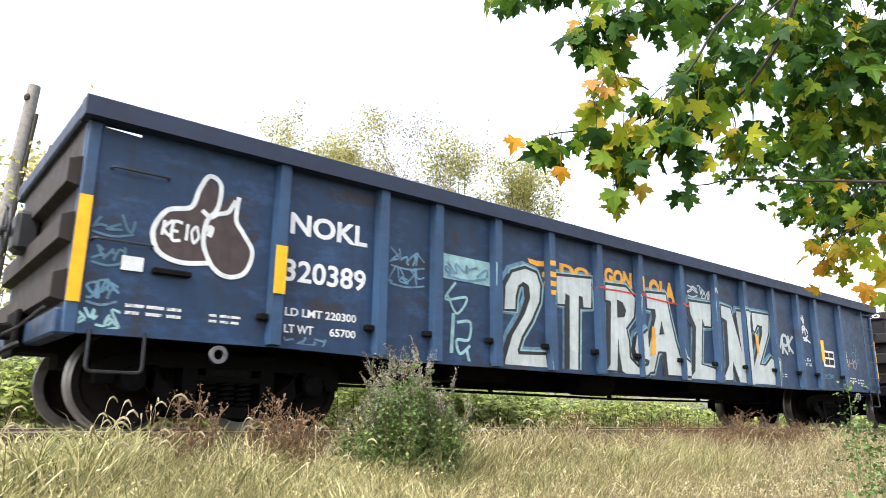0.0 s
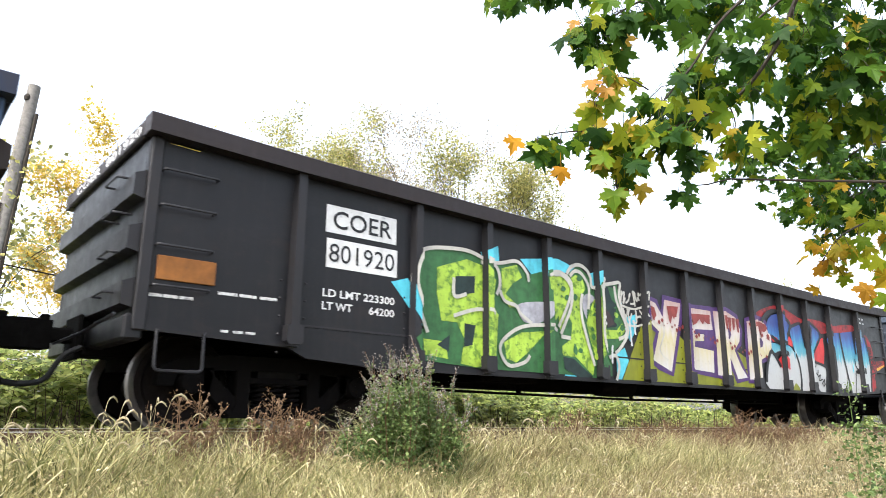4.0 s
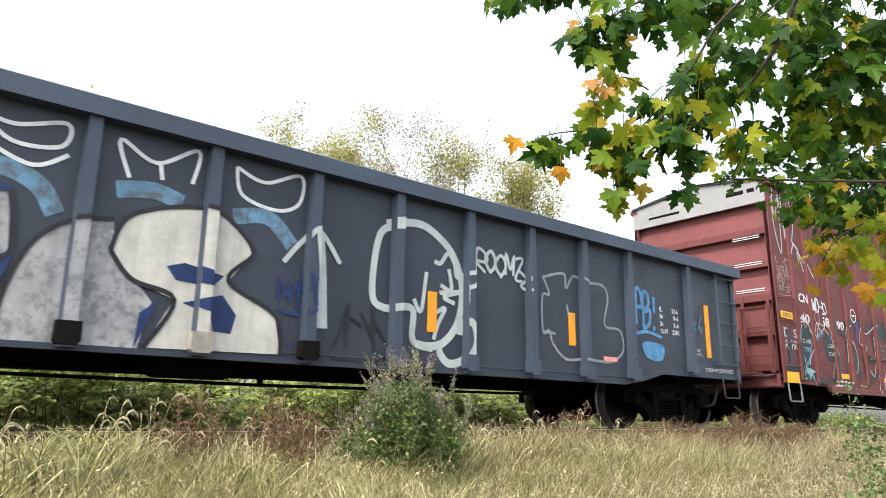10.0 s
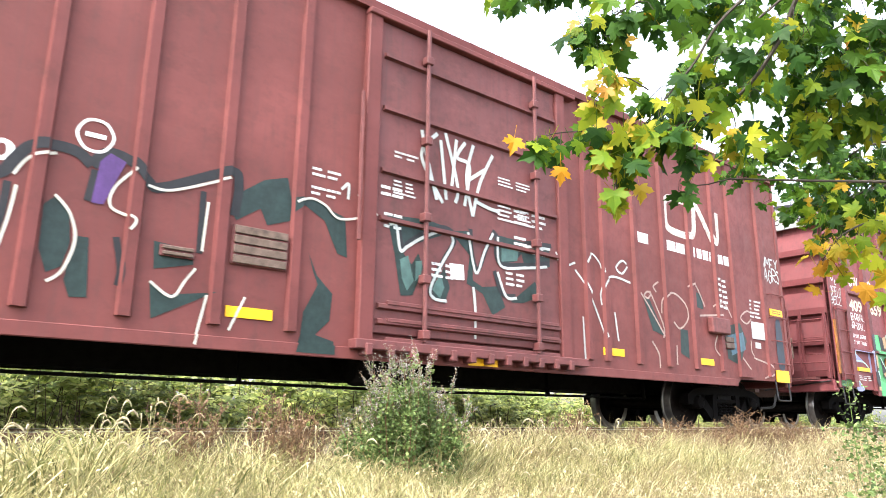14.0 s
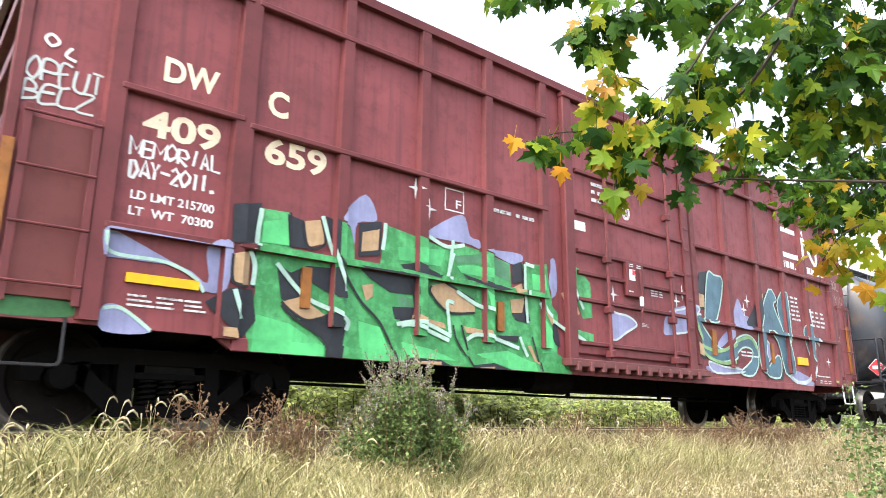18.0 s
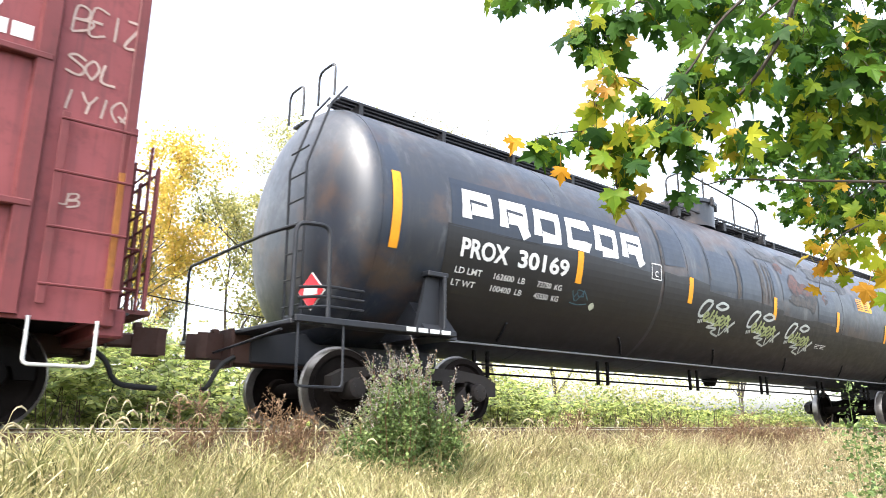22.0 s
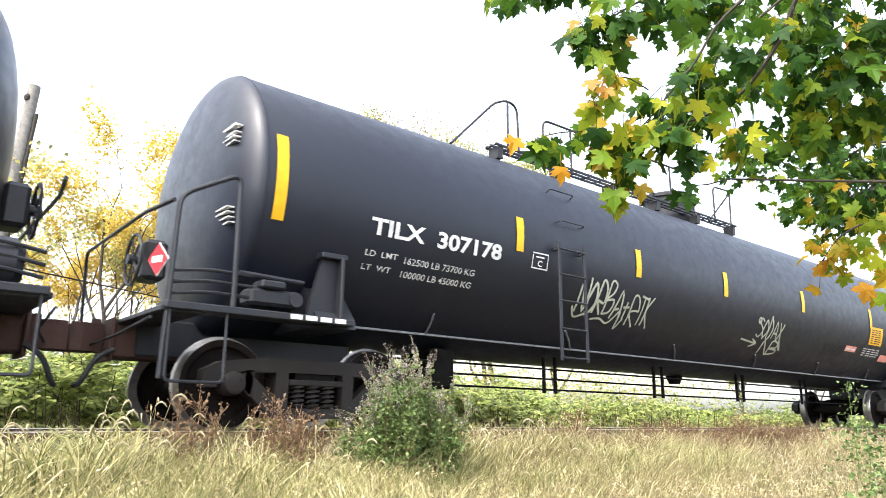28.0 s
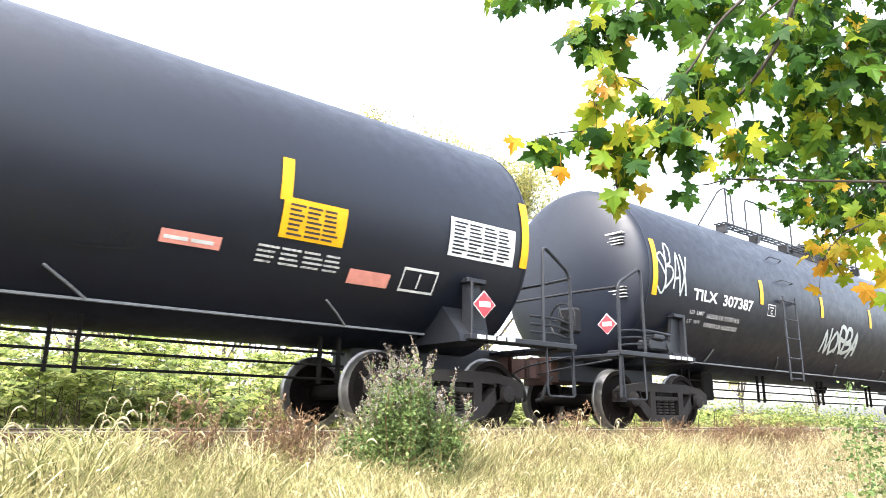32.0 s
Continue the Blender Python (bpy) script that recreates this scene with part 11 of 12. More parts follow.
def fronds(x, y, z, h, r, leaf, stem):
    """One young sumac: a leaning stem with arching fronds of paired leaflets."""
    lx, ly = r.gauss(0, 0.12), r.gauss(0, 0.12)
    foot, top = Vector((x, y, z)), Vector((x + lx, y + ly, z + h))
    stem.tube([foot, foot.lerp(top, 0.5) + Vector((0.02, 0, 0)), top], [0.008, 0.006, 0.003], 4, False)
    for i in range(r.randrange(10, 17)):
        a = r.uniform(0, 6.28)
        p = foot.lerp(top, r.uniform(0.35, 1.0))
        d = Vector((math.cos(a), math.sin(a), r.uniform(-0.1, 0.7))).normalized()
        n, step = r.randrange(6, 10), r.uniform(0.05, 0.075)
        stem.tube([p, p + d * step * 3, p + d * step * n - Vector((0, 0, 0.06))], [0.004, 0.003, 0.002], 3, False)
        for k in range(1, n + 1):
            q = p + d * step * k - Vector((0, 0, 0.0014 * k * k))
            side = Vector((-math.sin(a), math.cos(a), 0))
            l = r.uniform(0.11, 0.17) * (1.0 - 0.35 * abs(k / n - 0.45))
            for sg in (-1, 1):
                w = (side * sg + d * 0.45 + Vector((0, 0, r.uniform(-0.9, -0.1)))).normalized()
                u = Vector((r.gauss(0, 0.5), r.gauss(-0.5, 0.5), 1)).cross(w).normalized() * l * 0.22
                leaf.add([q, q + w * l * 0.4 + u, q + w * l, q + w * l * 0.4 - u], [(0, 1, 2, 3)])


def shrub_bank():
    """Sumac shoots, brambles and vines along the far side of the track."""
    r = random.Random(21)
    leaf, stem = Solid(), Solid()
    for i in range(420):
        x, y = r.uniform(-3.5, 22), 9.5 + 3.8 * r.random() ** 1.3
        n = noise.noise(Vector((x * 0.7, y * 0.5, 9)))
        h = max(0.35, 1.0 + 0.8 * n + (y - 9.5) * 0.3) * (1.0 if x < 9.5 else 0.7 if x < 14 else 0.5)
        fronds(x, y, -0.5, h, r, leaf, stem)
    tagged(new("sumac_bank", mesh_of("sumac_bank", leaf, M["frond"], fix=False)), "bright green sumac fronds behind the track", "shrub", kind="stuff")
    pts = []
    for i in range(260):
        x, y = r.uniform(-4, 30), r.uniform(9.8, 12.5)
        top = 0.45 + 0.45 * noise.noise(Vector((x * 0.5, y * 0.4, 9))) + (y - 9.6) * 0.1
        cz = r.uniform(-0.35, max(-0.2, top * (0.6 if x > 15 else 1.0)))
        pts += [(x + r.gauss(0, 0.22), y + r.gauss(0, 0.22), max(-0.5, cz + r.gauss(0, 0.1))) for _ in range(46)]
    for i in range(460):
        x, y = r.uniform(-6, 36), r.uniform(12.5, 16)
        cz = r.uniform(-0.4, 1.1 + 0.7 * noise.noise(Vector((x * 0.4, y * 0.4, 4))) - (0.5 if x > 16 else 0.0))
        pts += [(x + r.gauss(0, 0.3), y + r.gauss(0, 0.3), max(-0.5, cz + r.gauss(0, 0.16))) for _ in range(64)]
    tagged(new("bramble_bank", mesh_of("bramble_bank", leaf_cloud(pts, (0.045, 0.12), 5), M["shrub"], fix=False)), "bright green brambles and vines behind the track", "shrub", kind="stuff")
    for _ in range(90):
        cx, cy = r.uniform(-3, 16), r.uniform(9.2, 10.2)
        for _ in range(r.randrange(4, 13)):
            x, y, h = cx + r.gauss(0, 0.16), cy + r.gauss(0, 0.16), r.uniform(0.3, 0.95)
            lx, ly = r.gauss(0, 0.12), r.gauss(0, 0.12)
            stem.tube([(x, y, -0.5), (x + lx * 0.4, y + ly * 0.4, -0.5 + h * 0.6), (x + lx, y + ly, -0.5 + h)], [0.009, 0.006, 0.003], 4, False)
    tagged(new("dead_stems", mesh_of("dead_stems", stem, M["dead"], fix=False)), "dark dead stems among the brambles", "plant", kind="stuff")


shrub_bank()


def bush(x, y, z_top, half, seed, name="goldenrod_bush", label="leafy green weed bush with grey seed spikes"):
    r = random.Random(seed)
    b = thing(name, label, "bush")
    z0 = ground_z(x, y)
    b.matrix_basis = Matrix.Translation((x, y, z0))
    H = z_top - z0
    st, pts, sd = Solid(), [], []
    for i in range(58):
        a, q = r.uniform(0, 6.28), r.uniform(0.05, 1.0) ** 0.7
        tx, ty, h = math.cos(a) * half * q, math.sin(a) * half * q, H * r.uniform(0.6, 1.02) * (1 - 0.38 * q * q)
        path = [Vector((tx * 0.35, ty * 0.35, 0)), Vector((tx * 0.75, ty * 0.75, h * 0.4)), Vector((tx * 0.9, ty * 0.9, h * 0.75)), Vector((tx + r.gauss(0, 0.03), ty + r.gauss(0, 0.03), h))]
        st.tube(path, [0.006, 0.005, 0.004, 0.002], 4)
        for _ in range(330):
            u = 0.22 + 0.62 * r.random() ** 0.8
            k = min(2, int(u * 3))
            p = path[k].lerp(path[k + 1], u * 3 - k)
            g = 0.06 - 0.035 * u
            pts.append((p.x + r.gauss(0, g), p.y + r.gauss(0, g), p.z + r.gauss(0, 0.03)))
        # side sprays of small leaves and grey seed at the tips
        for _ in range(4):
            e0 = path[2].lerp(path[3], r.uniform(0.55, 1.0))
            e1 = e0 + Vector((r.gauss(0, 0.06), r.gauss(0, 0.06), r.uniform(0.06, 0.2)))
            st.tube([e0, e1], 0.0018, 3)
            for _ in range(34):
                p = e0.lerp(e1, r.uniform(0.25, 1.05))
                sd.append((p.x + r.gauss(0, 0.009), p.y + r.gauss(0, 0.009), p.z + r.gauss(0, 0.008)))
            for _ in range(7):
                p = e0.lerp(e1, r.uniform(0.0, 0.7))
                pts.append((p.x + r.gauss(0, 0.01), p.y + r.gauss(0, 0.01), p.z))
    part("stem", st, M["dock"], b, fix=False)
    part("foliage", leaf_cloud(pts, (0.014, 0.036), seed), M["bush"], b, fix=False)
    part("seed_spike", leaf_cloud(sd, (0.006, 0.015), seed + 1), M["seed"], b, fix=False)
    return b


bush(3.38, 4.62, 0.62, 0.54, 31)


def dock(x, y, h, seed, label="dry russet dock stalks in the verge"):
    r = random.Random(seed)
    b = thing("dry_dock_plant", label, "plant")
    b.matrix_basis = Matrix.Translation((x, y, ground_z(x, y)))
    st, pts = Solid(), []
    for i in range(10):
        a = r.uniform(0, 6.28)
        l = r.uniform(0.05, 0.28)
        p0, p1 = Vector((r.gauss(0, 0.05), r.gauss(0, 0.05), 0)), Vector((l * math.cos(a), l * math.sin(a), h * r.uniform(0.7, 1.0)))
        st.tube([p0, p0.lerp(p1, 0.5) + Vector((0, 0, 0.03)), p1], [0.005, 0.004, 0.002], 4)
        for k in range(7):
            q = p0.lerp(p1, r.uniform(0.4, 1.0))
            e = q + Vector((r.gauss(0, 0.08), r.gauss(0, 0.08), r.uniform(0.04, 0.12)))
            st.tube([q, e], 0.002, 3)
            for _ in range(10):
                c = q.lerp(e, r.uniform(0.1, 1))
                pts.append((c.x + r.gauss(0, 0.007), c.y + r.gauss(0, 0.007), c.z + r.gauss(0, 0.007)))
    part("stalk", st, M["dock"], b, fix=False)
    tagged(part("dry_seed_spray", leaf_cloud(pts, (0.012, 0.026), seed), M["dock"], b, fix=False), kind="stuff")


for i, (x, y, h) in enumerate([(2.35, 4.9, 0.85), (2.6, 5.0, 0.85), (2.5, 4.8, 0.7), (2.75, 5.05, 0.75), (1.75, 4.9, 0.8), (1.85, 5.0, 0.7), (4.3, 5.0, 0.5)]):
    dock(x, y, h, 50 + i)
r0 = random.Random(77)
for i in range(24):
    dock(r0.uniform(6.0, 11.5), r0.uniform(4.9, 5.6), r0.uniform(0.45, 0.7), 80 + i, "dry russet weeds beside the track")


def weed(x, y, h, seed, n=60, spread=0.12, size=(0.05, 0.11)):
    r = random.Random(seed)
    b = thing("leafy_weed", "tall green weed with drooping leaves", "plant")
    z0 = ground_z(x, y)
    b.matrix_basis = Matrix.Translation((x, y, z0))
    st = Solid().tube([(0, 0, 0), (0.03, 0.02, h * 0.5), (-0.04, 0, h)], [0.007, 0.005, 0.003], 5)
    part("stem", st, M["bush"], b, fix=False)
    part("foliage", leaf_cloud([(r.gauss(0, spread), r.gauss(0, spread), h * r.uniform(0.35, 1.0)) for _ in range(n)], size, seed), M["bush"], b, fix=False)


weed(9.2, 3.5, 1.4, 91, 110, 0.08, (0.03, 0.065))
weed(9.7, 3.55, 0.9, 92, 320, 0.2, (0.035, 0.075))
weed(6.85, 2.4, 0.62, 93, 260, 0.15, (0.03, 0.06))
weed(7.1, 2.45, 0.6, 94, 44, 0.15, (0.07, 0.14))


def tree(x, y, h, spread, seed, mat, leaves=6000, size=(0.12, 0.26), trunk_r=0.16, density=1.0, label="", name="tree", lower=0.25):
    """Tapered trunk, forking limbs and a loose crown of small leaves with gaps."""
    r = random.Random(seed)
    t = thing(name, label, "tree")
    z0 = ground_z(x, y)
    t.matrix_basis = Matrix.Translation((x, y, z0))
    wood = Solid()
    tips = []

    def limb(p, d, l, rad, depth):
        q = [p]
        for k in range(3):
            d = (d + Vector((r.gauss(0, 0.13), r.gauss(0, 0.13), r.gauss(0.03, 0.08)))).normalized()
            q.append(q[-1] + d * l / 3)
        wood.tube(q, [rad, rad * 0.85, rad * 0.7, rad * 0.55], 6 if depth < 2 else 4, False)
        if depth >= 2:
            tips.extend([q[1], q[1].lerp(q[2], 0.5), q[2], q[3]] if depth > 3 else [q[2]])
        if depth == 5:
            return
        for k in range((2 if depth > 2 else r.choice((2, 3))) if depth else 5):
            nd = (d + Vector((r.gauss(0, spread), r.gauss(0, spread), r.uniform(-0.1, 0.35)))).normalized()
            limb(q[r.choice((2, 3))] if depth else q[r.choice((1, 2, 3))], nd, l * r.uniform(0.55, 0.78), rad * 0.5, depth + 1)
    limb(Vector((0, 0, 0)), Vector((r.gauss(0, 0.05), r.gauss(0, 0.05), 1)), h * 0.42, trunk_r, 0)
    k = h / max(q.z for q in tips)
    wood.v = [(a * k, b * k, c * k) for a, b, c in wood.v]
    tips = [q * k for q in tips]
    part("trunk", wood, M["bark"], t, smooth=60, fix=False)
    pts = []
    for _ in range(leaves):
        c = r.choice(tips)
        g = h * 0.019
        pts.append((c.x + r.gauss(0, g), c.y + r.gauss(0, g), max(0.3, c.z + r.gauss(0, g))))
    part("crown", leaf_cloud(pts, size, seed), M[mat], t, "loose thinning autumn crown", fix=False)
    return t


tree(16.4, 31, 15.4, 0.5, 1, "far_green", 17000, (0.07, 0.15), 0.15, label="thin yellow-green autumn tree")
tree(19.0, 31.5, 15.4, 0.42, 2, "far_green", 15000, (0.07, 0.15), 0.15, label="thin yellow-green autumn tree")
tree(26.6, 31, 20.6, 0.4, 3, "far_brown", 19000, (0.06, 0.15), 0.2, label="sparse russet autumn tree")
tree(23.0, 32, 17.0, 0.42, 14, "far_brown", 15000, (0.06, 0.15), 0.18, label="sparse russet autumn tree")
tree(30.2, 31.5, 19.8, 0.42, 4, "far_brown", 17000, (0.06, 0.15), 0.18, label="sparse grey-green autumn tree")
tree(27.0, 30, 16.0, 0.5, 5, "far_green", 20000, (0.08, 0.17), 0.18, label="yellowing autumn tree with thin crown")
tree(5.4, 22, 9.4, 0.5, 6, "far_gold", 16000, (0.06, 0.13), 0.11, label="golden autumn tree with loose crown")
tree(4.2, 23, 7.4, 0.6, 8, "far_gold", 12000, (0.06, 0.12), 0.1, label="golden autumn sapling behind the track")
tree(8.6, 21, 8.2, 0.5, 7, "far_green", 9000, (0.07, 0.14), 0.1, label="thin green-gold autumn tree")
tree(6.4, 23, 7.0, 0.6, 16, "far_green", 8000, (0.06, 0.12), 0.1, label="thin green-gold autumn tree")
tree(10.8, 22, 9.4, 0.5, 9, "far_green", 9000, (0.07, 0.14), 0.1, label="thin green-gold autumn tree")
tree(35.0, 31, 14.6, 0.5, 10, "far_green", 6000, (0.08, 0.17), 0.18, label="thin yellow-green autumn tree")
tree(64.0, 34, 11.0, 0.5, 11, "far_green", 5000, (0.14, 0.3), 0.2, label="distant green-gold tree beyond the field")
tree(80.0, 34, 15.5, 0.5, 12, "far_green", 7000, (0.14, 0.3), 0.2, label="distant green-gold tree beyond the field")
tree(1.4, 14.5, 5.4, 0.5, 13, "far_green", 1800, (0.05, 0.11), 0.06, label="thin green sapling beside the pole")


def low_thicket():
    r = random.Random(61)
    pts = []
    for i in range(420):
        x, y = r.uniform(-6, 26), r.uniform(14, 20)
        c = (x, y, r.uniform(-0.4, 2.0 + 0.8 * noise.noise(Vector((x * 0.3, y * 0.3, 2)))))
        pts += [(c[0] + r.gauss(0, 0.5), c[1] + r.gauss(0, 0.5), max(-0.5, c[2] + r.gauss(0, 0.3))) for _ in range(80)]
    tagged(new("thicket", mesh_of("thicket", leaf_cloud(pts, (0.05, 0.12), 62), M["far_green"], fix=False)), "low yellow-green thicket behind the track", "shrub", kind="stuff")


low_thicket()


# pole with climbing vine
def pole():
    p = thing("utility_pole", "leaning weathered wooden pole with climbing vine", "pole")
    p.matrix_basis = Matrix.Translation((1.1, 12.0, -0.58))
    part("post", Solid().tube([(0.0, 0, 0), (0.12, 0, 3.0), (0.26, 0, 5.78)], [0.12, 0.105, 0.09], 12), M["pole_wood"], p, smooth=50)
    part("conduit", Solid().tube([(0.09, -0.1, 0), (0.2, -0.1, 3.0), (0.34, -0.08, 5.3)], 0.028, 7), M["twig"], p)
    r = random.Random(3)
    pts = [(0.15 + 0.045 * z + r.gauss(0, 0.2), r.gauss(0, 0.2), z) for z in [r.uniform(0.2, 4.9) for _ in range(620)]]
    part("vine", leaf_cloud(pts, (0.06, 0.13), 9), M["far_green"], p, "pale climbing vine leaves", fix=False)
    part("insulator", Solid().lathe([(0, 0), (0, 0.04), (0.06, 0.05), (0.1, 0.03), (0.12, 0)], "z", (0.18, -0.05, 5.5), 10), M["twig"], p)


pole()
c = thing("overhead_cable", "thin sagging cable behind the track", "cable")
part("cable", Solid().tube([(-6, 12.2, 2.9), (1.2, 12.2, 2.35), (5, 12.4, 2.0), (11, 12.8, 1.75), (24, 13.5, 1.9)], 0.012, 5), M["twig"], c)

# ---------- maple bough overhead ----------
def maple_leaf(seed):
    """Five-lobed toothed leaf with a long stalk, a little folded and curled; about 0.09 m across."""
    r = random.Random(seed)
    half = [(0.14, -0.09), (0.34, -0.1), (0.52, -0.04), (0.46, 0.06), (0.42, 0.14), (0.54, 0.2), (0.7, 0.28), (0.64, 0.4), (0.78, 0.56), (0.56, 0.54), (0.48, 0.6), (0.38, 0.53), (0.27, 0.46), (0.27, 0.58), (0.34, 0.74), (0.2, 0.77), (0.13, 0.88)]
    ring = [(0.0, 0.0)] + half + [(0.0, 1.08)] + [(-x, y) for x, y in half[::-1]]
    k, fold, droop, twist = 0.058, r.uniform(-0.15, 0.4), r.uniform(0.1, 0.5), r.uniform(-0.3, 0.3)

    def at(x, y):
        return (k * x, k * y, k * (abs(x) * fold - droop * max(0, y) ** 2 - 0.3 * abs(x) ** 2 * droop + twist * x * y))
    v = [at(0, 0.25)] + [at(x * r.uniform(0.93, 1.07), y + r.gauss(0, 0.015)) for x, y in ring]
    n = len(ring)
    s = Solid()
    s.add(v, [(0, i, i + 1) for i in range(1, n)] + [(0, n, 1)])
    s.add([(-0.0009, 0, 0), (0.0009, 0, 0), (0.0009, -0.055, 0.012), (-0.0009, -0.055, 0.012)], [(0, 1, 2, 3)])
    return s


SHAPES = [maple_leaf(i) for i in range(6)]


def bough(pts, r0, seed, leaves, drop=0.07, gold=0.03, lime=0.22, size=1.0, side=0.16):
    return dict(pts=[Vector(p) for p in pts], r0=r0, seed=seed, leaves=leaves, drop=drop, gold=gold, lime=lime, size=size, side=side)


def maple():
    t = thing("maple_tree", "maple bough with green leaves turning yellow and orange", "tree")
    base = ground_z(4.6, 0.2)
    t.matrix_basis = Matrix.Translation((5.2, 0.1, base))
    inv = t.matrix_basis.inverted()
    wood = Solid()
    # trunk stands outside the view to the right
    trunk = [Vector((5.2, 0.1, base)), Vector((5.22, 0.15, 0.6)), Vector((5.1, 0.3, 2.4)), Vector((4.9, 0.5, 4.4))]
    wood.tube([inv @ p for p in trunk], [0.2, 0.17, 0.14, 0.08], 12)
    part("trunk", wood, M["bark"], t, smooth=60, fix=False)
    B = [
        bough([trunk[2], (2.28, 0.69, 1.80), (2.25, 0.85, 1.58), (2.25, 0.93, 1.44), (2.22, 1.03, 1.30), (2.18, 1.13, 1.22), (2.10, 1.26, 1.17), (2.00, 1.36, 1.11)], 0.012, 1, 62, lime=0.35, side=0.13),
        bough([(2.18, 0.98, 1.61), (2.13, 1.09, 1.51), (2.11, 1.18, 1.39), (2.07, 1.26, 1.29), (2.01, 1.33, 1.18), (1.96, 1.40, 1.12)], 0.006, 2, 50, gold=0.08, lime=0.6, side=0.11),
        bough([(2.23, 0.85, 1.79), (2.15, 1.13, 1.73), (2.02, 1.31, 1.67), (1.93, 1.43, 1.59), (1.92, 1.49, 1.54)], 0.007, 3, 84, gold=0.04, lime=0.12, side=0.12),
        bough([(2.13, 1.11, 1.78), (1.93, 1.39, 1.81), (1.75, 1.57, 1.76), (1.58, 1.70, 1.73)], 0.005, 4, 34, gold=0.03, lime=0.15, drop=0.1, side=0.05),
        bough([(2.00, 1.36, 1.11), (1.88, 1.46, 1.15), (1.77, 1.54, 1.14), (1.69, 1.58, 1.10)], 0.004, 5, 22, lime=0.35, drop=0.05, side=0.065),
        bough([(1.98, 1.37, 1.13), (1.97, 1.42, 1.02), (1.95, 1.44, 0.93)], 0.004, 6, 17, gold=0.12, lime=0.8, side=0.06),
        bough([(2.01, 1.31, 1.30), (1.92, 1.34, 1.33), (1.86, 1.39, 1.31), (1.87, 1.43, 1.25)], 0.003, 7, 15, gold=0.55, lime=0.9, side=0.055),
        bough([(1.97, 1.37, 1.14), (1.93, 1.43, 1.13), (1.93, 1.47, 1.10)], 0.003, 8, 17, gold=0.25, lime=0.9, side=0.06),
        bough([(2.19, 1.11, 1.23), (2.22, 1.11, 1.15), (2.20, 1.16, 1.09)], 0.003, 9, 14, gold=0.08, lime=0.9, side=0.07),
        bough([(2.11, 1.23, 1.17), (2.12, 1.23, 1.07), (2.11, 1.27, 0.97)], 0.003, 10, 11, lime=0.1, side=0.05),
        bough([(2.80, 0.37, 1.66), (2.68, 0.61, 1.58), (2.57, 0.76, 1.49), (2.56, 0.90, 1.43), (2.51, 0.99, 1.34)], 0.011, 11, 112, lime=0.25, side=0.17),
        bough([(2.55, 0.39, 1.68), (2.51, 0.69, 1.65), (2.47, 0.88, 1.62), (2.41, 0.98, 1.55)], 0.009, 12, 76, gold=0.04, lime=0.12, side=0.15),
        bough([(2.89, 0.42, 1.46), (2.82, 0.64, 1.40), (2.76, 0.79, 1.32), (2.69, 0.91, 1.26), (2.60, 1.00, 1.27)], 0.009, 13, 96, lime=0.35, side=0.14),
        bough([(4.64, 0.73, 1.86), (4.50, 1.14, 1.72), (4.34, 1.42, 1.62), (4.26, 1.64, 1.63)], 0.01, 14, 330, lime=0.12, side=0.28, size=0.8),
        bough([(4.33, 0.89, 2.02), (4.27, 1.26, 1.94), (4.11, 1.55, 1.82), (4.04, 1.79, 1.76), (3.97, 1.97, 1.71)], 0.008, 15, 200, lime=0.15, side=0.2, size=0.75),
        bough([(4.57, 0.79, 1.38), (4.49, 1.18, 1.39), (4.31, 1.40, 1.40), (4.20, 1.71, 1.38)], 0.008, 16, 270, lime=0.15, side=0.2, size=0.8),
        bough([(3.45, 0.61, 0.98), (3.29, 0.85, 0.99), (3.15, 0.99, 0.97), (3.02, 1.10, 0.90), (3.01, 1.19, 0.80)], 0.007, 17, 60, gold=0.8, lime=0.6, side=0.11, size=0.85),
        bough([(2.73, 0.66, 1.88), (2.62, 1.02, 1.88), (2.47, 1.26, 1.85), (2.36, 1.40, 1.79)], 0.008, 18, 92, lime=0.12, side=0.15),
        bough([(2.86, 0.68, 0.74), (2.74, 0.78, 0.68), (2.72, 0.86, 0.66)], 0.005, 19, 20, gold=0.5, lime=0.5),
        bough([(3.67, 0.59, 2.10), (3.57, 0.92, 1.95), (3.45, 1.14, 1.82), (3.43, 1.30, 1.74)], 0.009, 20, 120, lime=0.1, side=0.25, size=0.95),
        bough([(3.54, 1.14, 2.10), (3.40, 1.37, 1.99), (3.28, 1.50, 1.88), (3.25, 1.61, 1.84)], 0.006, 21, 36, lime=0.12, side=0.16),
        bough([(4.6, 0.8, 1.72), (4.16, 1.25, 1.66), (4.12, 1.43, 1.61), (4.00, 1.57, 1.48), (3.89, 1.66, 1.38)], 0.008, 23, 150, lime=0.1, side=0.18, size=0.8),
        bough([(4.3, 0.7, 1.4), (3.86, 1.18, 1.32), (3.82, 1.32, 1.28), (3.79, 1.46, 1.21)], 0.008, 24, 120, lime=0.15, side=0.16, size=0.8),
        bough([(2.37, 0.83, 1.71), (2.31, 0.99, 1.59), (2.25, 1.12, 1.49), (2.21, 1.23, 1.35), (2.21, 1.29, 1.29)], 0.006, 22, 66, lime=0.12, side=0.12),
    ]
    all_leaves = []
    for b in B:
        r = random.Random(b["seed"] * 7 + 1)
        p = b["pts"]
        fine = []
        for i in range(len(p) - 1):
            p0, p1, p2, p3 = p[max(0, i - 1)], p[i], p[i + 1], p[min(len(p) - 1, i + 2)]
            for j in range(6):
                u = j / 6
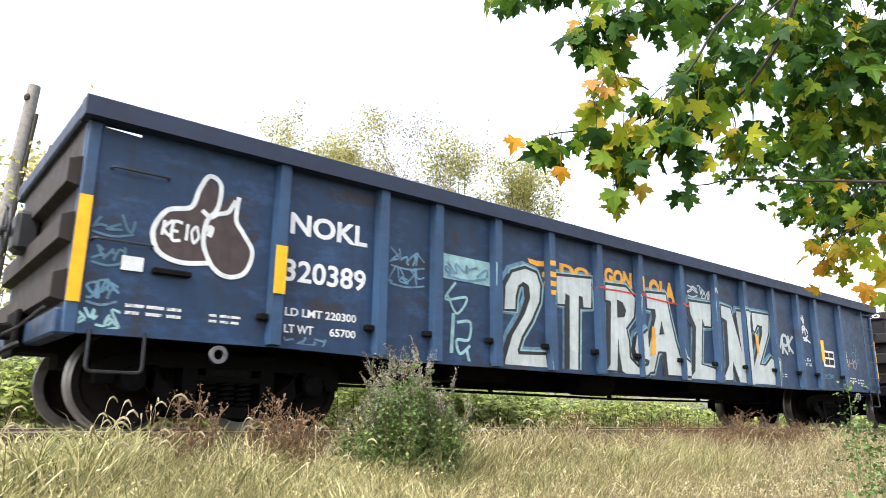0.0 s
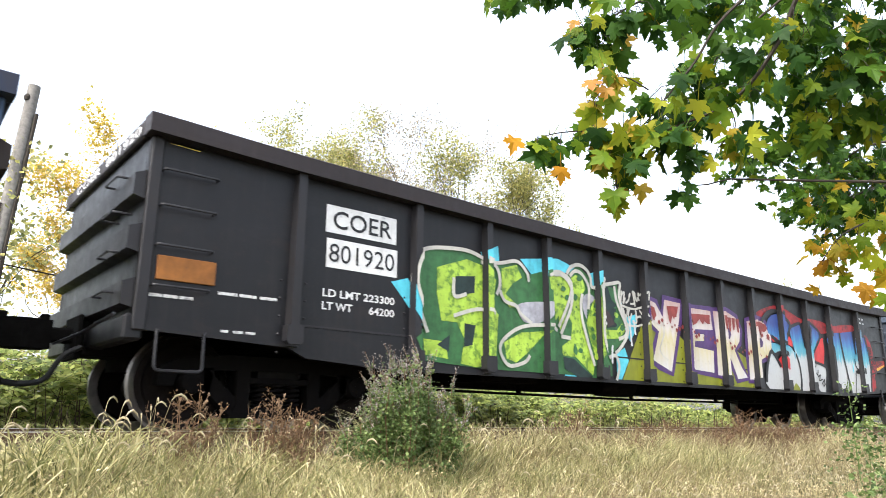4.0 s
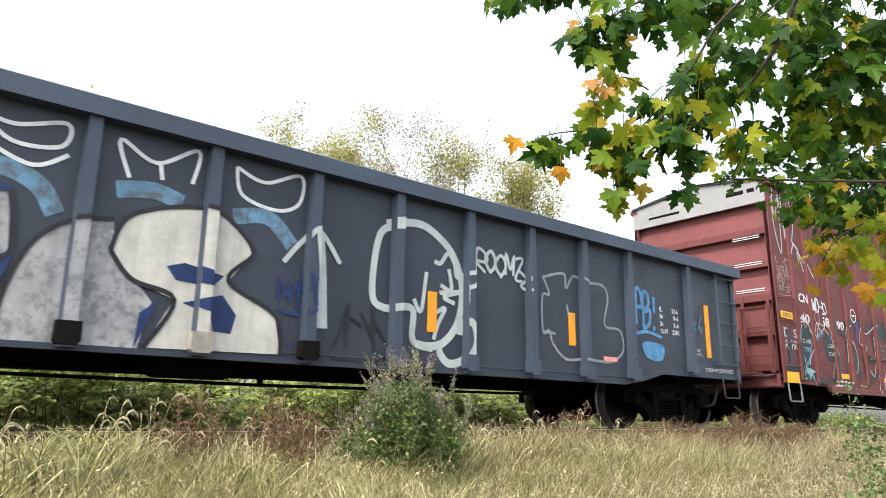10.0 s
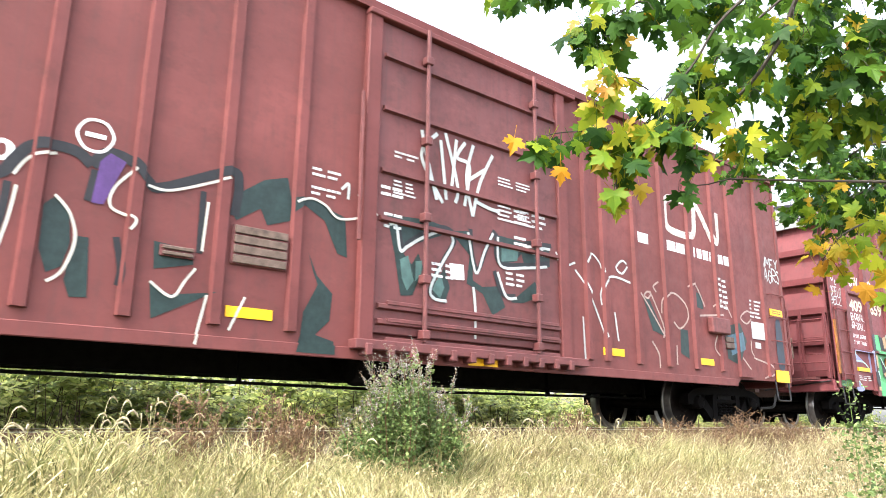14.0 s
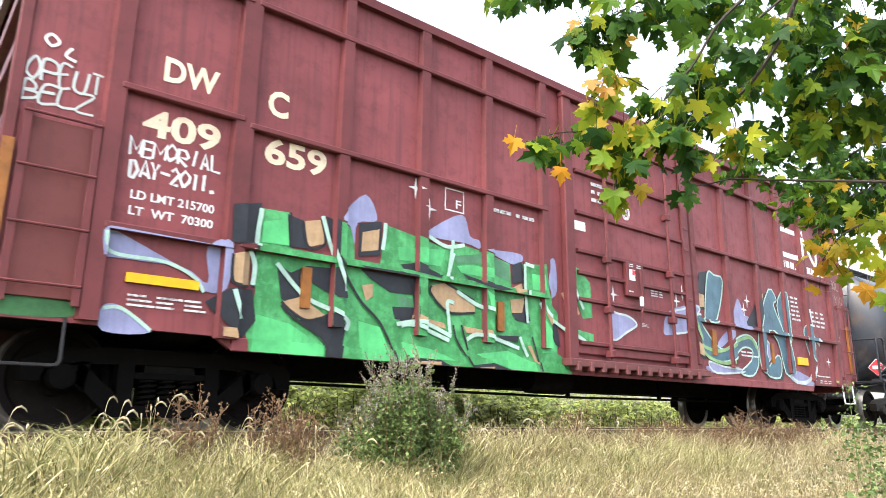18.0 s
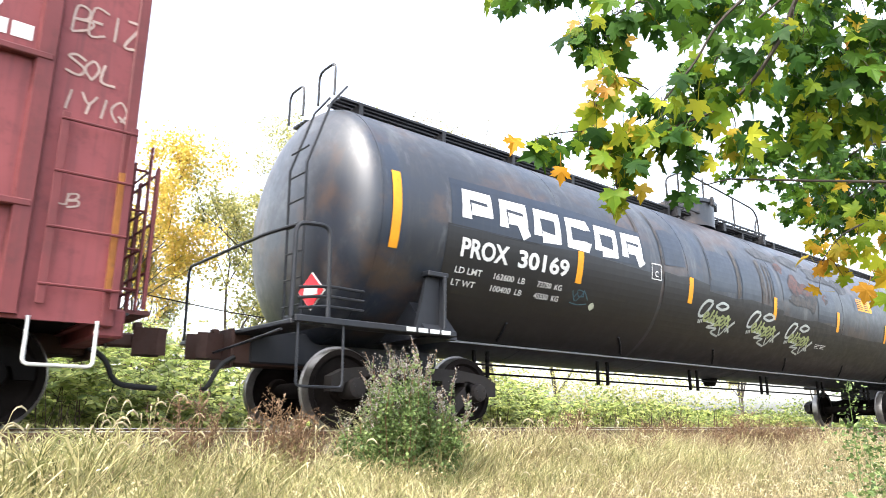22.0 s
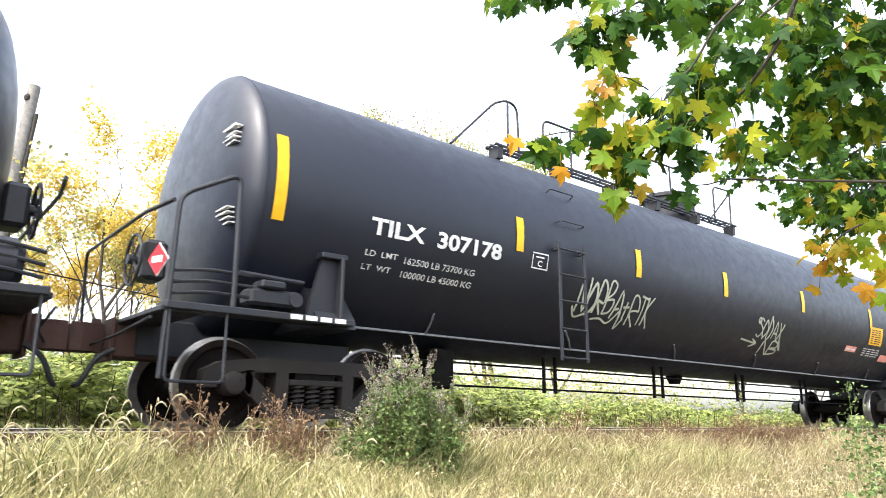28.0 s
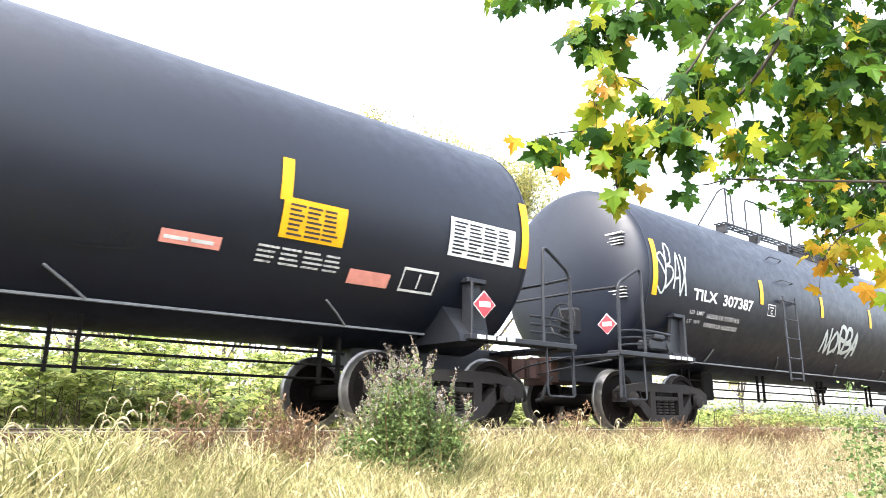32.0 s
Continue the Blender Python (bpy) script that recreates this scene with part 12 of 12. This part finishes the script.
                fine.append(0.5 * (2 * p1 + (p2 - p0) * u + (2 * p0 - 5 * p1 + 4 * p2 - p3) * u * u + (3 * p1 - p0 - 3 * p2 + p3) * u ** 3))
        fine.append(p[-1])
        n = len(fine)
        s = Solid().tube([inv @ q for q in fine], [b["r0"] * (1 - 0.75 * i / n) for i in range(n)], 6)
        start = 0.3 if len(p) > 4 else 0.12
        for k in range(b["leaves"]):
            u = start + (1 - start) * r.random() ** 0.8
            i = min(n - 2, int(u * (n - 1)))
            q = fine[i].lerp(fine[i + 1], u * (n - 1) - i)
            off = Vector((r.gauss(0, 1), r.gauss(0, 1), r.gauss(0, 0.7)))
            off = off.normalized() * b["side"] * r.random() ** 0.6
            at = q + off - Vector((0, 0, b["drop"] * r.random()))
            if r.random() < 0.4:
                s.tube([inv @ q, inv @ (q.lerp(at, 0.6) + Vector((0, 0, 0.02))), inv @ at], 0.0014, 3, False)
            d = Vector((off.x * 4 + r.gauss(0, 0.4), off.y * 4 + r.gauss(0, 0.4), -0.75 + r.gauss(0, 0.4))).normalized()     # tip hangs out and down
            nrm = Vector((r.gauss(0, 0.45) - 0.5, r.gauss(0, 0.45) - 0.7, r.gauss(0.25, 0.5))).normalized()
            x = d.cross(nrm).normalized()
            zz = x.cross(d)
            rot = Matrix((x, d, zz)).transposed().to_4x4()
            sc = b["size"] * r.uniform(0.72, 1.32)
            tip = u > 0.72
            c = r.random()
            kind = "gold" if c < b["gold"] * (0.8 if tip else 0.5) else "lime" if c < b["gold"] + b["lime"] * (1.1 if tip else 0.55) else "green"
            all_leaves.append(((at - Vector(EYE)).length, kind, r.randrange(6), Matrix.Translation(at) @ rot @ Matrix.Diagonal((sc, sc, sc, 1))))
        if b["seed"] in (11, 12, 13, 14, 15, 16, 17, 18, 19, 20, 23, 24):      # limb that carries the bough from the trunk
            a = trunk[2].lerp(trunk[3], r.random())
            s.tube([inv @ a, inv @ (a.lerp(p[0], 0.5) + Vector((0, 0, 0.12))), inv @ p[0]], [b["r0"] * 1.8, b["r0"] * 1.4, b["r0"]], 6)
        part("branch", s, M["twig"], t, smooth=60, fix=False)
    # orange and gold leaves at the tips
    for i, (at, kind) in enumerate((((1.64, 1.62, 1.11), "orange"), ((1.78, 1.53, 1.01), "orange"), ((1.98, 1.35, 0.94), "gold"), ((1.81, 1.35, 1.33), "gold"))):
        d = Vector((-0.3 + 0.25 * i, -0.2, -1)).normalized()
        nrm = Vector((-0.35, -0.9, 0.1 * i)).normalized()
        x = d.cross(nrm).normalized()
        all_leaves.append((0.0, kind, i, Matrix.Translation(at) @ Matrix((x, d, x.cross(d))).transposed().to_4x4()))
    s = Solid().tube([inv @ Vector(q) for q in [(2.86, 0.49, 0.92), (2.66, 0.81, 0.97), (2.52, 1.03, 1.00), (2.36, 1.22, 1.02), (2.33, 1.29, 1.01), (2.30, 1.34, 1.01)]], [0.006, 0.005, 0.0045, 0.003, 0.0025, 0.0015], 6)
    part("branch", s, M["twig"], t, "bare thin twig", smooth=60, fix=False)
    all_leaves.sort(key=lambda q: q[0])
    meshes = {(k, i): mesh_of("leaf", SHAPES[i], M["leaf_" + k], 60, False) for k in ("green", "lime", "gold", "orange") for i in range(6)}
    for d, k, i, m in all_leaves[:300]:
        part("leaf", meshes[(k, i)], None, t, at=inv @ m)
    rest = {"green": Solid(), "lime": Solid(), "gold": Solid()}
    for d, k, i, m in all_leaves[300:]:
        mm = inv @ m
        rest[k].add([mm @ Vector(q) for q in SHAPES[i].v], SHAPES[i].f)
    for k, s in rest.items():
        if s.v:
            tagged(part("foliage", s, M["leaf_%s_i" % k], t, fix=False), kind="stuff")


maple()

# ---------- motion: the train rolls by from far to near, towards -x ----------
PASSED = [0.0, 8.49, 16.85, 25.11, 33.18, 40.99, 48.68, 56.19, 63.59, 70.92, 78.18, 85.4, 92.59, 99.83, 106.96, 114.16, 121.4]   # metres gone by, every 2 s


def gone(t):
    i = min(len(PASSED) - 2, int(t / 2))
    g = lambda k: PASSED[max(0, min(len(PASSED) - 1, k))] if 0 <= k < len(PASSED) else (2 * PASSED[0] - PASSED[1] if k < 0 else 2 * PASSED[-1] - PASSED[-2])
    p0, p1, p2, p3, u = g(i - 1), g(i), g(i + 1), g(i + 2), t / 2 - i
    return 0.5 * (2 * p1 + (p2 - p0) * u + (2 * p0 - 5 * p1 + 4 * p2 - p3) * u * u + (3 * p1 - p0 - 3 * p2 + p3) * u ** 3)


def motions():
    for car, x in CARS:
        walk(car, [(t, pose(x - gone(t), TRACK_Y, 0)) for t in range(0, 33)])
    steps = [i * 2 / 15 for i in range(241)]
    for w, x, r in SPIN:
        a0 = (x * 1.7) % 6.28
        walk(w, [(t, Matrix.Translation((x, 0, r)) @ Matrix.Rotation(a0 - gone(t) / r, 4, "Y")) for t in steps])


motions()
